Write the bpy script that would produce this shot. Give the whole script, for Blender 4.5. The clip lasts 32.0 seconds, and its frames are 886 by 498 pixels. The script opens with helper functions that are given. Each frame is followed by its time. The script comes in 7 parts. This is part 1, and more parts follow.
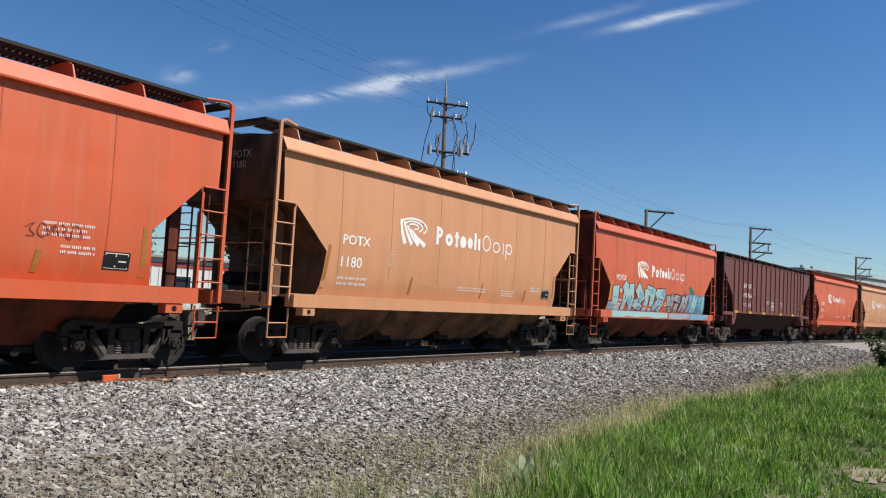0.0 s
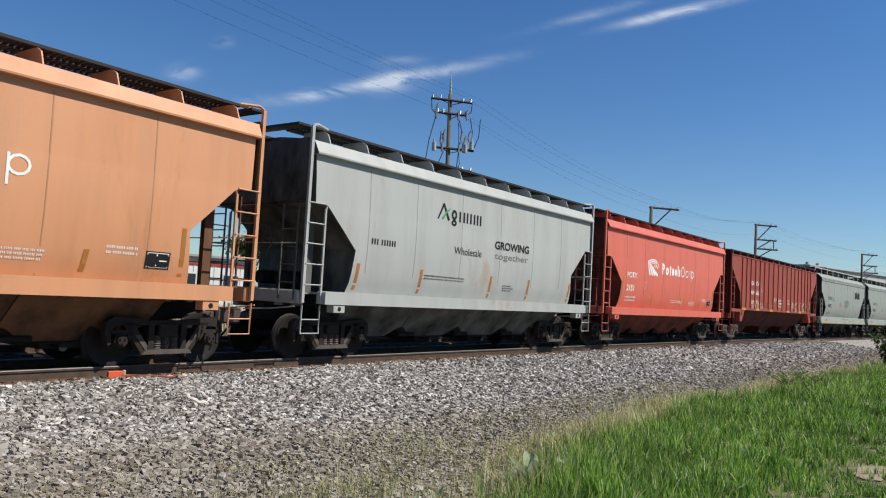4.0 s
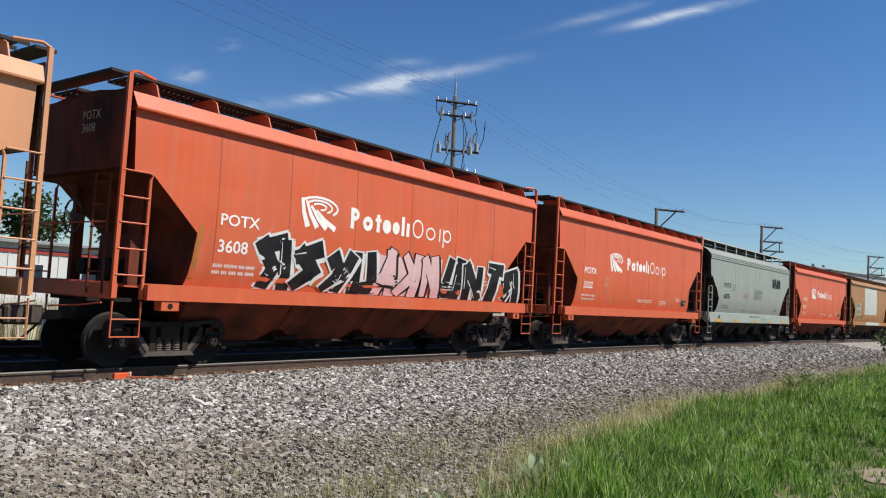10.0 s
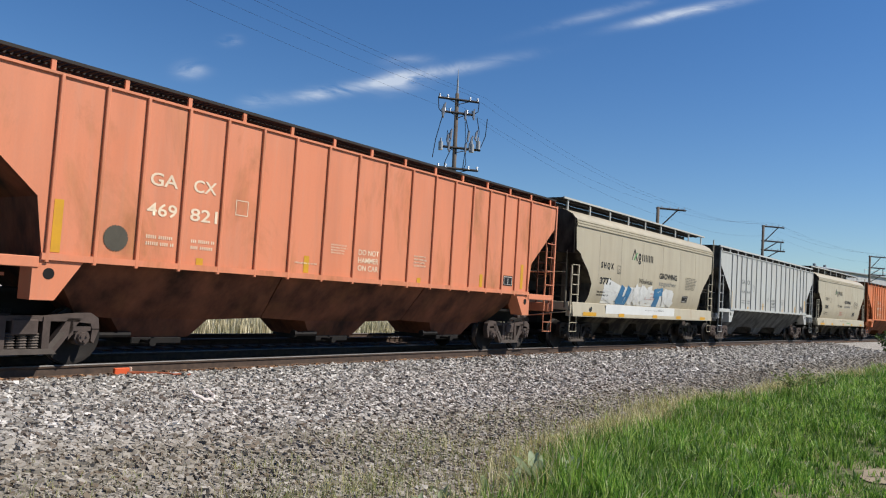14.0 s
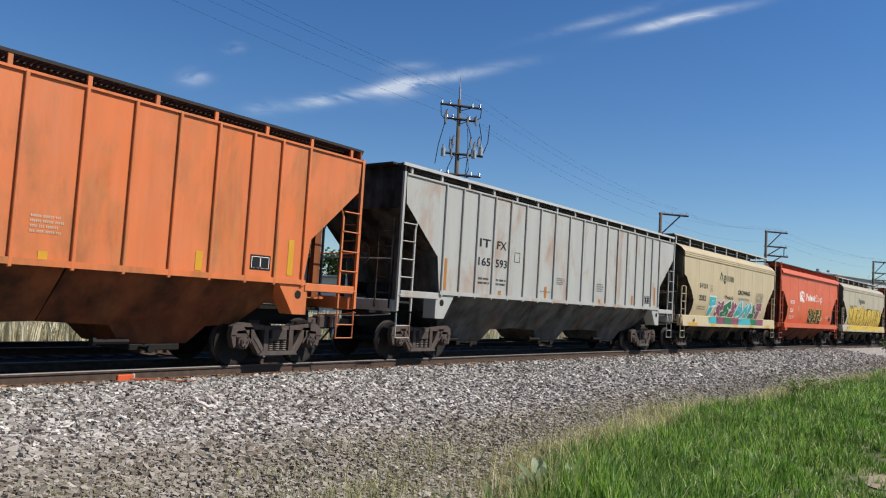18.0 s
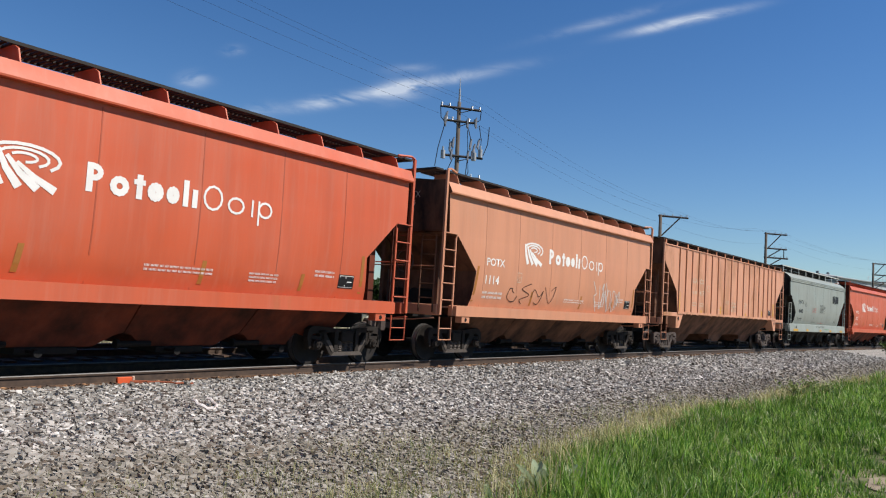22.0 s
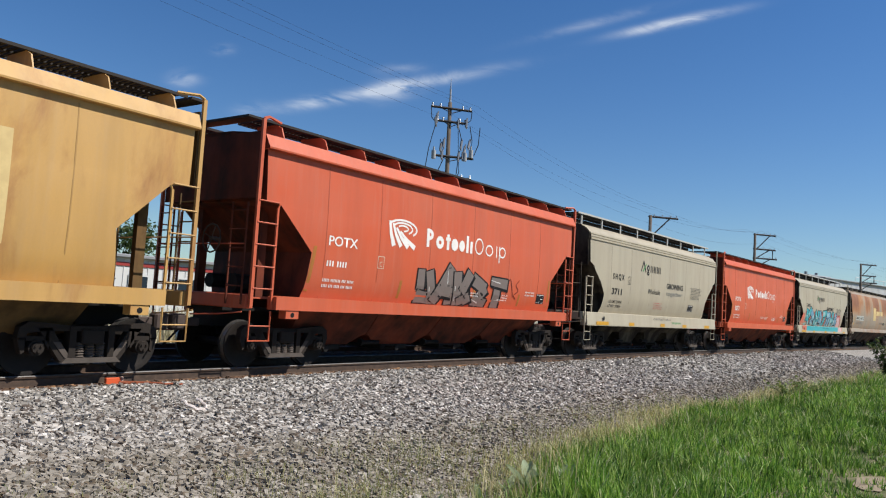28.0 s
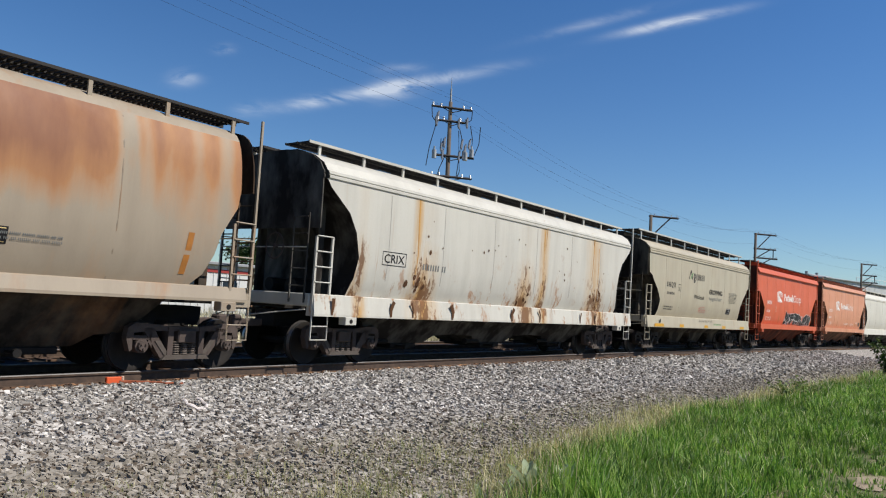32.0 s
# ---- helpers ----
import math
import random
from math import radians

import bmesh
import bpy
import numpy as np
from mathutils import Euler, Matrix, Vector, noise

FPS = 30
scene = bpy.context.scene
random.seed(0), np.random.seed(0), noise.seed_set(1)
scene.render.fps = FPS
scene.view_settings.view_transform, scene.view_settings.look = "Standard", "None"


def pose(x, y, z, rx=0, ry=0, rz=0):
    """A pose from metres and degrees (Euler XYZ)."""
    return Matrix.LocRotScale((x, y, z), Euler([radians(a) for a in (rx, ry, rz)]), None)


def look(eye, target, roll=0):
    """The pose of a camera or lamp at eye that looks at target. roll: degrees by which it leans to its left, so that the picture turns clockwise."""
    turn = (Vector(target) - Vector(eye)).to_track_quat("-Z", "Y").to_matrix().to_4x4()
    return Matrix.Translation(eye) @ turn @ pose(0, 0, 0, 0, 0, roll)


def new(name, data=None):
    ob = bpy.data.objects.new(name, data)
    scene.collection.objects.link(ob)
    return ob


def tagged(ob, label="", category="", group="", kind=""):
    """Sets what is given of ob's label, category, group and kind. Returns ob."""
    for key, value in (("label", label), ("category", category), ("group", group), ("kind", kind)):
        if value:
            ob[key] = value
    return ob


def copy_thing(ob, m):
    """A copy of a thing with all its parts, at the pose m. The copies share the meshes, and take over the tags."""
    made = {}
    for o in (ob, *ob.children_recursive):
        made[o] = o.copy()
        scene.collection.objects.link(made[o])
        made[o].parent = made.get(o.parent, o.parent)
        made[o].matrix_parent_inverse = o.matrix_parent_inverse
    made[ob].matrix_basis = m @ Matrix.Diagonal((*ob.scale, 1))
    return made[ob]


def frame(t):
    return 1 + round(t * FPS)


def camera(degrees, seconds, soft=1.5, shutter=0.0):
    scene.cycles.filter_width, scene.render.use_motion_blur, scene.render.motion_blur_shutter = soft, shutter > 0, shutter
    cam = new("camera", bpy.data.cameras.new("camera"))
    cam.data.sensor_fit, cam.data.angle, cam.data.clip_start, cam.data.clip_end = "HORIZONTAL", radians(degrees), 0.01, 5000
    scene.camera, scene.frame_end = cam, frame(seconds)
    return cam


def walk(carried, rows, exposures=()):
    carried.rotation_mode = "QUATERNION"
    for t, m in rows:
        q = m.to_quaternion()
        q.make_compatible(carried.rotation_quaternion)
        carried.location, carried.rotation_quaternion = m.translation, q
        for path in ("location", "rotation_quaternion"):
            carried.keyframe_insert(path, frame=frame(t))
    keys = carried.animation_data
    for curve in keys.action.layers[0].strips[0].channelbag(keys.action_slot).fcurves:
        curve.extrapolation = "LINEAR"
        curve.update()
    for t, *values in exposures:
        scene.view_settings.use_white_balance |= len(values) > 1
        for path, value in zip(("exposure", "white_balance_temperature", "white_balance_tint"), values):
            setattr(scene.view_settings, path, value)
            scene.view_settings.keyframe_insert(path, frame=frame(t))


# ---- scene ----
RAD = 714.0            # radius of the curve, metres
NEAR = 0.755           # near rail to the track's centre line
GROUND = -0.6


def on_track(s, off=0.0, z=0.0):
    """A point at s metres along the near rail, off metres beyond it."""
    a = s / RAD
    return Vector(((RAD + off) * math.sin(a), (RAD + off) * math.cos(a) - RAD, z))


def advance(t):
    """How far the train has rolled after t seconds, with a few short surges as the slack runs in."""
    slack = sum(a * math.exp(-((t - c) / 0.24) ** 2) for c, a in ((20, 0.31), (22, 0.12), (25, 0.22), (30, 0.7)))
    return 18.63 * t - 0.0078 * ((t - 16) ** 2 - 256) + slack


# ---- camera ----
cam = camera(60.58, 32.0, soft=1.15)
EYE = (0.0, -12.0, 1.495)
TURNS = [
    (0, -55.16, 3.8, -3.15), (0.5, -55.15, 3.75, -3.18), (1, -55.13, 3.69, -3.28), (1.5, -55.08, 3.64, -3.36),
    (2, -55.04, 3.6, -3.36), (2.5, -55.01, 3.58, -3.34), (4.5, -54.76, 3.52, -3.18), (5, -54.71, 3.52, -3.19),
    (5.5, -54.65, 3.52, -3.19), (6, -54.58, 3.53, -3.2), (6.5, -54.53, 3.56, -3.2), (7, -54.5, 3.58, -3.2),
    (7.5, -54.46, 3.58, -3.22), (8, -54.41, 3.57, -3.23), (8.5, -54.35, 3.57, -3.22), (9, -54.34, 3.59, -3.24),
    (9.5, -54.36, 3.63, -3.25), (10, -54.45, 3.66, -3.22), (10.5, -54.5, 3.53, -3.19), (11, -54.48, 3.42, -3.2),
    (11.5, -54.47, 3.39, -3.22), (12, -54.47, 3.36, -3.29), (12.5, -54.44, 3.33, -3.35), (13, -54.43, 3.35, -3.42),
    (13.5, -54.41, 3.4, -3.51), (14, -54.39, 3.45, -3.6), (14.5, -54.38, 3.5, -3.63), (16.5, -54.27, 3.76, -3.53),
    (17, -54.25, 3.82, -3.53), (17.5, -54.22, 3.87, -3.52), (18, -54.18, 3.9, -3.49), (18.5, -54.14, 3.95, -3.47),
    (19, -54.11, 3.98, -3.46), (19.5, -54.06, 4, -3.46), (20, -54.02, 4.04, -3.47), (20.5, -53.99, 4.09, -3.49),
    (21, -53.99, 4.1, -3.49), (21.5, -54.09, 4.09, -3.47), (22, -54.19, 4.06, -3.46), (22.5, -54.27, 4.07, -3.47),
    (23, -54.35, 4.04, -3.42), (23.5, -54.41, 4.05, -3.39), (24, -54.48, 4.06, -3.39), (24.5, -54.56, 4.05, -3.45),
    (25, -54.63, 4.08, -3.5), (25.5, -54.7, 4.09, -3.57), (26, -54.77, 4.11, -3.6), (26.5, -54.83, 4.14, -3.55),
    (28.5, -54.91, 4.13, -3.48), (29, -54.9, 4.13, -3.46), (29.5, -54.9, 4.14, -3.43), (30, -54.92, 4.14, -3.45),
    (30.5, -54.95, 4.17, -3.47), (31, -54.95, 4.16, -3.49), (31.5, -54.91, 4.11, -3.5), (32, -54.87, 4.09, -3.51),
]
walk(cam, [(t, pose(*EYE, 90 + p, r, y)) for t, y, p, r in TURNS], [(0, 0.45), (32, 0.45)])

# ---- light ----
SUN = Vector((0.36, -0.64, 0.80)).normalized()
world = bpy.data.worlds.new("sky")
scene.world = world
world.use_nodes = True
wn, wl = world.node_tree.nodes, world.node_tree.links
wn.clear()


def wnode(kind, **values):
    n = wn.new(kind)
    for k, v in values.items():
        n.inputs[k].default_value = v
    return n


sky = wn.new("ShaderNodeTexSky")
sky.sky_type, sky.sun_disc = "NISHITA", False
sky.sun_elevation, sky.sun_rotation = math.asin(SUN.z), math.atan2(SUN.x, SUN.y)
sky.altitude, sky.air_density, sky.dust_density, sky.ozone_density = 300, 1.0, 0.1, 2.0
bg = wnode("ShaderNodeBackground", Strength=0.066)
out = wn.new("ShaderNodeOutputWorld")
coord = wn.new("ShaderNodeTexCoord")


def direction(az, el):
    az, el = radians(az), radians(el)
    return Vector((math.sin(az) * math.cos(el), math.cos(az) * math.cos(el), math.sin(el)))


def math_node(op, a, b=None):
    n = wn.new("ShaderNodeMath")
    n.operation = op
    for i, v in enumerate((a, b)):
        if v is None:
            continue
        if isinstance(v, (int, float)):
            n.inputs[i].default_value = v
        else:
            wl.new(v, n.inputs[i])
    return n.outputs[0]


def dot_node(v):
    n = wn.new("ShaderNodeVectorMath")
    n.operation = "DOT_PRODUCT"
    wl.new(coord.outputs["Generated"], n.inputs[0])
    n.inputs[1].default_value = v
    return n.outputs["Value"]


# thin cirrus streaks: each is a long ellipse on the sky, torn by noise
stretch = wn.new("ShaderNodeMapping")
stretch.inputs["Scale"].default_value = (5, 5, 17)
stretch.inputs["Rotation"].default_value = (0.0, radians(-13), 0.0)
wl.new(coord.outputs["Generated"], stretch.inputs["Vector"])
wisp = wnode("ShaderNodeTexNoise", Scale=2.6, Detail=5.0, Roughness=0.6, Distortion=0.6)
wl.new(stretch.outputs[0], wisp.inputs["Vector"])
total = None
for az0, el0, az1, el1, half, weight in ((41.6, 13.55, 47.0, 14.95, 0.0075, 0.75), (46.0, 14.75, 56.9, 17.45, 0.0068, 1.1), (48.4, 15.2, 52.0, 16.2, 0.012, 0.75),
                                         (67.3, 20.25, 74.4, 21.4, 0.0052, 1.35), (61.0, 20.0, 69.5, 21.9, 0.0055, 0.3), (33.8, 14.55, 35.8, 14.9, 0.0085, 0.7),
                                         (36.7, 16.95, 38.1, 17.25, 0.0055, 0.5), (38.6, 13.0, 41.0, 13.5, 0.0085, 0.45), (49.0, 17.0, 52.4, 17.45, 0.006, 0.3)):
    a, b = direction(az0, el0), direction(az1, el1)
    mid, along = (a + b).normalized(), (b - a).normalized()
    across = mid.cross(along)
    reach = (b - a).length / 2
    u = math_node("DIVIDE", dot_node(along), reach)
    v = math_node("DIVIDE", dot_node(across), half)
    r2 = math_node("ADD", math_node("MULTIPLY", u, u), math_node("MULTIPLY", v, v))
    m = math_node("MULTIPLY", math_node("EXPONENT", math_node("MULTIPLY", r2, -1.1)), weight)
    m = math_node("MULTIPLY", m, math_node("GREATER_THAN", dot_node(mid), 0.5))
    total = m if total is None else math_node("ADD", total, m)
torn = math_node("SUBTRACT", math_node("MULTIPLY", wisp.outputs["Fac"], 3.4), 1.1)
cover = math_node("MINIMUM", math_node("MAXIMUM", math_node("MULTIPLY", math_node("MULTIPLY", total, torn), 0.66), 0.0), 0.62)
mix = wn.new("ShaderNodeMix")
mix.data_type = "RGBA"
wl.new(cover, mix.inputs["Factor"])
vivid = wnode("ShaderNodeHueSaturation", Hue=0.508, Saturation=1.31, Value=1.19)
# clear dry air: the white belt above the horizon is thinner
up = wn.new("ShaderNodeSeparateXYZ")
wl.new(coord.outputs["Generated"], up.inputs[0])
belt = math_node("EXPONENT", math_node("MULTIPLY", math_node("ABSOLUTE", up.outputs[2]), -11.0))
clear = wn.new("ShaderNodeMix")
clear.data_type, clear.blend_type = "RGBA", "MULTIPLY"
wl.new(math_node("MULTIPLY", belt, 0.75), clear.inputs["Factor"])
clear.inputs["B"].default_value = (0.42, 0.6, 0.78, 1)
wl.new(sky.outputs[0], clear.inputs["A"])
wl.new(clear.outputs["Result"], vivid.inputs["Color"])
wl.new(vivid.outputs[0], mix.inputs["A"])
mix.inputs["B"].default_value = (9.0, 9.6, 10.4, 1)
wl.new(mix.outputs["Result"], bg.inputs["Color"])
wl.new(bg.outputs[0], out.inputs[0])

sun = new("sun", bpy.data.lights.new("sun", "SUN"))
sun.data.energy, sun.data.angle, sun.data.color = 4.9, radians(0.53), (1.0, 0.95, 0.87)
sun.matrix_world = look((0, 0, 60), Vector((0, 0, 60)) - SUN)


# ---- materials ----
DIM = 0.69            # scales every base colour down, so that shade renders deeper under a stronger sun


def srgb(r, g, b):
    return tuple(((c / 255 + 0.055) / 1.055) ** 2.4 if c > 10 else c / 255 / 12.92 for c in (r, g, b))


class Mat:
    """A node material in the making: short ways to add nodes."""

    def __init__(self, name, rough=0.6, metal=0.0, spec=0.5):
        self.m = bpy.data.materials.new(name)
        self.m.use_nodes = True
        self.n, self.l = self.m.node_tree.nodes, self.m.node_tree.links
        self.p = self.n["Principled BSDF"]
        self.p.inputs["Roughness"].default_value = rough
        self.p.inputs["Metallic"].default_value = metal
        self.p.inputs["Specular IOR Level"].default_value = spec
        self.co = self.n.new("ShaderNodeTexCoord")

    def put(self, sock, v):
        if isinstance(v, (int, float)):
            sock.default_value = v
        elif isinstance(v, tuple):
            sock.default_value = (*(c * DIM for c in v), 1) if len(v) == 3 else v
        else:
            self.l.new(v, sock)

    def noise(self, scale, detail=4.0, rough=0.55, stretch=(1, 1, 1), shift=None, distort=0.0):
        mp = self.n.new("ShaderNodeMapping")
        mp.inputs["Scale"].default_value = stretch
        self.l.new(self.co.outputs["Object"], mp.inputs["Vector"])
        if shift is not None:
            self.l.new(shift, mp.inputs["Location"])
        t = self.n.new("ShaderNodeTexNoise")
        t.inputs["Scale"].default_value, t.inputs["Detail"].default_value = scale, detail
        t.inputs["Roughness"].default_value, t.inputs["Distortion"].default_value = rough, distort
        self.l.new(mp.outputs[0], t.inputs["Vector"])
        return t.outputs["Fac"]

    def ramp(self, fac, *stops):
        r = self.n.new("ShaderNodeValToRGB")
        e = r.color_ramp.elements
        while len(e) < len(stops):
            e.new(0.5)
        for el, (pos, c) in zip(e, stops):
            el.position, el.color = pos, ((c, c, c, 1) if isinstance(c, (int, float)) else (*(q * DIM for q in c), 1))
        self.l.new(fac, r.inputs[0])
        return r.outputs[0]

    def mix(self, fac, a, b, mode="MIX"):
        x = self.n.new("ShaderNodeMix")
        x.data_type, x.blend_type = "RGBA", mode
        self.put(x.inputs["Factor"], fac)
        self.put(x.inputs["A"], a)
        self.put(x.inputs["B"], b)
        return x.outputs["Result"]

    def calc(self, op, a, b=0.0):
        x = self.n.new("ShaderNodeMath")
        x.operation, x.use_clamp = op, True
        self.put(x.inputs[0], a)
        self.put(x.inputs[1], b)
        return x.outputs[0]

    def info(self, key):
        return self.n.new("ShaderNodeObjectInfo").outputs[key]

    def island(self):
        return self.n.new("ShaderNodeNewGeometry").outputs["Random Per Island"]

    def bump(self, height, strength=0.3, distance=0.02):
        b = self.n.new("ShaderNodeBump")
        b.inputs["Strength"].default_value, b.inputs["Distance"].default_value = strength, distance
        self.l.new(height, b.inputs["Height"])
        self.l.new(b.outputs[0], self.p.inputs["Normal"])

    def done(self, colour, rough=None):
        self.put(self.p.inputs["Base Color"], colour)
        if rough is not None:
            self.put(self.p.inputs["Roughness"], rough)
        return self.m


def paint_material(name, rough, soot_shade=0.0, top_rust=False, runs=False):
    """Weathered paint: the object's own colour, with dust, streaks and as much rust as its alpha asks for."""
    m = Mat(name, rough, 0.0, 0.12 if soot_shade else 0.3)
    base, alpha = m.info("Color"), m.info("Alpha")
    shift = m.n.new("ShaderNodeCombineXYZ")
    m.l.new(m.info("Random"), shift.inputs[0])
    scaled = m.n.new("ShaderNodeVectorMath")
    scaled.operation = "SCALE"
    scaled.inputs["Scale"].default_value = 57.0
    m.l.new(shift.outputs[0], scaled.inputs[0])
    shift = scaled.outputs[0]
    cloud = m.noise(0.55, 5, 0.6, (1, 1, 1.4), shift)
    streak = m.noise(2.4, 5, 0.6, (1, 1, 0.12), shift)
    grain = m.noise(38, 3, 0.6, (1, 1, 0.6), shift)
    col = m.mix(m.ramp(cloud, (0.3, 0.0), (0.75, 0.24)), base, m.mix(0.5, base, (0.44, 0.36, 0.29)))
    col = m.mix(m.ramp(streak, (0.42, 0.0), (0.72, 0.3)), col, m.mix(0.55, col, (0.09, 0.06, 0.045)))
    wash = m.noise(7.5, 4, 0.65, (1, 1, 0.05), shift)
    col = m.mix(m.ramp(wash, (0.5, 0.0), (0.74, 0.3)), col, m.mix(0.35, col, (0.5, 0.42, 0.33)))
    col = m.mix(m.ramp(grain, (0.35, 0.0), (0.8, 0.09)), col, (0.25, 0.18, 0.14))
    # mixes shade into the paint as near-black, in ragged patches
    if soot_shade:
        col = m.mix(m.ramp(m.noise(1.6, 5, 0.6, (1, 1, 0.5), shift), (0.3, soot_shade - 0.15), (0.7, soot_shade + 0.2)), col, (0.022, 0.018, 0.016))
    rustm = m.noise(0.75, 7, 0.66, (1, 1, 0.4), shift, 0.5)
    level = m.calc("SUBTRACT", m.calc("ADD", rustm, m.calc("MULTIPLY", alpha, 0.34)), 0.66)
    if top_rust:
        xyz = m.n.new("ShaderNodeSeparateXYZ")
        m.l.new(m.co.outputs["Object"], xyz.inputs[0])
        # burnt in broad bands from the roof down, with ragged drips at their lower edge
        drip = m.calc("MULTIPLY", m.noise(2.6, 5, 0.6, (1, 1, 0.08), shift), 0.16)
        high = m.ramp(m.calc("ADD", m.calc("MULTIPLY", xyz.outputs[2], 0.2), drip), (0.58, 0.0), (0.8, 0.5))
        band = m.ramp(m.noise(0.4, 3, 0.5, (1, 0.05, 0.12), shift, 0.6), (0.4, 0.0), (0.56, 1.0))
        level = m.calc("ADD", m.calc("MULTIPLY", level, 0.5), m.calc("MULTIPLY", high, band))
    if runs:
        xyz = m.n.new("ShaderNodeSeparateXYZ")
        m.l.new(m.co.outputs["Object"], xyz.inputs[0])
        low = m.ramp(m.calc("MULTIPLY", xyz.outputs[2], 0.2), (0.33, 1.0), (0.6, 0.12))
        drip = m.ramp(m.noise(0.95, 6, 0.72, (1, 1, 0.03), shift), (0.6, 0.0), (0.68, 0.14))
        blot = m.ramp(m.noise(1.9, 7, 0.75, (1, 1, 0.45), shift), (0.54, 0.0), (0.62, 0.2))
        level = m.calc("ADD", level, m.calc("ADD", drip, m.calc("MULTIPLY", blot, low)))
        # the leaking seams: ochre washes in a few columns, eaten through low down
        burn_at, wash_at = 0.0, 0.0
        for x, wide, deep, fall in ((-4.78, 0.26, 1.0, 0.9), (-4.5, 0.75, 1.0, 0.0), (1.4, 0.36, 1.0, 0.9), (0.35, 0.6, 1.0, 0.0), (4.9, 0.75, 0.9, 0.75), (5.4, 0.5, 1.0, 0.0), (-6.75, 0.3, 1.0, 0.0)):
            across = m.n.new("ShaderNodeMapRange")
            m.l.new(xyz.outputs[0], across.inputs["Value"])
            across.inputs["From Min"].default_value, across.inputs["From Max"].default_value = x - wide, x + wide
            near = m.ramp(across.outputs[0], (0.0, 0.0), (0.5, deep), (1.0, 0.0))
            wash_at = m.calc("MAXIMUM", m.calc("MULTIPLY", near, fall or low), wash_at)
            burn_at = m.calc("MAXIMUM", m.calc("MULTIPLY", near, low), burn_at)
        thin = m.ramp(m.noise(3.2, 6, 0.7, (1, 1, 0.1), shift), (0.32, 0.1), (0.52, 1.0))
        col = m.mix(m.calc("MULTIPLY", wash_at, thin), col, (0.58, 0.33, 0.1))
        eaten = m.ramp(m.calc("ADD", m.noise(4.5, 6, 0.7, (1, 1, 0.4), shift), m.calc("MULTIPLY", burn_at, 0.2)), (0.6, 0.0), (0.66, 0.9))
        col = m.mix(m.calc("MULTIPLY", eaten, m.ramp(burn_at, (0.1, 0.0), (0.35, 1.0))), col, (0.19, 0.085, 0.032))
    rust = m.ramp(m.noise(5 if not top_rust else 2.2, 6, 0.7, (1, 1, 0.22), shift), (0.3, (0.25, 0.09, 0.032)), (0.7, (0.52, 0.25, 0.09)))
    if top_rust:
        # orange at the faint edge of a burn, maroon where it is deepest
        rust = m.mix(0.4, m.ramp(level, (0.08, (0.62, 0.29, 0.1)), (0.42, (0.23, 0.07, 0.035))), rust)
    col = m.mix(m.ramp(level, (0.02, 0.0), (0.22, 0.3 if soot_shade else 0.9)), col, rust)
    m.bump(m.noise(1.15, 3, 0.45, (1, 1, 0.3), shift), 0.3, 0.035)
    return m.done(col, m.ramp(cloud, (0.3, rough - 0.08), (0.7, rough + 0.16)))


PAINT = paint_material("car_paint", 0.46)
BURNT = paint_material("rust_burnt_paint", 0.6, 0.0, False, True)
STREAKED = paint_material("rust_streaked_paint", 0.6, 0.0, True)


def plain(name, colour, rough=0.6, metal=0.0, vary=0.35, scale=6.0, dirt=(0.05, 0.04, 0.03), bump=0.15):
    m = Mat(name, rough, metal, 0.15 if max(colour) < 0.2 else 0.35)
    a = m.noise(scale, 5, 0.6)
    b = m.noise(scale * 7, 3, 0.6)
    col = m.mix(m.ramp(a, (0.35, 0.0), (0.75, vary)), colour, dirt)
    col = m.mix(m.ramp(b, (0.4, 0.0), (0.8, vary * 0.6)), col, tuple(c * 1.5 for c in colour))
    if bump:
        m.bump(b, bump, 0.01)
    return m.done(col)


IRON = plain("cast_iron_dusty", (0.11, 0.084, 0.074), 0.85, 0.0, 0.5, 5.0, (0.03, 0.024, 0.02))
# underframe steel, near black with the shade under the cars in its colour
DARK = plain("shaded_steel", (0.014, 0.013, 0.013), 0.7, 0.0, 0.3, 4.0)
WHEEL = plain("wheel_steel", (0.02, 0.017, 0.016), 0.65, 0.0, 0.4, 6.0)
TREAD = plain("worn_tread_steel", (0.4, 0.39, 0.38), 0.35, 0.9, 0.2, 6.0)
SPRING = plain("spring_steel", (0.14, 0.115, 0.1), 0.6, 0.1, 0.3, 8.0)
# truck iron in a shaded tone and a sunlit tone
SHADED_IRON = plain("shaded_cast_iron", (0.03, 0.024, 0.021), 0.8, 0.0, 0.5, 5.0)
LIT_IRON = plain("sunlit_plank_iron", (0.12, 0.1, 0.087), 0.9, 0.0, 0.4, 6.0)
GRATE = plain("walkway_grating_steel", (0.04, 0.037, 0.036), 0.7, 0.0, 0.4, 9.0)
RUBBER = plain("air_hose_rubber", (0.02, 0.02, 0.02), 0.7)
WHITE = plain("white_vinyl_lettering", (0.98, 0.95, 0.9), 0.6, 0.0, 0.18, 3.0, (0.35, 0.25, 0.2), 0)
BLACK = plain("black_lettering_paint", (0.016, 0.016, 0.018), 0.55, 0.0, 0.2, 3.0, (0.07, 0.06, 0.055), 0)
YELLOW = plain("yellow_reflective_tape", srgb(222, 165, 38), 0.5, 0.0, 0.2, 3.0, (0.2, 0.13, 0.05), 0)
RED = plain("red_stencil_paint", srgb(200, 90, 85), 0.6, 0.0, 0.2, 3.0, (0.3, 0.2, 0.2), 0)


def ink(name, r, g, b):
    return plain(name, srgb(r, g, b), 0.5, 0.0, 0.15, 2.0, (0.2, 0.17, 0.15), 0)


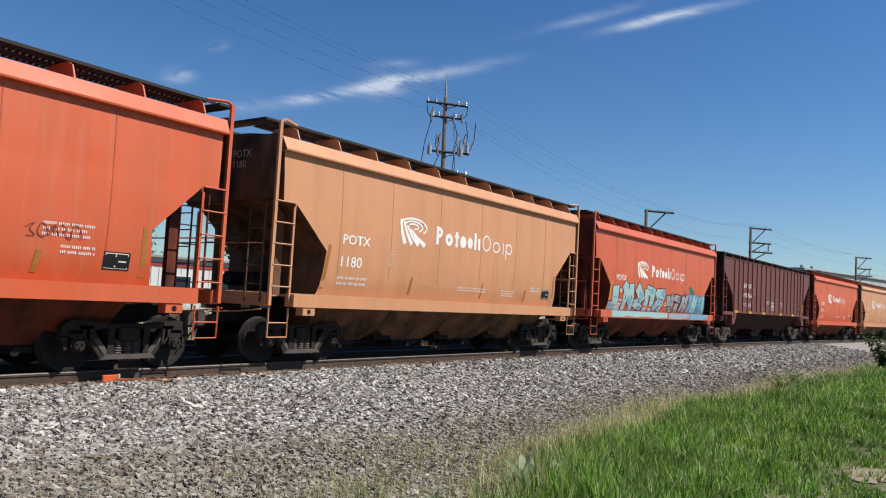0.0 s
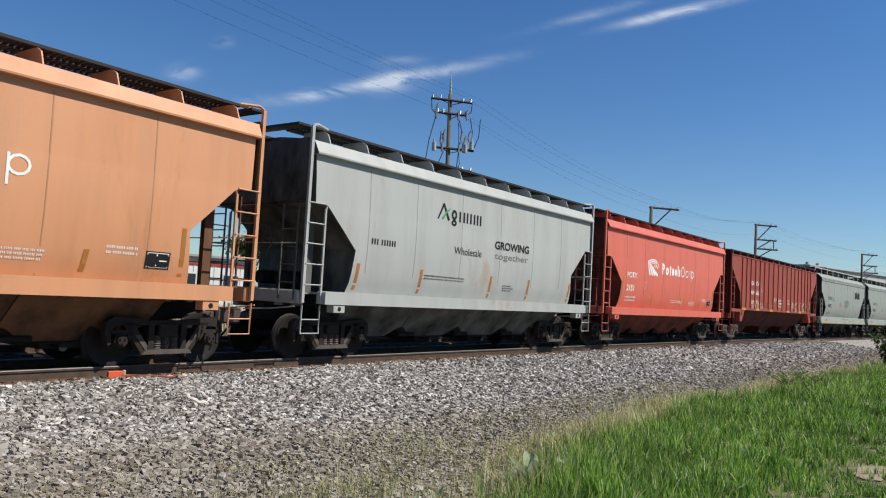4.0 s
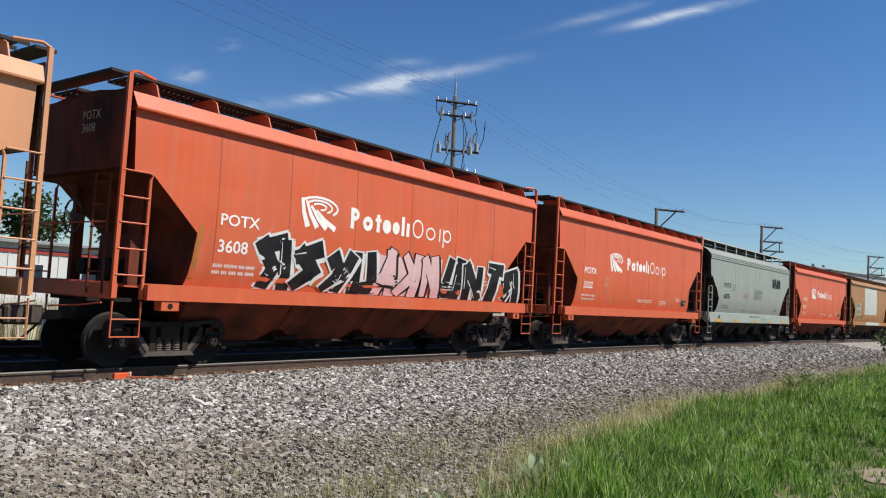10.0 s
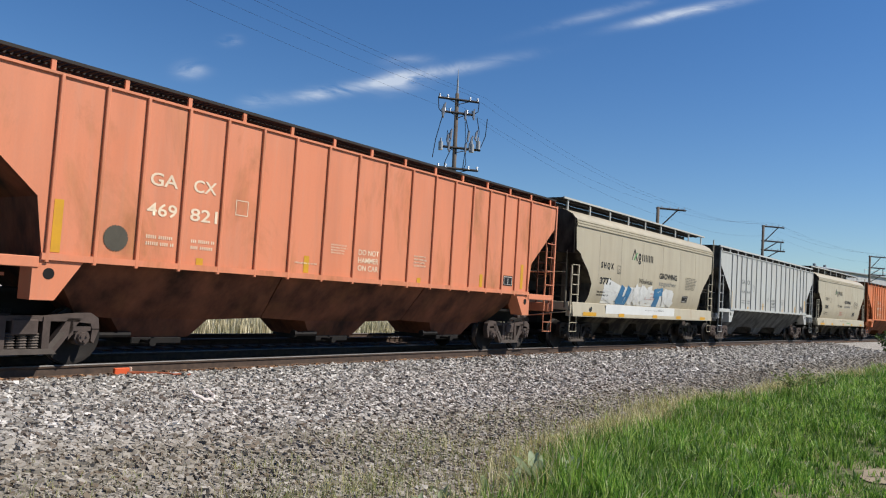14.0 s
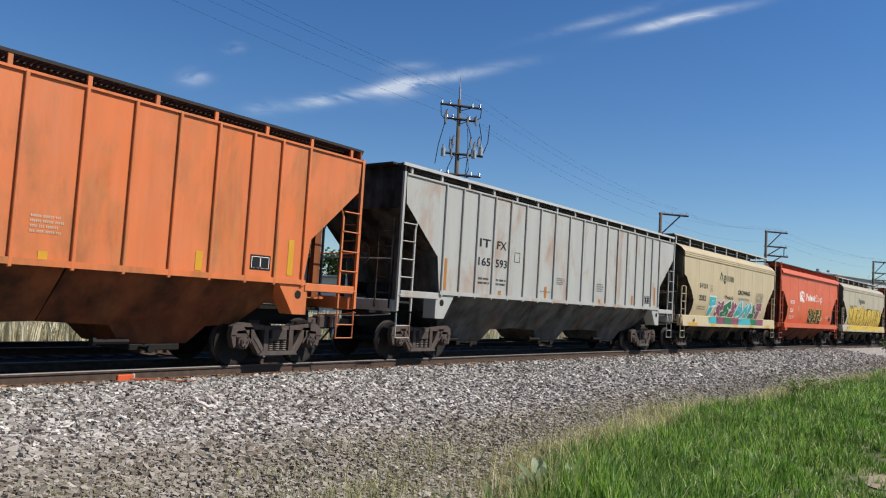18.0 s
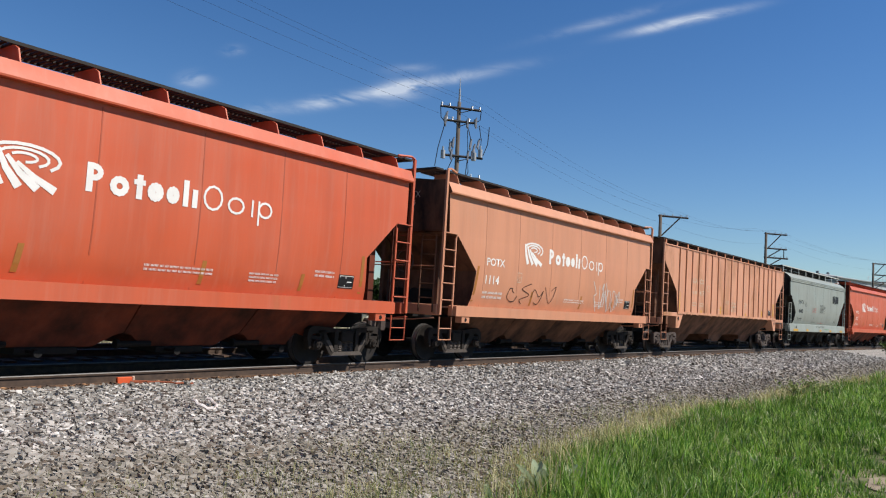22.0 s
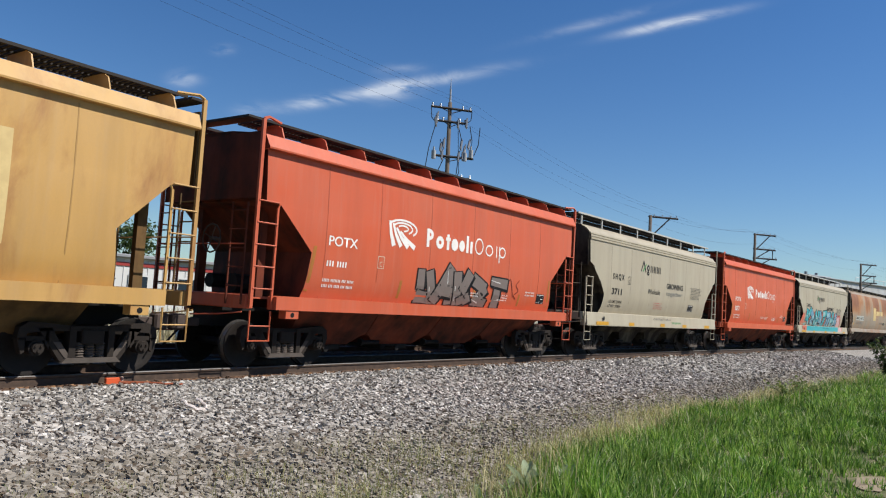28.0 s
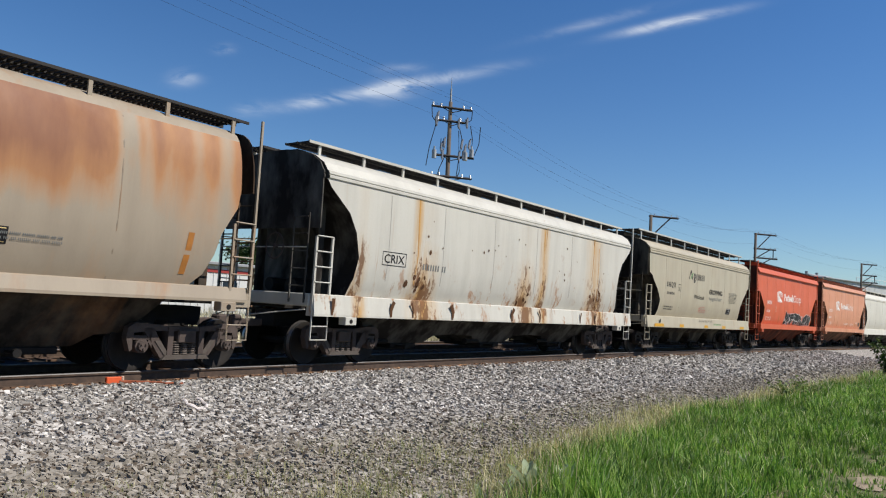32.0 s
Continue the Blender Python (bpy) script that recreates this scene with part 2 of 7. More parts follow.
# ---- mesh building ----
class Geo:
    """Collects boxes, bars, tubes and prisms for one mesh."""

    def __init__(self):
        self.v, self.f = [], []

    def add(self, verts, faces):
        o = len(self.v)
        self.v += [tuple(p) for p in verts]
        self.f += [tuple(i + o for i in f) for f in faces]
        return self

    def box(self, x0, x1, y0, y1, z0, z1, bevel=0.0):
        if x0 > x1: x0, x1 = x1, x0
        if y0 > y1: y0, y1 = y1, y0
        if not bevel:
            p = [(x, y, z) for z in (z0, z1) for y in (y0, y1) for x in (x0, x1)]
            return self.add(p, [(0, 2, 3, 1), (4, 5, 7, 6), (0, 1, 5, 4), (2, 6, 7, 3), (0, 4, 6, 2), (1, 3, 7, 5)])
        b = bevel
        ring = [(x0 + b, y0), (x1 - b, y0), (x1, y0 + b), (x1, y1 - b), (x1 - b, y1), (x0 + b, y1), (x0, y1 - b), (x0, y0 + b)]
        inner = [(x0 + b, y0 + b), (x1 - b, y0 + b), (x1 - b, y0 + b), (x1 - b, y1 - b), (x1 - b, y1 - b), (x0 + b, y1 - b), (x0 + b, y1 - b), (x0 + b, y0 + b)]
        rows = [[(x, y, z0) for x, y in inner], [(x, y, z0 + b) for x, y in ring], [(x, y, z1 - b) for x, y in ring], [(x, y, z1) for x, y in inner]]
        return self.loft(rows)

    def loft(self, rows, caps=True):
        """Closed rings, one above the other."""
        n = len(rows[0])
        f = []
        for k in range(len(rows) - 1):
            for i in range(n):
                j = (i + 1) % n
                f.append((k * n + i, k * n + j, (k + 1) * n + j, (k + 1) * n + i))
        if caps:
            f.append(tuple(reversed(range(n))))
            f.append(tuple(range((len(rows) - 1) * n, len(rows) * n)))
        return self.add([p for r in rows for p in r], f)

    def tube(self, a, b, r, n=6, r2=None, caps=True):
        a, b = Vector(a), Vector(b)
        q = (b - a).to_track_quat("Z", "Y")
        ring = [q @ Vector((math.cos(2 * math.pi * i / n), math.sin(2 * math.pi * i / n), 0)) for i in range(n)]
        return self.loft([[a + p * r for p in ring], [b + p * (r if r2 is None else r2) for p in ring]], caps)

    def path(self, pts, r, n=5, closed=False):
        """One bent rod through the points."""
        pts = [Vector(p) for p in pts]
        rows = []
        for i, p in enumerate(pts):
            if closed:
                d = pts[(i + 1) % len(pts)] - pts[i - 1]
            else:
                d = pts[min(i + 1, len(pts) - 1)] - pts[max(i - 1, 0)]
            q = d.to_track_quat("Z", "Y")
            rows.append([p + q @ Vector((r * math.cos(2 * math.pi * k / n), r * math.sin(2 * math.pi * k / n), 0)) for k in range(n)])
        if closed:
            rows.append(rows[0])
        return self.loft(rows, not closed)

    def prism(self, outline, y0, y1):
        """An outline in x and z, as thick as from y0 to y1."""
        area = sum(a[0] * b[1] - b[0] * a[1] for a, b in zip(outline, outline[1:] + outline[:1]))
        pts = list(outline) if area > 0 else list(reversed(outline))
        if y0 > y1: y0, y1 = y1, y0
        return self.loft([[(x, y1, z) for x, z in pts], [(x, y0, z) for x, z in pts]])

    def mesh(self, name, mat, smooth=False):
        me = bpy.data.meshes.new(name)
        me.from_pydata(self.v, [], self.f)
        me.materials.append(mat)
        if smooth:
            me.shade_smooth() if smooth is True else me.set_sharp_from_angle(angle=radians(smooth))
        return me


def part(name, geo, mat, parent, label="", smooth=False, at=None):
    """Links one mesh under a thing or a part."""
    me = geo.mesh(name, mat, smooth) if isinstance(geo, Geo) else geo
    ob = new(name, me)
    ob.parent = parent
    if at is not None:
        ob.matrix_local = at
    if label:
        tagged(ob, label)
    return ob


def smooth_by(me, deg):
    me.shade_smooth()
    me.set_sharp_from_angle(angle=radians(deg))
    return me


# ---- the setting ----
def strip(name, offs, s0, s1, n, mat, label, smooth=False):
    """A long band that follows the track: offs are pairs (off, z) of its cross-section."""
    g = Geo()
    k = len(offs)
    for i in range(n + 1):
        s = s0 + (s1 - s0) * i / n
        g.v += [tuple(on_track(s, o, z)) for o, z in offs]
    for i in range(n):
        for j in range(k - 1):
            a = i * k + j
            g.f.append((a, a + k, a + k + 1, a + 1))
    ob = new(name, g.mesh(name, mat, smooth))
    return tagged(ob, label, kind="structure")


def ground_height(x, y):
    """The verge: level beside the ballast, a low grassy bank where one stands."""
    off = y + x * x / (2 * RAD) if abs(x) < 400 else -60
    rise = min(1.0, max(0.0, (-6.9 - off) / 2.2)) if off < 0 else 0.0
    near = math.exp(-((x - 15) / 60.0) ** 2)
    bumps = 0.05 * noise.noise((x * 0.35, y * 0.35, 3.0)) + 0.025 * noise.noise((x * 1.3, y * 1.3, 7.0))
    far = min(1.0, max(0.0, (off - 6.0) / 4.0)) * 0.25 if off > 0 else 0.0
    return GROUND + (0.28 * rise * rise * (3 - 2 * rise)) * near + bumps * near + far


def soil():
    m = Mat("verge_soil", 0.95, 0, 0.2)
    a = m.noise(0.5, 6, 0.6)
    b = m.noise(14, 4, 0.65)
    green = m.mix(b, (0.045, 0.075, 0.016), (0.12, 0.14, 0.045))
    dry = m.mix(b, (0.26, 0.21, 0.12), (0.52, 0.44, 0.29))
    m.bump(b, 0.6, 0.03)
    return m.done(m.mix(m.ramp(a, (0.43, 0.0), (0.62, 1.0)), green, dry))


def earthy(m):
    """How far soil has crept over the stones: none by the rail, all at the verge, in ragged patches."""
    xyz = m.n.new("ShaderNodeSeparateXYZ")
    m.l.new(m.co.outputs["Object"], xyz.inputs[0])
    x2 = m.n.new("ShaderNodeMath")
    x2.operation = "MULTIPLY"
    m.l.new(xyz.outputs[0], x2.inputs[0])
    m.l.new(xyz.outputs[0], x2.inputs[1])
    off = m.n.new("ShaderNodeMath")
    off.operation, off.inputs[1].default_value = "MULTIPLY_ADD", 0.5 / RAD
    m.l.new(x2.outputs[0], off.inputs[0])
    m.l.new(xyz.outputs[1], off.inputs[2])
    depth = m.n.new("ShaderNodeMath")
    depth.operation, depth.inputs[1].default_value, depth.inputs[2].default_value = "MULTIPLY_ADD", -0.36, -1.5
    m.l.new(off.outputs[0], depth.inputs[0])
    # where the verge is widest the soil reaches nearer to the rail
    near = m.calc("SUBTRACT", 0.62, m.calc("MULTIPLY", xyz.outputs[0], 0.07))
    ragged = m.calc("ADD", m.calc("MULTIPLY", m.noise(0.7, 5, 0.65), 0.9), near)
    edge_ = m.n.new("ShaderNodeMath")
    edge_.operation = "ADD"
    m.l.new(depth.outputs[0], edge_.inputs[0])
    m.l.new(ragged, edge_.inputs[1])
    return m.ramp(edge_.outputs[0], (0.3, 0.0), (0.85, 0.7))


def ballast_bed():
    m = Mat("crushed_stone_bed", 0.9, 0, 0.3)
    v = m.n.new("ShaderNodeTexVoronoi")
    v.inputs["Scale"].default_value = 17.0
    m.l.new(m.co.outputs["Object"], v.inputs["Vector"])
    c = m.ramp(v.outputs["Color"], (0.0, (0.16, 0.145, 0.127)), (0.5, (0.35, 0.325, 0.292)), (1.0, (0.62, 0.58, 0.53)))
    m.bump(v.outputs["Distance"], 0.6, 0.03)
    earth = m.mix(m.noise(20, 4, 0.6), (0.12, 0.1, 0.06), (0.34, 0.29, 0.19))
    return m.done(m.mix(earthy(m), c, earth))



def bed(off):
    """Height of the ballast's face, off metres from the near rail towards the verge."""
    return float(np.interp(off, (-7.4, -6.4, -5.2, -3.6, -2.2, -1.35, -0.6), (-0.72, -0.6, -0.52, -0.44, -0.34, -0.25, -0.185)))


SOIL, BED = soil(), ballast_bed()
# ballast colour darkened to hold the shade under and behind the train
SHADED_BED = plain("shaded_ballast", (0.035, 0.031, 0.028), 0.95, 0.0, 0.5, 9.0, (0.012, 0.011, 0.01), 0.8)

xs = sorted({round(v, 2) for v in list(np.linspace(-2, 60, 125)) + list(np.linspace(-420, 460, 45)) + [-4000, -1500, 1500, 4000]})
ys = sorted({round(v, 2) for v in list(np.linspace(-16, -4, 31)) + list(np.linspace(-460, 320, 40)) + [-4000, -1500, 1500, 4000]})
g = Geo()
g.v = [(x, y, ground_height(x, y)) for y in ys for x in xs]
g.f = [(j * len(xs) + i, j * len(xs) + i + 1, (j + 1) * len(xs) + i + 1, (j + 1) * len(xs) + i)
       for j in range(len(ys) - 1) for i in range(len(xs) - 1)]
ground = tagged(new("ground", g.mesh("ground", SOIL, True)), "grassy verge and dry soil beside a railway", kind="structure")

strip("ballast_bed", [(o, bed(o)) for o in (-7.4, -6.4, -5.2, -3.6, -2.2, -1.35, -0.6)] + [(0.75, -0.185), (2.1, -0.2),
                      (3.5, -0.215), (6.9, -0.2), (7.6, -0.45), (8.2, -0.75)], -700, 720, 500, BED, "grey crushed-stone railway ballast bed")


# dark sheets laid where the train keeps the bed in shade
strip("oily_track_bed", [(0.1, -0.176), (0.75, -0.17), (1.42, -0.176)], -700, 720, 300, SHADED_BED, "stones between the rails, darkened for train shade")
strip("sooty_far_shoulder", [(1.6, -0.18), (2.1, -0.19), (3.5, -0.208), (6.9, -0.19), (7.3, -0.33)], -700, 720, 300, SHADED_BED, "ballast between and beyond the tracks, darkened for train shade")


def rail_steel():
    m = Mat("rusty_rail_steel", 0.7, 0.2)
    a = m.noise(9, 5, 0.6)
    m.bump(a, 0.2, 0.01)
    return m.done(m.ramp(a, (0.3, (0.05, 0.03, 0.02)), (0.7, (0.12, 0.072, 0.046))))


RAIL = rail_steel()
HEAD = plain("polished_rail_head", (0.2, 0.19, 0.185), 0.6, 0.4, 0.3, 5.0)
for y in (0.0, 2 * NEAR, 4.3, 4.3 + 2 * NEAR):
    sect = [(-0.076, -0.19), (-0.076, -0.178), (-0.016, -0.155), (-0.012, -0.055), (-0.034, -0.042), (-0.036, -0.012)]
    sect = sect + [(-x, z) for x, z in reversed(sect)]
    strip("rail", [(y + o, z) for o, z in sect], -700, 720, 500, RAIL, "rust-brown steel rail on the ballast")
    strip("rail_head", [(y - 0.036, -0.012), (y - 0.028, 0.0), (y + 0.028, 0.0), (y + 0.036, -0.012)], -700, 720, 500, HEAD,
          "bright polished running surface of the rail")

TIE = plain("weathered_tie_wood", (0.17, 0.105, 0.07), 0.9, 0.0, 0.5, 4.0)
sleepers = Geo()
for i in range(-60, 720):
    s = i * 0.52 if i < 420 else (i - 440) * 0.52
    o = on_track(s, NEAR if i < 420 else 4.3 + NEAR)
    c, sn = math.cos(s / RAD), math.sin(s / RAD)
    p = []
    for z in (-0.37, -0.165):
        for y in (-1.29, 1.29):
            for x in (-0.115, 0.115):
                p.append((o.x + x * c + y * sn, o.y - x * sn + y * c, z))
    sleepers.add(p, [(0, 2, 3, 1), (4, 5, 7, 6), (0, 1, 5, 4), (2, 6, 7, 3), (0, 4, 6, 2), (1, 3, 7, 5)])
tagged(new("railway_ties", sleepers.mesh("railway_ties", TIE)), "weathered brown wooden ties under the rails", "ties", kind="stuff")


# ---- hopper cars ----
# rows of a body: height, half width, half length at that height
KINDS = {
    "lipped": dict(half=7.2, trucks=5.15, end=6.45, bays=4, sill=(1.18, 1.45, 6.02, 1.68), body=[
        (1.45, 1.43, 5.21), (1.65, 1.50, 5.17), (1.9, 1.54, 5.14), (2.37, 1.575, 5.09), (2.8, 1.583, 5.55), (3.22, 1.583, 6.0), (3.27, 1.58, 6.36), (3.8, 1.57, 6.38), (4.26, 1.55, 6.40)],
        lip=[(4.25, 1.60, 6.45), (4.26, 1.66, 6.45), (4.29, 1.665, 6.45), (4.54, 1.54, 6.47), (4.60, 1.2, 6.47), (4.68, 0.5, 6.47), (4.69, 0.0, 6.47)]),
    "posted": dict(half=7.2, trucks=5.15, end=6.45, bays=3, sill=(1.36, 1.62, 6.1, 1.68), body=[
        (1.62, 1.50, 5.3), (1.9, 1.545, 5.2), (2.42, 1.575, 5.12), (2.9, 1.583, 5.6), (3.3, 1.583, 6.05), (3.35, 1.58, 6.36), (3.8, 1.57, 6.38), (4.02, 1.56, 6.40)],
        lip=[(4.02, 1.60, 6.45), (4.03, 1.64, 6.45), (4.06, 1.645, 6.45), (4.2, 1.60, 6.46), (4.27, 1.5, 6.47), (4.4, 1.2, 6.47), (4.5, 0.7, 6.47), (4.53, 0.0, 6.47)]),
    "smooth": dict(half=7.2, trucks=5.27, end=6.6, bays=4, sill=(1.07, 1.53, 6.62, 1.62), body=[
        (1.53, 1.38, 5.36), (1.65, 1.43, 5.32), (1.8, 1.475, 5.28), (2.0, 1.52, 5.275), (2.19, 1.55, 5.27), (2.6, 1.577, 5.62), (3.0, 1.585, 6.12), (3.12, 1.585, 6.2), (3.24, 1.585, 6.49), (3.7, 1.58, 6.53), (4.0, 1.575, 6.55)],
        lip=[(4.0, 1.575, 6.55), (4.02, 1.61, 6.56), (4.07, 1.61, 6.56), (4.09, 1.575, 6.56), (4.11, 1.6, 6.56), (4.16, 1.6, 6.56), (4.18, 1.56, 6.56), (4.2, 1.585, 6.57), (4.25, 1.575, 6.57),
             (4.27, 1.53, 6.57), (4.40, 1.42, 6.58), (4.52, 1.2, 6.6), (4.62, 0.85, 6.6), (4.68, 0.4, 6.6), (4.69, 0.0, 6.6)]),
    "ribbed": dict(half=9.2, trucks=6.9, end=8.42, bays=3, sill=(1.64, 1.74, 7.0, 1.62), body=[
        (1.68, 1.575, 6.98), (2.1, 1.575, 7.05), (2.56, 1.575, 7.12), (3.1, 1.575, 7.73), (3.71, 1.575, 8.41), (4.1, 1.575, 8.44), (4.38, 1.575, 8.45)],
        lip=[(4.38, 1.61, 8.47), (4.42, 1.61, 8.47), (4.46, 1.45, 8.47), (4.55, 0.7, 8.47), (4.58, 0.0, 8.47)]),
    "long": dict(half=9.0, trucks=6.6, end=8.0, bays=3, sill=(1.07, 1.53, 8.1, 1.62), body=[
        (1.53, 1.40, 7.0), (1.68, 1.46, 6.98), (1.9, 1.52, 6.9), (2.37, 1.575, 6.82), (2.9, 1.585, 6.95), (3.31, 1.585, 7.2), (3.78, 1.58, 7.8), (3.95, 1.575, 7.93)],
        lip=[(3.95, 1.575, 7.9), (3.97, 1.605, 7.9), (4.02, 1.605, 7.9), (4.04, 1.57, 7.9), (4.06, 1.59, 7.9), (4.12, 1.58, 7.92), (4.14, 1.545, 7.92), (4.3, 1.45, 7.95), (4.46, 1.2, 7.97),
             (4.57, 0.85, 7.97), (4.63, 0.4, 7.97), (4.64, 0.0, 7.97)]),
    "round": dict(half=8.95, trucks=7.25, end=8.1, bays=4, sill=(1.28, 1.55, 8.1, 1.60), body=[
        (1.55, 1.36, 7.0), (1.75, 1.45, 7.2), (2.1, 1.54, 7.35), (2.5, 1.585, 7.45), (3.0, 1.6, 7.75), (3.33, 1.595, 7.8), (3.6, 1.58, 7.8), (3.85, 1.55, 7.8), (4.08, 1.50, 7.8), (4.26, 1.43, 7.8)],
        lip=[(4.26, 1.43, 7.8), (4.38, 1.34, 7.8), (4.48, 1.18, 7.8), (4.55, 0.9, 7.8), (4.6, 0.5, 7.8), (4.61, 0.0, 7.8)]),
}


def half_width(kind, z):
    rows = KINDS[kind]["body"] + KINDS[kind]["lip"]
    return float(np.interp(z, [r[0] for r in rows], [r[1] for r in rows]))


def ring(z, w, x):
    return [(-x, -w, z), (x, -w, z), (x, w, z), (-x, w, z)]


# hopper paints: grime, darkened further by underbody shade put into the colour
GRIME_SHADE = paint_material("grimy_shaded_underbody_paint", 0.8, 0.76)
DEEP_SHADE = paint_material("deep_shaded_underbody_paint", 0.85, 0.9)
# end paints: the body colour with the shade of the ends mixed in
ENDS = paint_material("shaded_end_paint", 0.7, 0.78)
DARKENDS = paint_material("deep_shaded_end_paint", 0.75, 0.9)


def wheel_mesh():
    prof = [(0.10, -0.02), (0.14, 0.0), (0.20, 0.0), (0.36, -0.03), (0.40, -0.045), (0.452, -0.045), (0.457, -0.03), (0.462, 0.06), (0.485, 0.075), (0.485, 0.095), (0.40, 0.095), (0.36, 0.06), (0.16, 0.07), (0.10, 0.09)]
    n, g = 22, Geo()
    g.loft([[(r * math.cos(2 * math.pi * i / n), y, r * math.sin(2 * math.pi * i / n)) for i in range(n)] for r, y in prof])
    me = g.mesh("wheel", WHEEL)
    me.materials.append(TREAD)
    for p in me.polygons:
        c = p.center
        if 0.45 < math.hypot(c.x, c.z) < 0.463:
            p.material_index = 1
    return smooth_by(me, 40)


def add_truck(car, x, kind):
    """A two-axle truck under the car, its wheels on the rails; under low sills its iron has shade put into the colour.
    """
    cast = SHADED_IRON if kind in ("lipped", "smooth") else IRON
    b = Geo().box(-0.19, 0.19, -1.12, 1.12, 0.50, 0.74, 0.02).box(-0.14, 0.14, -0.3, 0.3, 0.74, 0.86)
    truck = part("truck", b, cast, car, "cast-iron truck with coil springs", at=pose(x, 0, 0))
    for sy in (-1, 1):
        y0, y1 = sy * 0.93, sy * 1.07
        f = Geo()
        f.prism([(-1.18, 0.58), (-1.15, 0.77), (-1.02, 0.85), (-0.8, 0.84), (-0.3, 0.79), (0.3, 0.79), (0.8, 0.84), (1.02, 0.85), (1.15, 0.77), (1.18, 0.58),
                 (1.06, 0.58), (1.03, 0.68), (0.7, 0.71), (-0.7, 0.71), (-1.03, 0.68), (-1.06, 0.58)], y0, y1)
        for s in (-1, 1):
            f.prism([(s * 1.18, 0.6), (s * 1.06, 0.6), (s * 1.05, 0.4), (s * 1.1, 0.36)], y0, y1)
            f.prism([(s * 0.88, 0.76), (s * 0.66, 0.76), (s * 0.33, 0.24), (s * 0.5, 0.24)], y0, y1)
            f.prism([(s * 0.74, 0.72), (s * 0.70, 0.72), (s * 0.68, 0.42), (s * 0.76, 0.52)], y0, y1)
            f.prism([(s * 0.38, 0.78), (s * 0.27, 0.78), (s * 0.27, 0.28), (s * 0.38, 0.28)], y0 - sy * 0.03, y1 + sy * 0.02)
        part("side_frame", f, cast, truck)
        # plank and thin strut overlays in the lit tone imitate sun below the sill
        part("spring_plank", Geo().prism([(-0.5, 0.21), (0.5, 0.21), (0.42, 0.29), (-0.42, 0.29)], y0 - sy * 0.06, y1 + sy * 0.05)
             .prism([(-0.43, 0.29), (-0.33, 0.29), (-0.52, 0.54), (-0.63, 0.54)], y1, y1 + sy * 0.012).prism([(0.43, 0.29), (0.33, 0.29), (0.52, 0.54), (0.63, 0.54)], y1, y1 + sy * 0.012), LIT_IRON, truck)
        back = Geo()
        for cx in (-0.175, 0.0, 0.175):
            rows = []
            for q in range(13):
                z, r = 0.285 + q * 0.0205, (0.086 if q % 2 else 0.062)
                rows.append([(cx + r * math.cos(6.2832 * v / 9), sy * 1.01 + r * math.sin(6.2832 * v / 9), z) for v in range(9)])
            if sy < 0:
                part("coil_spring", Geo().loft(rows), SPRING, truck)
            else:
                back.tube((cx, sy * 1.01, 0.285), (cx, sy * 1.01, 0.53), 0.08, 8)
        if sy > 0:
            tagged(part("coil_springs", back, SPRING, truck), kind="stuff")
        for ax in (-0.89, 0.89):
            c = Geo().tube((ax, sy * 0.9, 0.457), (ax, sy * 1.1, 0.457), 0.125, 12).tube((ax, sy * 1.1, 0.457), (ax, sy * 1.15, 0.457), 0.1, 10, 0.085)
            for i in range(3):
                a = i * 2.094 + 0.5
                c.tube((ax + 0.05 * math.cos(a), sy * 1.15, 0.457 + 0.05 * math.sin(a)), (ax + 0.05 * math.cos(a), sy * 1.175, 0.457 + 0.05 * math.sin(a)), 0.018, 6)
            c.box(ax - 0.15, ax + 0.15, sy * 0.94, sy * 1.06, 0.56, 0.63)
            part("bearing_cap", c, cast, truck)
    for ax in (-0.89, 0.89):
        w = WHEELS
        part("wheel", w, WHEEL, truck, at=pose(ax, -NEAR, 0.457))
        part("wheel", w, WHEEL, truck, at=pose(ax, NEAR, 0.457, 0, 0, 180))
        part("axle", Geo().tube((ax, -0.9, 0.457), (ax, 0.9, 0.457), 0.085, 10), WHEEL, truck)
        bx = ax * 0.45
        part("brake_beam", Geo().box(bx - 0.05, bx + 0.05, -0.8, 0.8, 0.38, 0.46).box(ax * 0.47 - 0.03, ax * 0.47 + 0.06, -0.86, -0.66, 0.3, 0.56).box(ax * 0.47 - 0.03, ax * 0.47 + 0.06, 0.66, 0.86, 0.3, 0.56), DARK, truck)
    return truck


def rung(ladder, geo, own, a, b):
    """A rung: a mesh of its own on the sunny side, else welded into its ladder."""
    if own:
        part("rung", Geo().tube(a, b, 0.015, 6), PAINT, ladder)
    else:
        geo.tube(a, b, 0.015, 5)


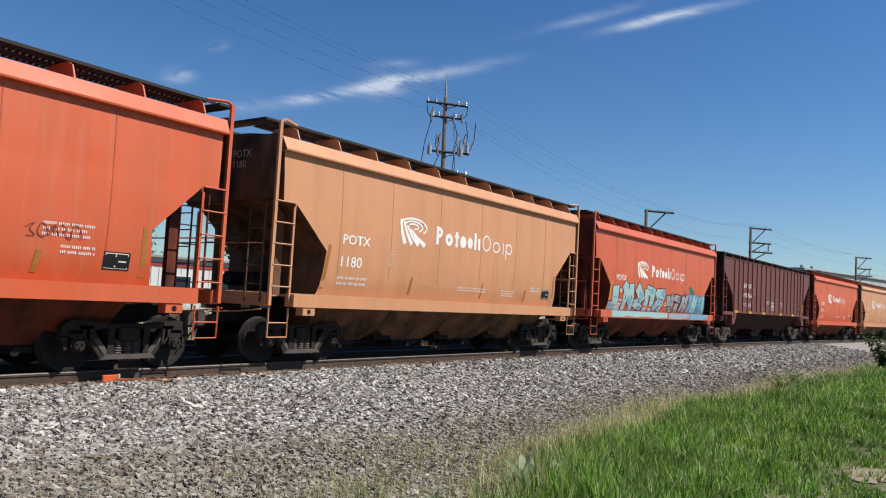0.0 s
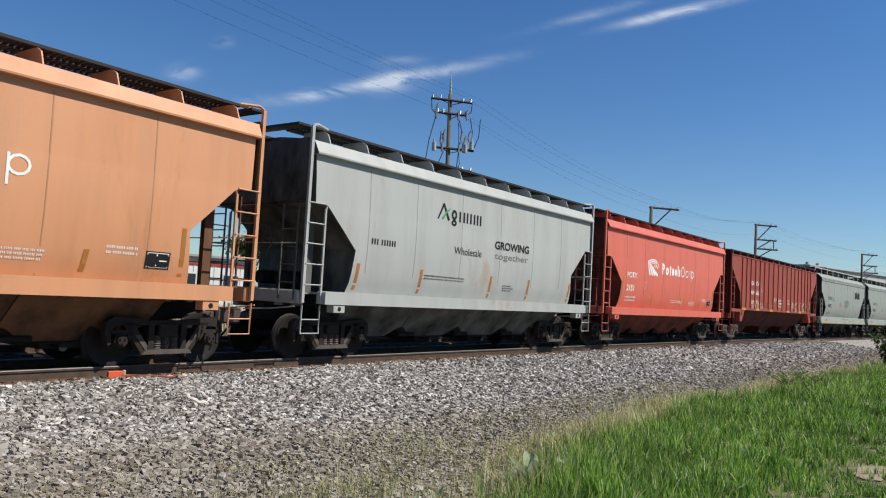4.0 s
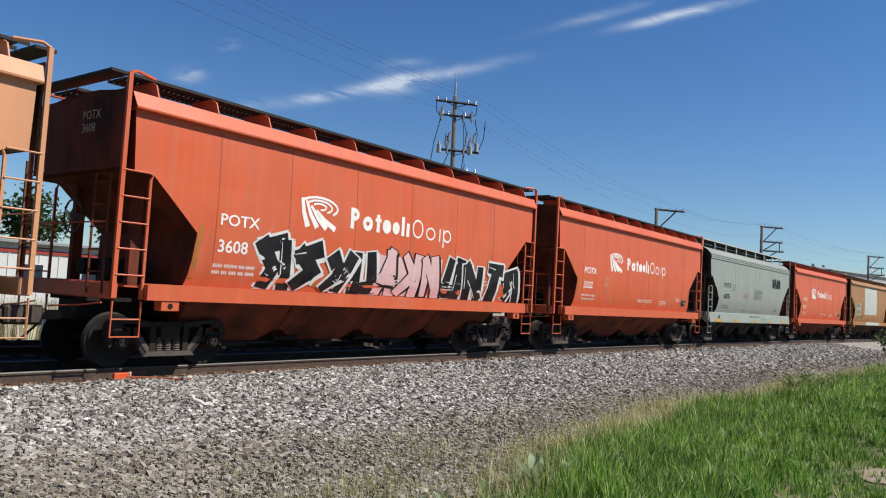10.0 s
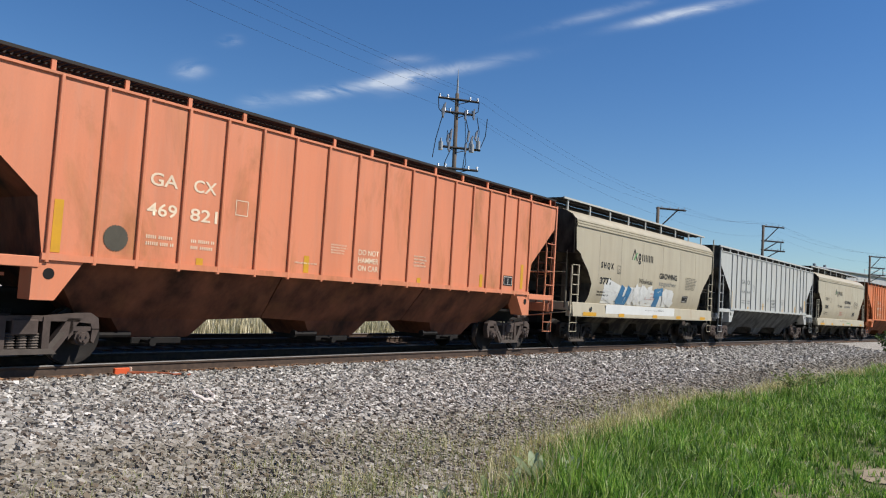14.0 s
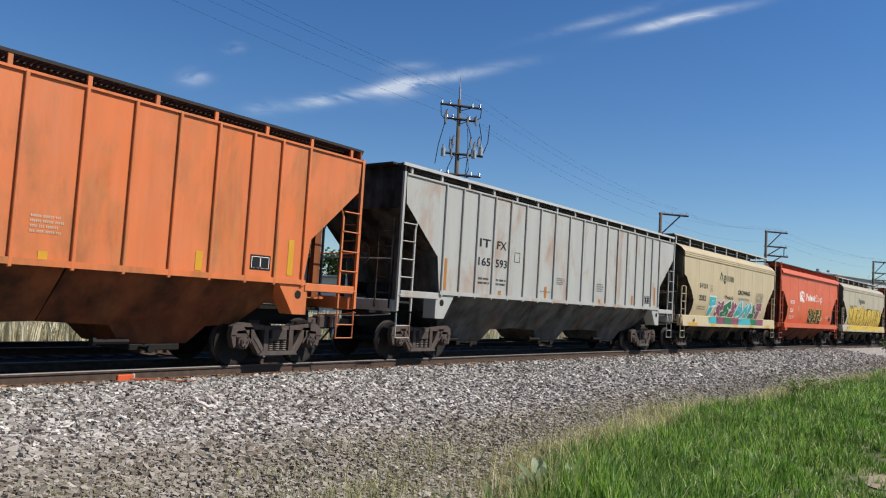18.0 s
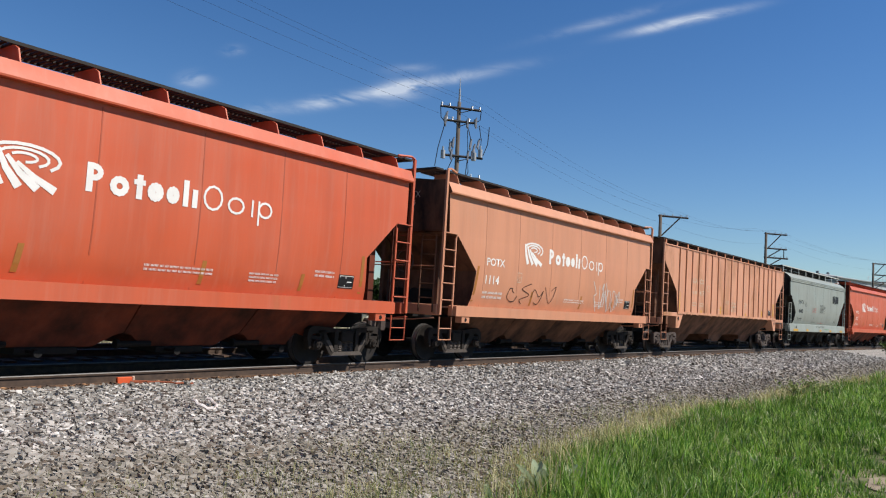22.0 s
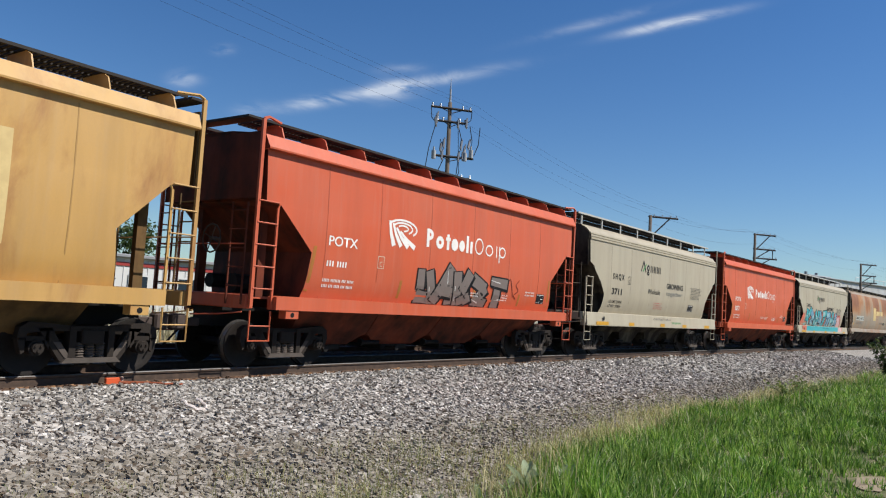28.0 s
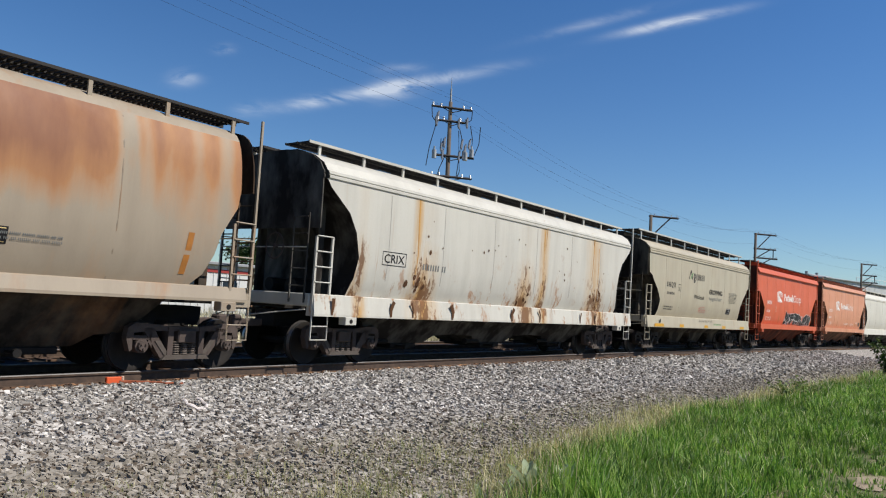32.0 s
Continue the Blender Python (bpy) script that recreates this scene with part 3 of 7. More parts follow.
def add_end(car, k, sx, kind):
    """All that stands at one end of a car: platform, posts, ladders, steps, coupler."""
    K = KINDS[kind]
    e, half, lo = K["end"], K["half"], K["sill"][0]
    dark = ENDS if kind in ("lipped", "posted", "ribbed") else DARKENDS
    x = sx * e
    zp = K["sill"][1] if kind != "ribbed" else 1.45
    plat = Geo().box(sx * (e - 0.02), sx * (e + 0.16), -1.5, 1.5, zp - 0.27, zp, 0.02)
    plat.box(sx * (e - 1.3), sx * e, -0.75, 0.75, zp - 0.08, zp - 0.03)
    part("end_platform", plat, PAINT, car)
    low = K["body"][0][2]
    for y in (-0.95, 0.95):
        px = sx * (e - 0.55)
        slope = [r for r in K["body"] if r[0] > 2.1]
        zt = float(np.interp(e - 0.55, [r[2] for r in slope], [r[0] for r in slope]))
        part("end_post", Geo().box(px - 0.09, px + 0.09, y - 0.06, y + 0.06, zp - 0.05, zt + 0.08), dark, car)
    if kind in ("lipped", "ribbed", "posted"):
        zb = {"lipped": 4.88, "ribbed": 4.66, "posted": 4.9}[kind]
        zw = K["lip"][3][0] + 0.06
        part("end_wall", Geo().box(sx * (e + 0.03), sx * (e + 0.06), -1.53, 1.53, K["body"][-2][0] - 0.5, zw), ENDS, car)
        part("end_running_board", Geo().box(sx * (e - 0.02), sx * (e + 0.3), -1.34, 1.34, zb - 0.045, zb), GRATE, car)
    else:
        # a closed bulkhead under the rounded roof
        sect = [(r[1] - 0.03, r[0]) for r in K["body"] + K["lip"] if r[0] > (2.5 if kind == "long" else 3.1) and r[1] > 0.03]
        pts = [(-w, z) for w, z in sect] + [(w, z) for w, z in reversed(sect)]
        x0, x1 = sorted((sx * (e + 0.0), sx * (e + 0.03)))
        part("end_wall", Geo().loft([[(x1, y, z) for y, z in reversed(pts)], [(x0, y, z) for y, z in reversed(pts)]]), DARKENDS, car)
    part("shear_plate", Geo().box(sx * (low - 0.6), sx * e, -0.62, 0.62, zp - 0.34, zp - 0.27), DARK, car)
    # coupler and its draft pocket
    c = Geo().box(sx * (e + 0.1), sx * (half - 0.22), -0.075, 0.075, 0.76, 0.92, 0.02)
    c.box(sx * (half - 0.3), sx * (half - 0.005), -0.15, 0.1, 0.68, 1.0, 0.04).box(sx * (half - 0.12), sx * (half + 0.0), 0.02, 0.17, 0.7, 0.98, 0.03)
    part("coupler", c, IRON, car, "rusty knuckle coupler")
    hose = [(sx * (e + 0.2), 0.28, 0.86), (sx * (e + 0.3), 0.3, 0.7), (sx * (half - 0.15), 0.26, 0.42), (sx * (half - 0.01), 0.2, 0.36)]
    part("air_hose", Geo().path(hose, 0.022), RUBBER, car)
    for sy in (-1, 1):
        y = sy * 1.56
        xo = sx * (e + 0.1)
        if kind in ("lipped", "ribbed", "posted"):
            zt = 3.4 if kind == "ribbed" else 3.35
            g2 = Geo()
            top = {"lipped": 4.82, "posted": 4.3, "ribbed": 4.45}[kind]
            g2.box(xo - 0.035, xo + 0.035, y - 0.03, y + 0.03, zp - 0.25, top)
            if kind == "lipped":
                g2.path([(xo, y, top), (xo - sx * 0.12, y + 0.0, top + 0.05), (xo - sx * 0.5, y - sy * 0.1, top + 0.02)], 0.03)
            part("corner_post", g2, PAINT, car)
            xi = xo - sx * 0.5
            g3 = Geo().box(xi - 0.022, xi + 0.022, y - 0.02, y + 0.02, zp - 0.25, 3.15).path([(xi, y, 3.13), (xi + sx * -0.1, y, zt)], 0.02)
            lad = part("ladder", g3, PAINT, car)
            for i in range(5):
                z = zp + 0.12 + i * 0.42
                rung(lad, g3, sy < 0, (xo, y + sy * 0.03, z), (xi, y + sy * 0.03, z))
            lad.data = g3.mesh("ladder", PAINT)
        else:
            xi = xo - sx * 0.46
            g3 = Geo()
            for xx in (xo, xi):
                g3.box(xx - 0.025, xx + 0.025, y - 0.022, y + 0.022, zp - 0.35, 2.72)
            g3.box(min(xo, xi), max(xo, xi), y - 0.02, y + 0.02, zp - 0.36, zp - 0.1)
            lad = part("ladder", g3, PAINT, car)
            for i in range(4):
                z = zp + 0.24 + i * 0.32
                rung(lad, g3, sy < 0, (xo, y + sy * 0.03, z), (xi, y + sy * 0.03, z))
            lad.data = g3.mesh("ladder", PAINT)
        if sy < 0 and ((kind in ("smooth", "long") and sx > 0) or kind == "round"):
            part("corner_post", Geo().box(xo - 0.022, xo + 0.022, y - 0.03, y + 0.012, 2.7, K["lip"][-1][0] + 0.12), PAINT, car)
        # stirrup step under the corner
        st = Geo().path([(xo, y, zp - 0.3), (xo, y, 0.58), (xi, y, 0.58), (xi, y, zp - 0.3)], 0.02)
        st.tube((xo, y, 0.86), (xi, y, 0.86), 0.014)
        part("stirrup_step", st, PAINT, car)
        # ladder on the end face
        xf = sx * (e + 0.2)
        h = Geo()
        ztop = 3.2 if kind != "ribbed" else 3.35
        for yy in (sy * 1.4, sy * 0.95):
            h.box(xf - 0.014, xf + 0.014, yy - 0.016, yy + 0.016, zp - 0.2, ztop)
        lad = part("end_ladder", h, dark, car)
        for i in range(5):
            z = zp + 0.15 + i * 0.36
            rung(lad, h, False, (xf + sx * 0.03, sy * 1.4, z), (xf + sx * 0.03, sy * 0.95, z))
        lad.data = h.mesh("end_ladder", dark)
    part("grab_rail", Geo().path([(sx * (e + 0.22), -1.4, zp + 0.95), (sx * (e + 0.22), 1.4, zp + 0.95)], 0.014), PAINT, car)
    part("cut_lever", Geo().path([(sx * (e + 0.24), -1.5, zp - 0.33), (sx * (e + 0.3), -0.9, zp - 0.4), (sx * (half - 0.35), -0.15, 1.0)], 0.014), PAINT, car)


def build_car(kind):
    """One car at the world's origin: rails along x, rail tops at height 0."""
    K = KINDS[kind]
    car = new("hopper_car")
    rows = K["body"]
    shell = Geo().loft([ring(*r) for r in rows])
    me = shell.mesh("body", PAINT, 25)
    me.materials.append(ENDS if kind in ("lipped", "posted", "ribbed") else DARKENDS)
    # end sheets and down-facing overhangs take the paint that carries shade
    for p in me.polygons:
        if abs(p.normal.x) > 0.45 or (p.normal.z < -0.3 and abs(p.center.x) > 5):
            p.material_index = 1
    part("body", me, PAINT, car)
    lip = Geo()
    pts = K["lip"]
    outl = [(w, z) for z, w, _ in pts]
    xe = [x for _, _, x in pts]
    prof = [(-w, z, x) for (w, z), x in zip(outl, xe)] + [(w, z, x) for (w, z), x in reversed(list(zip(outl, xe)))][1:]
    a = [(-x, y, z) for y, z, x in prof]
    b = [(x, y, z) for y, z, x in prof]
    lip.loft([a, b])
    top = lip.mesh("roof", PAINT, 25)
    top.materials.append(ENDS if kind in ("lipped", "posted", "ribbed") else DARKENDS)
    # roof ends carry the same painted shade
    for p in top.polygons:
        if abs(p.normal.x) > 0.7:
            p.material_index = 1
    part("roof", top, PAINT, car)
    lo, hi, sx, sw = K["sill"]
    for sy in (-1, 1):
        s = Geo()
        inner = {"ribbed": 1.56, "posted": 1.49, "lipped": 1.42, "smooth": 1.37, "long": 1.39, "round": 1.35}[kind]
        if kind in ("lipped", "posted"):
            prof = [(-sx, lo), (sx, lo), (sx, hi - 0.02), (sx - 0.1, hi), (-sx + 0.1, hi), (-sx, hi - 0.02)]
            s.prism(prof, sy * inner, sy * sw)
        else:
            rows = [(inner, lo), (sw + 0.02, lo), (sw + 0.02, lo + 0.05), (sw - 0.03, hi - 0.02), (sw - 0.06, hi), (inner, hi)]
            if kind == "ribbed":
                rows = [(inner, lo), (sw, lo), (sw, hi), (inner, hi)]
            if sy > 0:
                rows.reverse()
            s.loft([[(sx, sy * y, z) for y, z in rows], [(-sx, sy * y, z) for y, z in rows]])
        part("side_sill", s, PAINT, car)
        if kind == "ribbed":
            for sgn in (-1, 1):
                part("side_sill_end", Geo().box(sgn * 7.02, sgn * 8.45, sy * 1.5, sy * 1.6, 1.52, 1.68, 0.01), PAINT, car)
                part("bolster_web", Geo().prism([(sgn * 6.35, 1.64), (sgn * 7.1, 1.64), (sgn * 7.1, 1.05), (sgn * 6.75, 1.05)], sy * 1.2, sy * 1.58), PAINT, car)
                # a dark disc stands in for the shaded hole
                part("lifting_hole", Geo().tube((sgn * 6.86, sy * 1.57, 1.44), (sgn * 6.86, sy * 1.584, 1.44), 0.085, 14), DARK, car)
        elif kind != "smooth":
            for sgn in (-1, 1):
                px = sgn * (K["trucks"] + 0.42)
                part("bolster_web", Geo().box(px - 0.17, px + 0.17, sy * 1.45, sy * 1.66, lo - 0.17, lo - 0.002, 0.008), PAINT, car)
                # here too the hole is only a disc in a shade-dark colour
                part("lifting_hole", Geo().tube((px, sy * 1.655, lo - 0.09), (px, sy * 1.664, lo - 0.09), 0.05, 10), DARK, car)
    part("centre_sill", Geo().box(-K["end"], K["end"], -0.3, 0.3, 0.78, 1.14), DARK, car)
    # discharge hoppers
    xt, n = K["body"][0][2] - 0.05, K["bays"]
    top = K["body"][0][0]
    span = 2 * (xt - 0.1) / n
    pitch = {"lipped": 2.42, "posted": 3.2, "smooth": 2.46, "ribbed": 4.4, "long": 4.0, "round": 3.1}[kind]
    for i in range(n):
        x0, x1 = -xt + 0.1 + i * span, -xt + 0.1 + (i + 1) * span
        c = (i - (n - 1) / 2) * pitch
        foot = {"lipped": 0.75, "smooth": 0.6, "round": 0.72, "ribbed": 0.66}.get(kind, 0.8)
        wz = {"smooth": 0.86, "ribbed": 0.8, "posted": 0.76}.get(kind, 0.67)
        # the bays' slope sheets meet low down; only an arch is left open between their feet
        xl = c - (pitch / 2 - 0.01 if i else min(pitch / 2, 1.6))
        xr = c + (pitch / 2 - 0.01 if i < n - 1 else min(pitch / 2, 1.6))
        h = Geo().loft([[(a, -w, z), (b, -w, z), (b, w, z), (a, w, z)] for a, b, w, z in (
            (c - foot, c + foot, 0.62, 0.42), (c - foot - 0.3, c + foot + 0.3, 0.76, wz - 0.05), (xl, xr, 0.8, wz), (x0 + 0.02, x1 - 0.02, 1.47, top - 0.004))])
        hop = part("hopper", h, GRIME_SHADE if kind in ("lipped", "posted", "ribbed") else DEEP_SHADE, car)
        gate = Geo().box(c - 0.5, c + 0.5, -0.66, 0.66, 0.3, 0.42, 0.015).tube((c - 0.3, -0.95, 0.36), (c - 0.3, 0.95, 0.36), 0.03, 8).tube((c - 0.3, -1.02, 0.36), (c - 0.3, -0.95, 0.36), 0.07, 8)
        gate.tube((c - foot + 0.1, -0.7, 0.47), (c - foot - 0.5, -0.7, 0.47), 0.05, 8).tube((c - foot - 0.5, -0.7, 0.47), (c - foot - 0.56, -0.7, 0.47), 0.085, 8)
        part("outlet_gate", gate, DARK, hop)
    # running boards on the roof
    if kind == "lipped":
        n, y0, y1, zb, xr = 11, 0.5, 1.34, 4.88, 6.35
    elif kind == "ribbed":
        n, y0, y1, zb, xr = 15, 0.62, 1.52, 4.66, 8.55
    elif kind == "posted":
        n, y0, y1, zb, xr = 10, 0.5, 1.36, 4.9, 6.4
    elif kind == "round":
        n, y0, y1, zb, xr = 12, 0.5, 1.3, 4.72, 8.1
    elif kind == "long":
        n, y0, y1, zb, xr = 12, 0.35, 1.1, 4.76, K["end"] + 0.1
    else:
        n, y0, y1, zb, xr = 9, 0.35, 1.12, 4.94, K["end"] + 0.1
    far = Geo()
    for sy in (-1, 1):
        b = Geo().box(-xr, xr, sy * (y1 - 0.035), sy * y1, zb - 0.05, zb).box(-xr, xr, sy * y0, sy * (y0 + 0.035), zb - 0.05, zb).box(-xr, xr, sy * (y0 + y1) / 2 - 0.02, sy * (y0 + y1) / 2 + 0.02, zb - 0.05, zb)
        for i in range(int(2 * xr / 0.1)):
            x = -xr + 0.05 + i * 0.1
            b.box(x - 0.027, x + 0.027, sy * (y0 + 0.035), sy * (y1 - 0.035), zb - 0.035, zb - 0.004)
        part("running_board", b, GRATE, car, "dark steel grating walkway on the roof")
        if kind in ("smooth", "long"):
            part("board_edge", Geo().box(-xr, xr, sy * y1, sy * (y1 + 0.03), zb - 0.045, zb + 0.012), PAINT, car)
        for i in range(n):
            x = -xr + 0.35 + (2 * xr - 0.7) * i / (n - 1)
            zr = half_roof(kind, y1)
            if kind == "lipped":
                g2 = Geo()
                pts = [(sy * 1.53, 4.545), (sy * 1.44, zb - 0.12), (sy * 1.3, zb - 0.05), (sy * 0.7, zb - 0.05), (sy * 0.7, 4.66)]
                if sy > 0:
                    pts.reverse()
                g2.loft([[(x + 0.012, y, z) for y, z in pts], [(x - 0.012, y, z) for y, z in pts]])
                if sy > 0:
                    far.add(g2.v, g2.f)
                    continue
                part("board_gusset", g2, PAINT, car)
            else:
                yy = sy * (y1 - 0.03)
                if sy > 0:
                    far.box(x - 0.035, x + 0.035, yy - 0.02, yy + 0.02, zr - 0.02, zb + 0.002)
                    continue
                part("board_post", Geo().box(x - 0.035, x + 0.035, yy - 0.02, yy + 0.02, zr - 0.02, zb + 0.002), PAINT, car)
    tagged(part("far_board_supports", far, PAINT, car), kind="stuff")
    if kind in ("smooth", "long", "round"):
        part("hatch_trough", Geo().box(-K["end"] + 0.3, K["end"] - 0.3, -0.32, 0.32, 4.58, zb - 0.05), GRATE, car)
    hatches = {"lipped": 5, "posted": 5, "smooth": 5, "long": 6, "ribbed": 7, "round": 6}[kind]
    for i in range(hatches):
        x = (i - (hatches - 1) / 2) * 2 * (K["end"] - 1) / hatches
        part("hatch", Geo().box(x - 0.8, x + 0.8, -0.34, 0.34, 4.60, 4.77, 0.03), PAINT if kind in ("lipped", "ribbed", "round") else GRATE, car)
    if kind == "ribbed":
        back = Geo()
        for x in RIBS:
            part("rib", Geo().box(x - 0.03, x + 0.03, -1.622, -1.57, 1.60, 4.40, 0.01), PAINT, car)
            back.box(x - 0.04, x + 0.04, 1.57, 1.635, 1.60, 4.40)
        part("far_ribs", back, PAINT, car)
    else:
        seams = Geo()
        for x in (-4.75, -3.05, -1.15, 0.75, 2.6, 4.35):
            x *= K["end"] / 6.5
            zs = np.linspace(K["sill"][1] + 0.01, K["body"][-1][0] - 0.06, 7)
            seams.loft([[(x + dx, -half_width(kind, z) - d, z) for dx, d in ((-0.022, -0.004), (-0.008, 0.0042), (0.008, 0.0042), (0.022, -0.004))] for z in zs])
        tagged(part("weld_seams", seams, PAINT, car), kind="stuff")
    for sx in (-1, 1):
        add_end(car, K, sx, kind)
        add_truck(car, sx * K["trucks"], kind)
    # brake gear at the leading end
    e = K["end"]
    part("brake_cylinder", Geo().tube((-e + 0.35, 0.35, 1.7), (-e + 0.85, 0.35, 1.7), 0.15, 12), DARK, car)
    part("air_reservoir", Geo().tube((-e + 0.45, -0.25, 1.66), (-e + 1.15, -0.25, 1.66), 0.2, 14), DARK, car)
    wheel = Geo().path([(-e - 0.3, -0.5 + 0.28 * math.cos(q * 0.5236), 2.5 + 0.28 * math.sin(q * 0.5236)) for q in range(12)], 0.018, 5, True)
    for a0 in (0.4, 1.97, 3.54, 5.1):
        wheel.tube((-e - 0.3, -0.5, 2.5), (-e - 0.3, -0.5 + 0.28 * math.cos(a0), 2.5 + 0.28 * math.sin(a0)), 0.012, 5)
    wheel.tube((-e - 0.32, -0.5, 2.5), (-e - 0.1, -0.5, 2.5), 0.04, 8)
    part("brake_wheel", wheel, IRON, car)
    return car


def half_roof(kind, w):
    pts = KINDS[kind]["lip"]
    return float(np.interp(-w, [-p[1] for p in pts], [p[0] for p in pts]))


WHEELS = wheel_mesh()
RIBS = sorted(s * x for x in (0.46, 1.38, 2.28, 3.1, 3.92, 4.72, 5.5, 6.2, 6.92) for s in (-1, 1))

# the train: where one car ends and the next begins, in metres along it
JOINTS = [-4.8, 9.61, 23.81, 38.35, 56.72, 71.06, 85.82, 99.88, 114.16, 132.54, 147.01, 161.41, 179.77, 194.03, 208.56, 222.99, 237.21, 251.74, 266.1, 284.56, 298.91, 317.24,
          331.66, 350.25, 368.63, 382.59, 397.36, 411.84, 426.25, 440.71, 459.01, 473.56, 488.16, 502.64, 516.89, 531.52, 545.84, 560.14, 574.45, 588.57, 606.47, 624.5, 639.1,
          653.74, 668.04, 682.4, 696.8, 711.2]
ORANGE, CORAL, ROSE, TAN, PEACH = srgb(224, 97, 50), srgb(220, 97, 57), srgb(230, 110, 88), srgb(224, 158, 112), srgb(226, 154, 116)
MAROON, BRICK, SALMON, GREY, PALE = srgb(112, 46, 40), srgb(162, 56, 36), srgb(236, 160, 136), srgb(158, 166, 158), srgb(186, 190, 186)
SAND, KHAKI, OCHRE, CHALK, RUSTY = srgb(192, 182, 158), srgb(192, 174, 138), srgb(176, 122, 62), srgb(230, 226, 212), srgb(196, 178, 150)
CARS = [("lipped", ORANGE, 0.1), ("lipped", TAN, 0.15), ("lipped", CORAL, 0.1), ("ribbed", MAROON, 0.1), ("lipped", ORANGE, 0.1), ("lipped", TAN, 0.2), ("lipped", PALE, 0.25),
        ("lipped", ROSE, 0.1), ("ribbed", BRICK, 0.05), ("smooth", GREY, 0.0), ("smooth", GREY, 0.0), ("ribbed", SALMON, 0.25), ("lipped", TAN, 0.15), ("lipped", ORANGE, 0.05),
        ("lipped", ORANGE, 0.05), ("smooth", GREY, 0.0), ("lipped", ORANGE, 0.05), ("lipped", OCHRE, 0.45), ("ribbed", srgb(238, 146, 106), 0.42), ("smooth", SAND, 0.0),
        ("ribbed", srgb(200, 202, 198), 0.15), ("smooth", SAND, 0.0), ("ribbed", srgb(234, 126, 66), 0.6), ("ribbed", srgb(188, 189, 184), 0.46), ("smooth", srgb(206, 188, 150), 0.05), ("lipped", ORANGE, 0.05),
        ("smooth", SAND, 0.0), ("lipped", CORAL, 0.05), ("lipped", PEACH, 0.15), ("ribbed", srgb(236, 166, 130), 0.5), ("smooth", GREY, 0.0), ("lipped", CORAL, 0.05), ("posted", KHAKI, 0.05),
        ("lipped", PEACH, 0.1), ("lipped", srgb(214, 168, 96), 0.5), ("lipped", CORAL, 0.1), ("smooth", SAND, 0.05), ("lipped", ORANGE, 0.05), ("smooth", SAND, 0.1), ("round", srgb(170, 156, 136), 0.55),
        ("long", srgb(214, 211, 200), 0.12), ("smooth", SAND, 0.0), ("lipped", ORANGE, 0.1), ("lipped", PEACH, 0.1), ("long", CHALK, 0.1), ("lipped", ORANGE, 0.1), ("smooth", GREY, 0.0)]
first, train = {}, []
for i, (kind, colour, rust) in enumerate(CARS):
    if kind in first:
        car = copy_thing(first[kind], pose(0, 0, 0))
    else:
        car = first[kind] = build_car(kind)
    train.append(car)
    tagged(car, "weathered covered hopper car on the rails", "hopper car", "cars of the freight train")
for (kind, colour, rust), car in zip(CARS, train):
    for ob in car.children_recursive:
        ob.color = (*(c * DIM for c in colour), rust)
        # these cars take the deepest painted shade on their ends
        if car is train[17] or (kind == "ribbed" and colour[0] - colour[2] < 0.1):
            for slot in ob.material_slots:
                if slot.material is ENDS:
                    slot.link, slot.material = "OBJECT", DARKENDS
                elif slot.material is GRIME_SHADE and car is train[17]:
                    slot.link, slot.material = "OBJECT", DEEP_SHADE
        if ob.name.startswith("weld_seams"):
            ob.color = (*(c * DIM * 0.72 for c in colour), rust)
        if kind in ("smooth", "posted") and ob.name.startswith("board_"):
            ob.color = (*(c * DIM for c in srgb(206, 206, 200)), 0.05)
        if ob.name.startswith("body") or (car is train[40] and ob.name.startswith("side_sill")):
            if kind == "round" or car is train[40]:
                ob.material_slots[0].link, ob.material_slots[0].material = "OBJECT", STREAKED if kind == "round" else BURNT

# ---- lettering, logos, reflectors and sprayed pictures on the cars ----
def face(kind, z):
    """How far the car's near side stands out at height z."""
    lo, hi, _, w = KINDS[kind]["sill"]
    return w if lo <= z <= hi and kind != "ribbed" else half_width(kind, z)


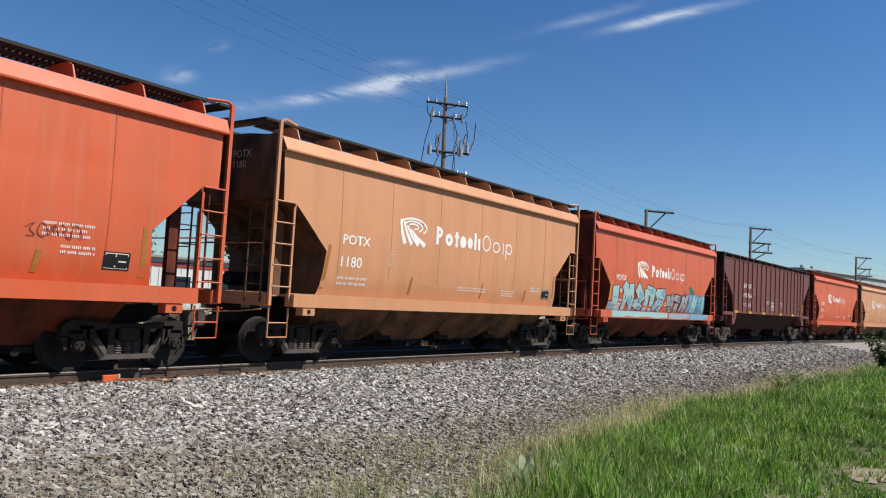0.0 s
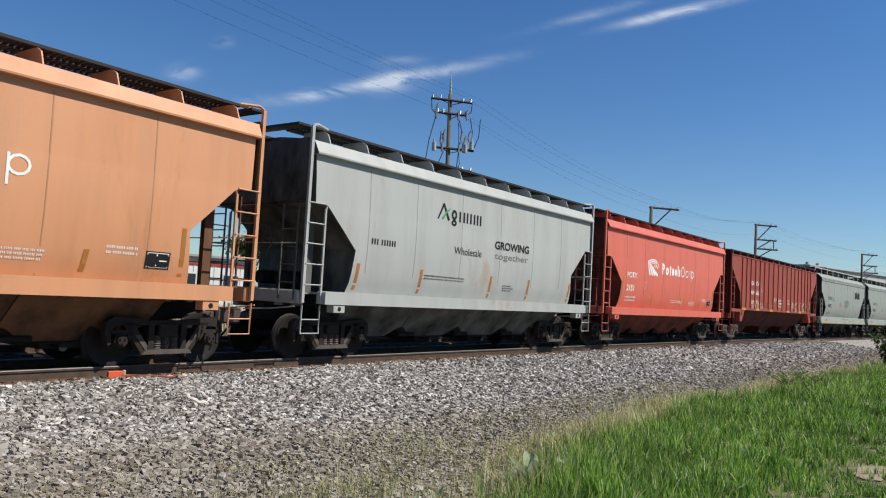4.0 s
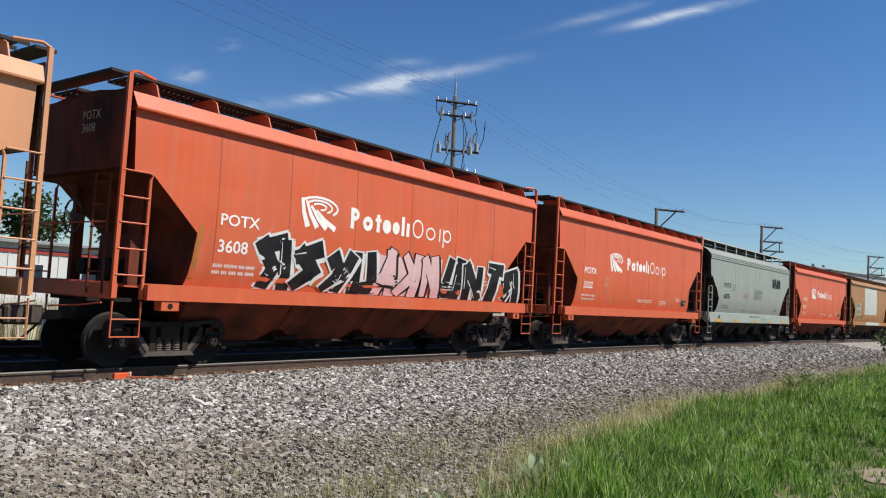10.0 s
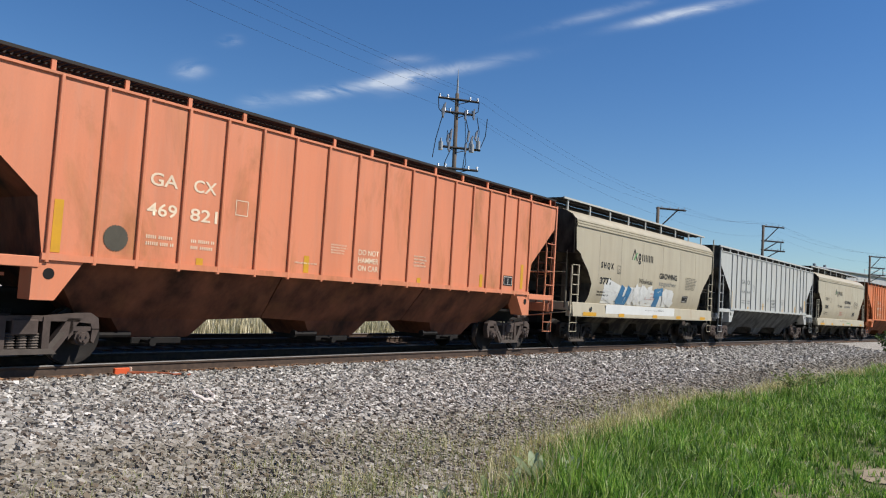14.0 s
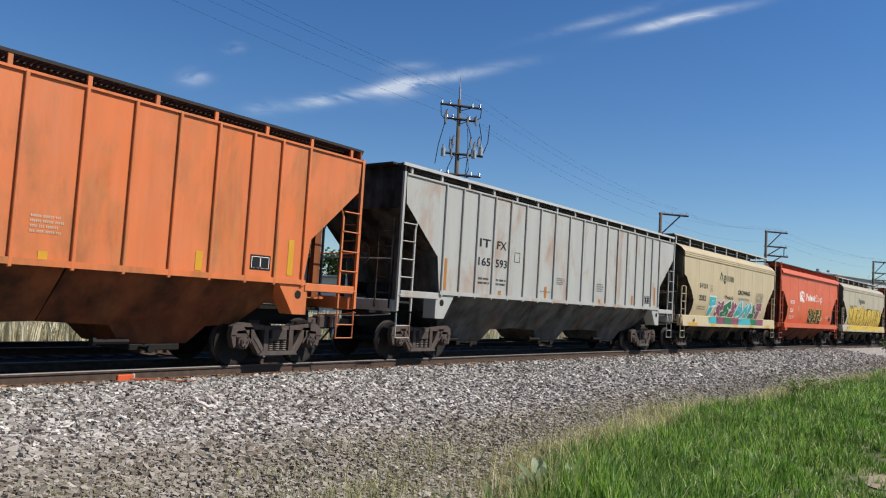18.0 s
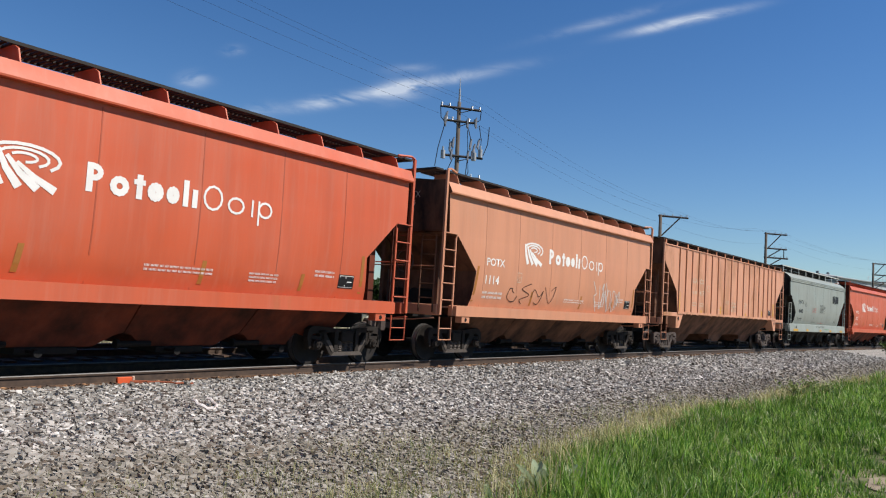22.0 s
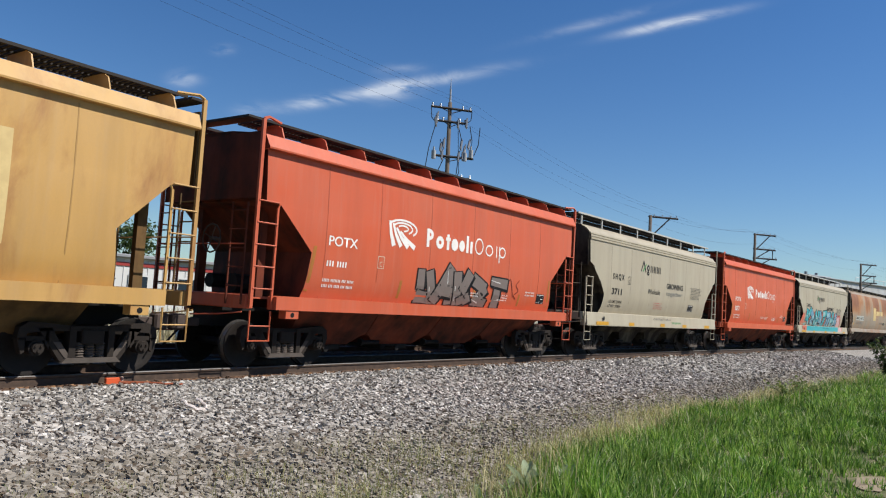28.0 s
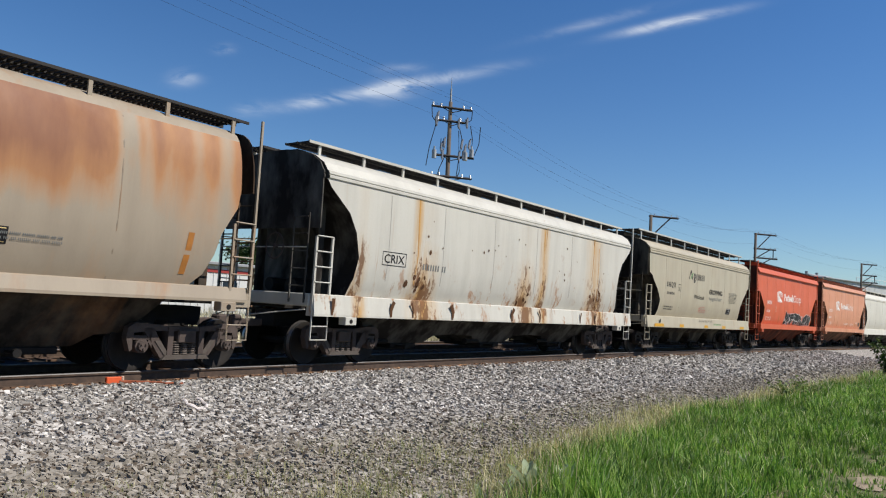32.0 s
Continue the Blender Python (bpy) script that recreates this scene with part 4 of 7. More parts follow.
class Decal(Geo):
    """Paint on a car's side: flat shapes that follow the sheet, each a little above the one before."""

    def __init__(self, kind, lift=0.006):
        self.v, self.f = [], []
        self.kind, self.lift = kind, lift

    def quad(self, a, b, c, d, n=2):
        """Corners (x, z); a to d and b to c are divided n times."""
        lower = KINDS[self.kind]["sill"][1] if self.kind != "ribbed" else -9
        if lower > -9 and min(p[1] for p in (a, b, c, d)) < lower + 0.01 < max(p[1] for p in (a, b, c, d)):
            a, b, c, d = [(x, max(z, lower + 0.012)) for x, z in (a, b, c, d)]
        o = len(self.v)
        for i in range(n + 1):
            f = i / n
            for p, q in ((a, d), (b, c)):
                x, z = p[0] + (q[0] - p[0]) * f, p[1] + (q[1] - p[1]) * f
                self.v.append((x, -face(self.kind, z) - self.lift, z))
        for i in range(n):
            k = o + 2 * i
            self.f.append((k, k + 1, k + 3, k + 2))
        self.lift += 0.00005
        return self

    def rect(self, x0, x1, z0, z1, slant=0.0, n=3):
        return self.quad((x0, z0), (x1, z0), (x1 + slant, z1), (x0 + slant, z1), n)

    def stroke(self, pts, w, w2=None):
        """A brush stroke through the points."""
        n = len(pts) - 1
        for i, (p, q) in enumerate(zip(pts, pts[1:])):
            wa = w + ((w2 or w) - w) * i / n
            wb = w + ((w2 or w) - w) * (i + 1) / n
            dx, dz = q[0] - p[0], q[1] - p[1]
            k = math.hypot(dx, dz) or 1
            ex, ez = dx / k * w * 0.28, dz / k * w * 0.28
            nx, nz = -dz / k / 2, dx / k / 2
            p2, q2 = (p[0] - ex, p[1] - ez), (q[0] + ex, q[1] + ez)
            self.quad((p2[0] - nx * wa, p2[1] - nz * wa), (p2[0] + nx * wa, p2[1] + nz * wa), (q2[0] + nx * wb, q2[1] + nz * wb), (q2[0] - nx * wb, q2[1] - nz * wb), max(1, int(k / 0.22)))
        return self

    def arc(self, cx, cz, rx, rz, a0, a1, w, n=9):
        t = [radians(a0 + (a1 - a0) * i / n) for i in range(n + 1)]
        return self.stroke([(cx + rx * math.cos(a), cz + rz * math.sin(a)) for a in t], w)


LETTERS = {}


def letters(car, kind, name, text, x0, x1, z0, z1, mat, bold=0.0):
    """Text that fills the given box on the car's side."""
    key = (kind, text, x0, x1, z0, z1, mat.name)
    if key not in LETTERS:
        cu = bpy.data.curves.new("letters", "FONT")
        cu.body, cu.size, cu.offset, cu.resolution_u = text, 1.0, bold, 3
        ob = bpy.data.objects.new("letters", cu)
        me = bpy.data.meshes.new_from_object(ob)
        xs_, ys_ = [v.co.x for v in me.vertices], [v.co.y for v in me.vertices]
        for v in me.vertices:
            x = x0 + (x1 - x0) * (v.co.x - min(xs_)) / (max(xs_) - min(xs_))
            z = z0 + (z1 - z0) * (v.co.y - min(ys_)) / (max(ys_) - min(ys_))
            v.co = (x, -face(kind, z) - 0.007, z)
        me.materials.clear()
        me.materials.append(mat)
        bpy.data.objects.remove(ob)
        LETTERS[key] = me
    part(name, LETTERS[key], mat, car)


def end_letters(car, kind, text, mat):
    """Mark and number, one over the other, on the car's leading end wall."""
    x = -KINDS[kind]["end"] - (0.066 if kind in ("lipped", "ribbed") else 0.036)
    cu = bpy.data.curves.new("letters", "FONT")
    cu.body, cu.size, cu.resolution_u = text, 0.22, 2
    ob = bpy.data.objects.new("letters", cu)
    me = bpy.data.meshes.new_from_object(ob)
    for v in me.vertices:
        v.co = (x, -0.1 - v.co.x, (4.18 if kind == "lipped" else 4.1) + v.co.y)
    me.materials.clear()
    me.materials.append(mat)
    bpy.data.objects.remove(ob)
    part("end_lettering", me, mat, car)


def small_print(car, kind, x0, x1, z0, z1, rows, mat, name="stencil_lines", seed=0):
    """Lines of print too small to read: short bars."""
    key = (kind, x0, x1, z0, z1, rows, mat.name)
    if key not in LETTERS:
        rnd = random.Random(seed + rows)
        d = Decal(kind)
        step = (z1 - z0) / rows
        cap = min(step * 0.52, 0.2)
        for r in range(rows):
            x, z = x0, z1 - (r + 1) * step + (step - cap) / 2
            end = x1 - rnd.uniform(0, 0.25) * (x1 - x0) * (rows > 2)
            while x < end - cap * 0.4:
                for _ in range(rnd.randint(3, 7)):
                    if x > end - cap * 0.4:
                        break
                    d.rect(x, x + cap * 0.34, z, z + cap, n=1)
                    x += cap * 0.68
                x += cap * 0.55
        LETTERS[key] = d.mesh(name, mat)
    part(name, LETTERS[key], mat, car)


def shared(key, name, make, mat, car, label=""):
    if key not in LETTERS:
        LETTERS[key] = make().mesh(name, mat)
    part(name, LETTERS[key], mat, car, label)


def box_frame(kind, x0, x1, z0, z1, w=0.02):
    return Decal(kind).rect(x0, x1, z0, z0 + w, n=1).rect(x0, x1, z1 - w, z1, n=1).rect(x0, x0 + w, z0 + w, z1 - w, n=1).rect(x1 - w, x1, z0 + w, z1 - w, n=1)


def swoosh(kind, x0, x1, z0, z1):
    """A fan of three bars under nested arches."""
    w, h = x1 - x0, z1 - z0
    d = Decal(kind)
    P = lambda u, v: (x0 + u * w, z0 + v * h)
    for u0, v0, u1, t0, t1 in ((0.04, 0.86, 0.2, 0.07, 0.13), (0.15, 0.8, 0.45, 0.06, 0.12), (0.28, 0.66, 0.7, 0.06, 0.12), (0.42, 0.55, 0.95, 0.05, 0.12)):
        d.stroke([P(u0, v0), P((u0 + u1) / 2 - 0.03, v0 * 0.5), P(u1, 0.03)], t0 * w, t1 * w)
    for rx, rz, a0, a1, t in ((0.5, 0.3, -40, 165, 0.075), (0.34, 0.2, -50, 160, 0.065), (0.18, 0.1, -80, 150, 0.06)):
        d.arc(x0 + 0.5 * w, z0 + 0.68 * h, rx * w, rz * h, a0, a1, t * h, 10)
    return d


def word_shapes(kind, x0, x1, z0, z1, glyphs, w):
    """A brand word as plain shapes: tall bars, short bars and rings in its rhythm."""
    d = Decal(kind)
    step = (x1 - x0) / sum(g[1] for g in glyphs)
    x, xh = x0, z0 + (z1 - z0) * 0.7
    for g, adv in glyphs:
        a, b = x, x + step * adv * 0.8
        if g == "o":
            d.arc((a + b) / 2, (z0 + xh) / 2, (b - a - w) / 2, (xh - z0 - w) / 2, 0, 360, w, 12)
        elif g == "O":
            d.arc((a + b) / 2, (z0 + z1) / 2, (b - a - w) / 2, (z1 - z0 - w) / 2, 0, 360, w, 12)
        elif g == "B":
            d.rect(a, a + (b - a) * 0.62, z0, z1)
        elif g == "S":
            d.rect(a, a + (b - a) * 1.16, z0, z1)
        elif g == "i":
            d.rect((a + b - w) / 2, (a + b + w) / 2, z0, xh)
        elif g == "l":
            d.rect((a + b - w) / 2, (a + b + w) / 2, z0, z1)
        elif g == "D":
            d.rect(a, a + w, z0, z1)
            d.arc(a + w, z1 - (z1 - z0) * 0.31, (b - a - w) * 0.55, (z1 - z0) * 0.2, -90, 90, (z1 - z0) * 0.2, 8)
        elif g == "q":
            d.arc((a + b) / 2, (z0 + xh) / 2, (b - a) * 0.27, (xh - z0) * 0.27, 0, 360, (b - a) * 0.5, 12)
        elif g == "t":
            d.rect((a + b - w) / 2, (a + b + w) / 2, z0, z0 + (z1 - z0) * 0.88).rect(a, b, xh - w * 0.8, xh, n=1)
        elif g == "p":
            d.rect(a, a + w, z0 - (z1 - z0) * 0.32, xh)
            d.arc((a + b) / 2, (z0 + xh) / 2, (b - a - w) / 2, (xh - z0 - w) / 2, 0, 360, w, 12)
        elif g == "g":
            d.arc((a + b) / 2, (z0 + xh) / 2 + 0.02, (b - a - w) / 2, (xh - z0) * 0.36, 0, 360, w, 12)
            d.arc((a + b) / 2, z0 - (z1 - z0) * 0.14, (b - a - w) / 2, (z1 - z0) * 0.14, 0, 360, w * 0.8, 12)
        elif g == "A":
            d.stroke([(a, z0), ((a + b) / 2, z1), (b, z0)], w * 0.7, w * 1.2)
        x += step * adv
    return d


POT = (("D", 1.05), ("o", 1.1), ("t", 0.7), ("q", 0.95), ("q", 0.8), ("l", 0.5), ("i", 0.5))
CORP = (("O", 1.2), ("o", 1.1), ("i", 0.5), ("p", 1.0))
AGR = (("A", 1.9), ("g", 1.0), ("i", 0.7), ("i", 0.5), ("i", 0.5), ("i", 0.6), ("i", 0.5), ("i", 0.5), ("i", 0.5))
GAT = (("S", 1.0), ("A", 1.05), ("S", 0.8), ("S", 1.0))
FADED = plain("faded_cream_lettering", srgb(225, 205, 180), 0.7, 0.0, 0.4, 3.0, (0.35, 0.2, 0.14), 0)
GREEN = plain("leaf_green_paint", srgb(70, 160, 90), 0.6, 0.0, 0.2, 3.0, (0.1, 0.2, 0.1), 0)
DULL = plain("dull_ochre_tape", srgb(182, 116, 44), 0.6, 0.0, 0.4, 3.0, (0.2, 0.12, 0.06), 0)
SLATE = plain("slate_grey_lettering", srgb(120, 122, 120), 0.6, 0.0, 0.2, 3.0, (0.3, 0.3, 0.28), 0)


def mark_potash(car, kind, number, mat=WHITE, tape=YELLOW):
    shared(("swoosh", kind, mat.name), "logo", lambda: swoosh(kind, -2.76, -1.73, 2.76, 3.4), mat, car)
    shared(("word", kind, mat.name), "wordmark", lambda: word_shapes(kind, -1.32, 0.72, 2.86, 3.31, POT, 0.105), mat, car)
    shared(("word2", kind, mat.name), "wordmark_thin", lambda: word_shapes(kind, 0.78, 2.42, 2.86, 3.31, CORP, 0.042), mat, car)
    letters(car, kind, "reporting_mark", "POTX", -4.63, -3.75, 2.57, 2.78, mat, 0.012)
    if number:
        letters(car, kind, "car_number", number, -4.64, -3.98, 2.08, 2.31, mat, 0.012)
    else:
        small_print(car, kind, -4.64, -3.98, 2.08, 2.31, 1, mat, "car_number")
    small_print(car, kind, -4.7, -3.75, 1.66, 1.9, 2, mat, "weight_stencil", 3)
    small_print(car, kind, -0.2, 1.15, 1.72, 1.86, 2, mat, seed=5)
    small_print(car, kind, 1.95, 2.75, 1.66, 1.86, 3, mat, seed=6)
    small_print(car, kind, 3.6, 4.15, 1.85, 2.02, 2, mat, seed=7)
    shared(("plate", kind, mat.name), "plate_stencil", lambda: box_frame(kind, -3.05, -2.83, 2.2, 2.48, 0.014), FADED, car)
    letters(car, kind, "plate_letter", "C", -2.98, -2.9, 2.24, 2.36, FADED, 0.006)
    shared(("placard", kind), "stencil_panel", lambda: Decal(kind).rect(4.3, 4.76, 1.67, 1.96), BLACK, car)
    shared(("placard2", kind), "stencil_panel_lines", lambda: box_frame(kind, 4.33, 4.73, 1.69, 1.94, 0.012).rect(4.5, 4.52, 1.72, 1.92, n=1).rect(4.56, 4.7, 1.8, 1.82, n=1), WHITE, car)
    for x, z0, z1, sl in ((-5.12, 1.58, 2.52, 0.12), (-2.2, 1.56, 1.98, 0.05), (0.9, 1.56, 1.98, 0.05), (3.25, 1.56, 1.9, 0.04), (5.0, 1.58, 2.4, -0.02)):
        shared(("tape", kind, x, tape.name), "reflector_strip", lambda: Decal(kind).rect(x - 0.045, x + 0.045, z0, z1, sl), tape, car)


def sill_tape(car, kind):
    z0, z1 = KINDS[kind]["sill"][0] + 0.03, KINDS[kind]["sill"][0] + 0.15
    for x0, x1 in ((-5.96, -5.0), (-3.24, -2.78), (-0.2, 0.25), (2.27, 2.75), (5.05, 5.7)):
        shared(("silltape", kind, x0), "reflector_strip", lambda: Decal(kind, 0.03).rect(x0, x1, z0, z1, n=1), YELLOW, car)
    shared(("rope", kind), "rope_eye", lambda: Decal(kind, 0.03).arc(-5.4, 1.33, 0.03, 0.045, 0, 360, 0.07, 10), BLACK, car)
    small_print(car, kind, -4.6, -3.6, 1.14, 1.2, 1, BLACK, seed=9)
    small_print(car, kind, -0.9, 0.9, 1.36, 1.44, 2, BLACK, seed=11)
    small_print(car, kind, 1.1, 2.1, 1.15, 1.36, 1, GREEN, seed=12)


def mark_grey(car, number):
    k = "smooth"
    letters(car, k, "reporting_mark", "P O T X", -4.66, -3.72, 2.74, 2.98, BLACK, 0.034)
    letters(car, k, "car_number", number, -4.67, -3.8, 2.2, 2.44, BLACK, 0.034)
    small_print(car, k, -4.75, -3.8, 1.72, 1.92, 2, BLACK, "weight_stencil", 3)
    shared(("plateC", k), "plate_stencil", lambda: box_frame(k, -3.4, -3.12, 2.62, 2.92, 0.014).stroke([(-3.2, 2.82), (-3.3, 2.8), (-3.3, 2.72), (-3.2, 2.7)], 0.025), BLACK, car)
    small_print(car, k, -1.67, -0.66, 2.28, 2.6, 5, RED, seed=1)
    small_print(car, k, -0.02, 1.43, 2.3, 2.84, 7, BLACK, seed=2)
    small_print(car, k, -1.6, -0.6, 1.66, 1.72, 1, BLACK, seed=4)
    small_print(car, k, -0.1, 1.3, 1.62, 1.68, 1, RED, seed=8)
    small_print(car, k, 3.9, 4.4, 1.72, 1.86, 2, BLACK, seed=9)
    shared(("gat", k), "wordmark", lambda: word_shapes(k, 3.18, 4.75, 3.05, 3.54, GAT, 0.19), BLACK, car)
    sill_tape(car, k)


def mark_growing(car, kind, dx=0.0, dz=0.0, sx=1.0, soft=False):
    f = lambda x: x * sx + dx
    shared(("agr", kind, dx), "wordmark", lambda: word_shapes(kind, f(-2.2), f(-0.22), 3.22 + dz, 3.6 + dz, AGR, 0.07), BLACK, car)
    shared(("agrleaf", kind, dx), "leaf_mark", lambda: Decal(kind, 0.012).stroke([(f(-2.0), 3.24 + dz), (f(-1.85), 3.42 + dz), (f(-1.72), 3.5 + dz)], 0.06, 0.03), GREEN, car)
    letters(car, kind, "wholesale_lettering", "Wholesale", f(-1.45), f(-0.19), 2.38 + dz, 2.57 + dz, BLACK)
    letters(car, kind, "slogan", "GROWING", f(0.45), f(2.31), 2.66 + dz, 2.89 + dz, BLACK, 0.03)
    letters(car, kind, "slogan_second_line", "together", f(0.46), f(2.29), 2.34 + dz, 2.57 + dz, SLATE, 0.004)


def mark_sand(car, number):
    k = "smooth"
    letters(car, k, "reporting_mark", "S H Q X", -4.68, -3.7, 2.72, 2.97, BLACK, 0.034)
    if number:
        letters(car, k, "car_number", number, -4.68, -3.84, 2.2, 2.44, BLACK, 0.034)
    else:
        small_print(car, k, -4.61, -3.79, 2.4, 2.6, 1, BLACK, "car_number")
    if number == "3711":
        letters(car, k, "weight_stencil", "LD LMT 228700", -4.78, -3.72, 1.9, 2.0, BLACK, 0.006)
        letters(car, k, "weight_stencil", "LT WT  57300", -4.8, -3.76, 1.74, 1.84, BLACK, 0.006)
    else:
        small_print(car, k, -4.75, -3.8, 1.78, 1.98, 2, BLACK, "weight_stencil", 3)
    shared(("plateS", k), "plate_stencil", lambda: box_frame(k, -3.38, -3.12, 2.63, 2.92, 0.014), BLACK, car)
    letters(car, k, "plate_letter", "C", -3.3, -3.2, 2.67, 2.8, BLACK, 0.006)
    mark_growing(car, k)
    small_print(car, k, -0.7, 0.27, 1.78, 2.07, 4, RED, seed=1)
    small_print(car, k, 3.29, 4.7, 2.34, 2.88, 8, BLACK, seed=2)
    shared(("placardS", k), "stencil_panel", lambda: Decal(k).rect(3.14, 3.76, 1.8, 2.08), BLACK, car)
    shared(("placardS2", k), "stencil_panel_lines", lambda: box_frame(k, 3.18, 3.72, 1.83, 2.05, 0.012).rect(3.45, 3.47, 1.86, 2.02, n=1).rect(3.5, 3.66, 1.93, 1.95, n=1), WHITE, car)
    sill_tape(car, k)


def mark_ribbed(car, left, right, top=("GA", "CX"), mat=WHITE, tape=YELLOW, hammer=True, flat=False):
    k = "ribbed"
    letters(car, k, "reporting_mark", top[0], -5.36, -4.84, 2.99, 3.21, mat, 0.014)
    letters(car, k, "reporting_mark", top[1], -4.53, -4.06, 2.99, 3.21, mat, 0.014)
    for txt, x0, x1 in ((left, -5.38, -4.82), (right, -4.56, -4.0)):
        if txt:
            letters(car, k, "car_number", txt, x0, x1, 2.49, 2.71, mat, 0.014)
        else:
            small_print(car, k, x0, x1, 2.49, 2.71, 1, mat, "car_number")
    small_print(car, k, -5.35, -4.8, 1.98, 2.2, 2, mat, "weight_stencil", 3)
    small_print(car, k, -4.5, -4.0, 1.98, 2.2, 2, mat, "weight_stencil", 4)
    shared(("plateR", mat.name), "plate_stencil", lambda: box_frame(k, -3.62, -3.34, 2.7, 2.98, 0.014), mat, car)
    if hammer:
        for i, w in enumerate(("DO NOT", "HAMMER", "ON CAR")):
            letters(car, k, "warning_stencil", w, -0.3, 0.36, 2.24 - i * 0.17, 2.36 - i * 0.17, mat, 0.012)
    small_print(car, k, -1.14, -0.6, 2.2, 2.42, 4, mat, seed=5)
    small_print(car, k, 1.62, 2.15, 2.1, 2.4, 4, mat, seed=6)
    small_print(car, k, -2.1, -1.5, 1.92, 1.98, 1, mat, seed=7)
    shared(("placardR",), "stencil_panel", lambda: Decal(k).rect(5.62, 6.1, 1.86, 2.14), BLACK, car)
    shared(("placardR2",), "stencil_panel_lines", lambda: box_frame(k, 5.65, 6.07, 1.89, 2.11, 0.012).rect(5.85, 5.87, 1.92, 2.08, n=1), WHITE, car)
    if flat:
        for x0, x1, z0, z1 in ((-6.9, -6.3, 1.66, 1.77), (-4.53, -4.03, 1.66, 1.77), (-2.06, -1.52, 1.66, 1.77), (1.4, 1.9, 1.66, 1.77), (4.1, 4.6, 1.66, 1.77), (6.55, 6.68, 1.9, 2.4)):
            shared(("tapeF", x0, tape.name), "reflector_strip", lambda: Decal(k, 0.052).rect(x0, x1, z0 - 0.02, z1 - 0.01, n=1), tape, car)
        return
    for x, z0, z1 in ((-6.8, 1.76, 2.55), (-4.3, 1.72, 1.86), (-1.8, 1.76, 2.1), (1.84, 1.72, 1.86), (4.5, 1.76, 2.1), (6.6, 1.8, 2.5)):
        shared(("tapeR", x, tape.name), "reflector_strip", lambda: Decal(k).rect(x - 0.07, x + 0.07, z0, z1), tape, car)


ICE, TEAL, BLUE, SILVER, INK = ink("ice_blue_spray", 168, 205, 205), ink("turquoise_spray", 60, 178, 186), ink("blue_spray", 52, 120, 165), ink("silver_spray", 168, 172, 178), ink("black_spray", 22, 22, 26)
LEMON, PINK, MINT, WINE, SNOW, ASH, FLAME = ink("yellow_spray", 224, 186, 58), ink("pink_spray", 232, 190, 190), ink("green_spray", 44, 120, 84), ink("wine_spray", 140, 70, 92), ink("white_spray", 228, 228, 224), ink("grey_spray", 128, 116, 110), ink("coral_spray", 226, 122, 96)
CLAY = ink("dark_coral_spray", 206, 78, 62)
SKY = ink("sky_blue_spray", 118, 170, 196)
MUD = ink("dark_red_marker", 110, 38, 30)

# courses of brush strokes in a unit square
SHAPES = (((0, 0.15), (0.2, 0.85), (0.42, 0.3), (0.65, 0.95), (1, 0.3)), tuple((0.5 + 0.42 * math.cos(q), 0.5 + 0.45 * math.sin(q)) for q in np.linspace(0.5, 6.9, 10)),
          ((0.1, 1), (0.62, 0.62), (0.3, 0.5), (0.95, 0.02)), ((0, 0), (0.08, 0.6), (0.4, 1), (0.8, 0.8), (1, 0.1)),
          tuple((0.5 + (0.08 + 0.055 * i) * math.cos(i * 0.75), 0.5 + (0.08 + 0.055 * i) * math.sin(i * 0.75)) for i in range(9)),
          ((0.05, 0.9), (0.5, 0.1), (1, 0.95), (0.7, 0.75)), ((0, 0.35), (0.3, 0.75), (0.6, 0.4), (1, 0.7), (0.6, 0.05), (0.2, 0.1)),
          ((0.9, 1), (0.3, 0.72), (0.75, 0.45), (0.1, 0.2), (0.4, 0)), ((0, 0.6), (0.9, 0.95), (0.45, 0.5), (1, 0.1), (0.15, 0.05)))


def flowing(pts, n=4):
    """The same course with its corners rounded."""
    p = [pts[0]] + list(pts) + [pts[-1]]
    out = []
    for a, b, c, d in zip(p, p[1:], p[2:], p[3:]):
        for i in range(n):
            t = i / n
            out.append(tuple(0.5 * (2 * b[k] + (c[k] - a[k]) * t + (2 * a[k] - 5 * b[k] + 4 * c[k] - d[k]) * t * t + (3 * b[k] - a[k] - 3 * c[k] + d[k]) * t ** 3) for k in (0, 1)))
    return out + [pts[-1]]


# slanting bars that make up one shape, in a unit square; the last number tells how far each flares
BARS = ((((0.0, 0.0), (0.12, 1.0), 1.1), ((0.1, 1.0), (0.75, 0.05), 0.9), ((0.72, 0.0), (0.95, 1.0), 0.8)),
        (((0.0, 0.9), (1.0, 1.0), 0.8), ((0.55, 0.95), (0.4, 0.0), 1.3)),
        (((0.95, 1.0), (0.12, 0.78), 0.8), ((0.12, 0.82), (0.85, 0.36), 0.9), ((0.88, 0.42), (0.02, 0.02), 1.1)),
        (((0.1, 0.0), (0.2, 1.0), 1.0), ((0.2, 0.45), (0.95, 1.0), 0.7), ((0.3, 0.52), (1.0, 0.0), 1.2)),
        (((0.0, 0.0), (0.45, 1.0), 0.8), ((0.45, 1.0), (0.95, 0.0), 1.2), ((0.2, 0.36), (0.75, 0.36), 0.8)),
        (((0.12, 1.0), (0.08, 0.05), 1.1), ((0.05, 0.05), (0.9, 0.12), 0.9), ((0.9, 0.1), (0.85, 1.0), 0.8)),
        (((0.15, 0.0), (0.1, 0.95), 0.9), ((0.1, 0.92), (0.9, 0.85), 0.9), ((0.9, 0.86), (0.65, 0.5), 0.9), ((0.5, 0.5), (1.0, 0.0), 1.1)))


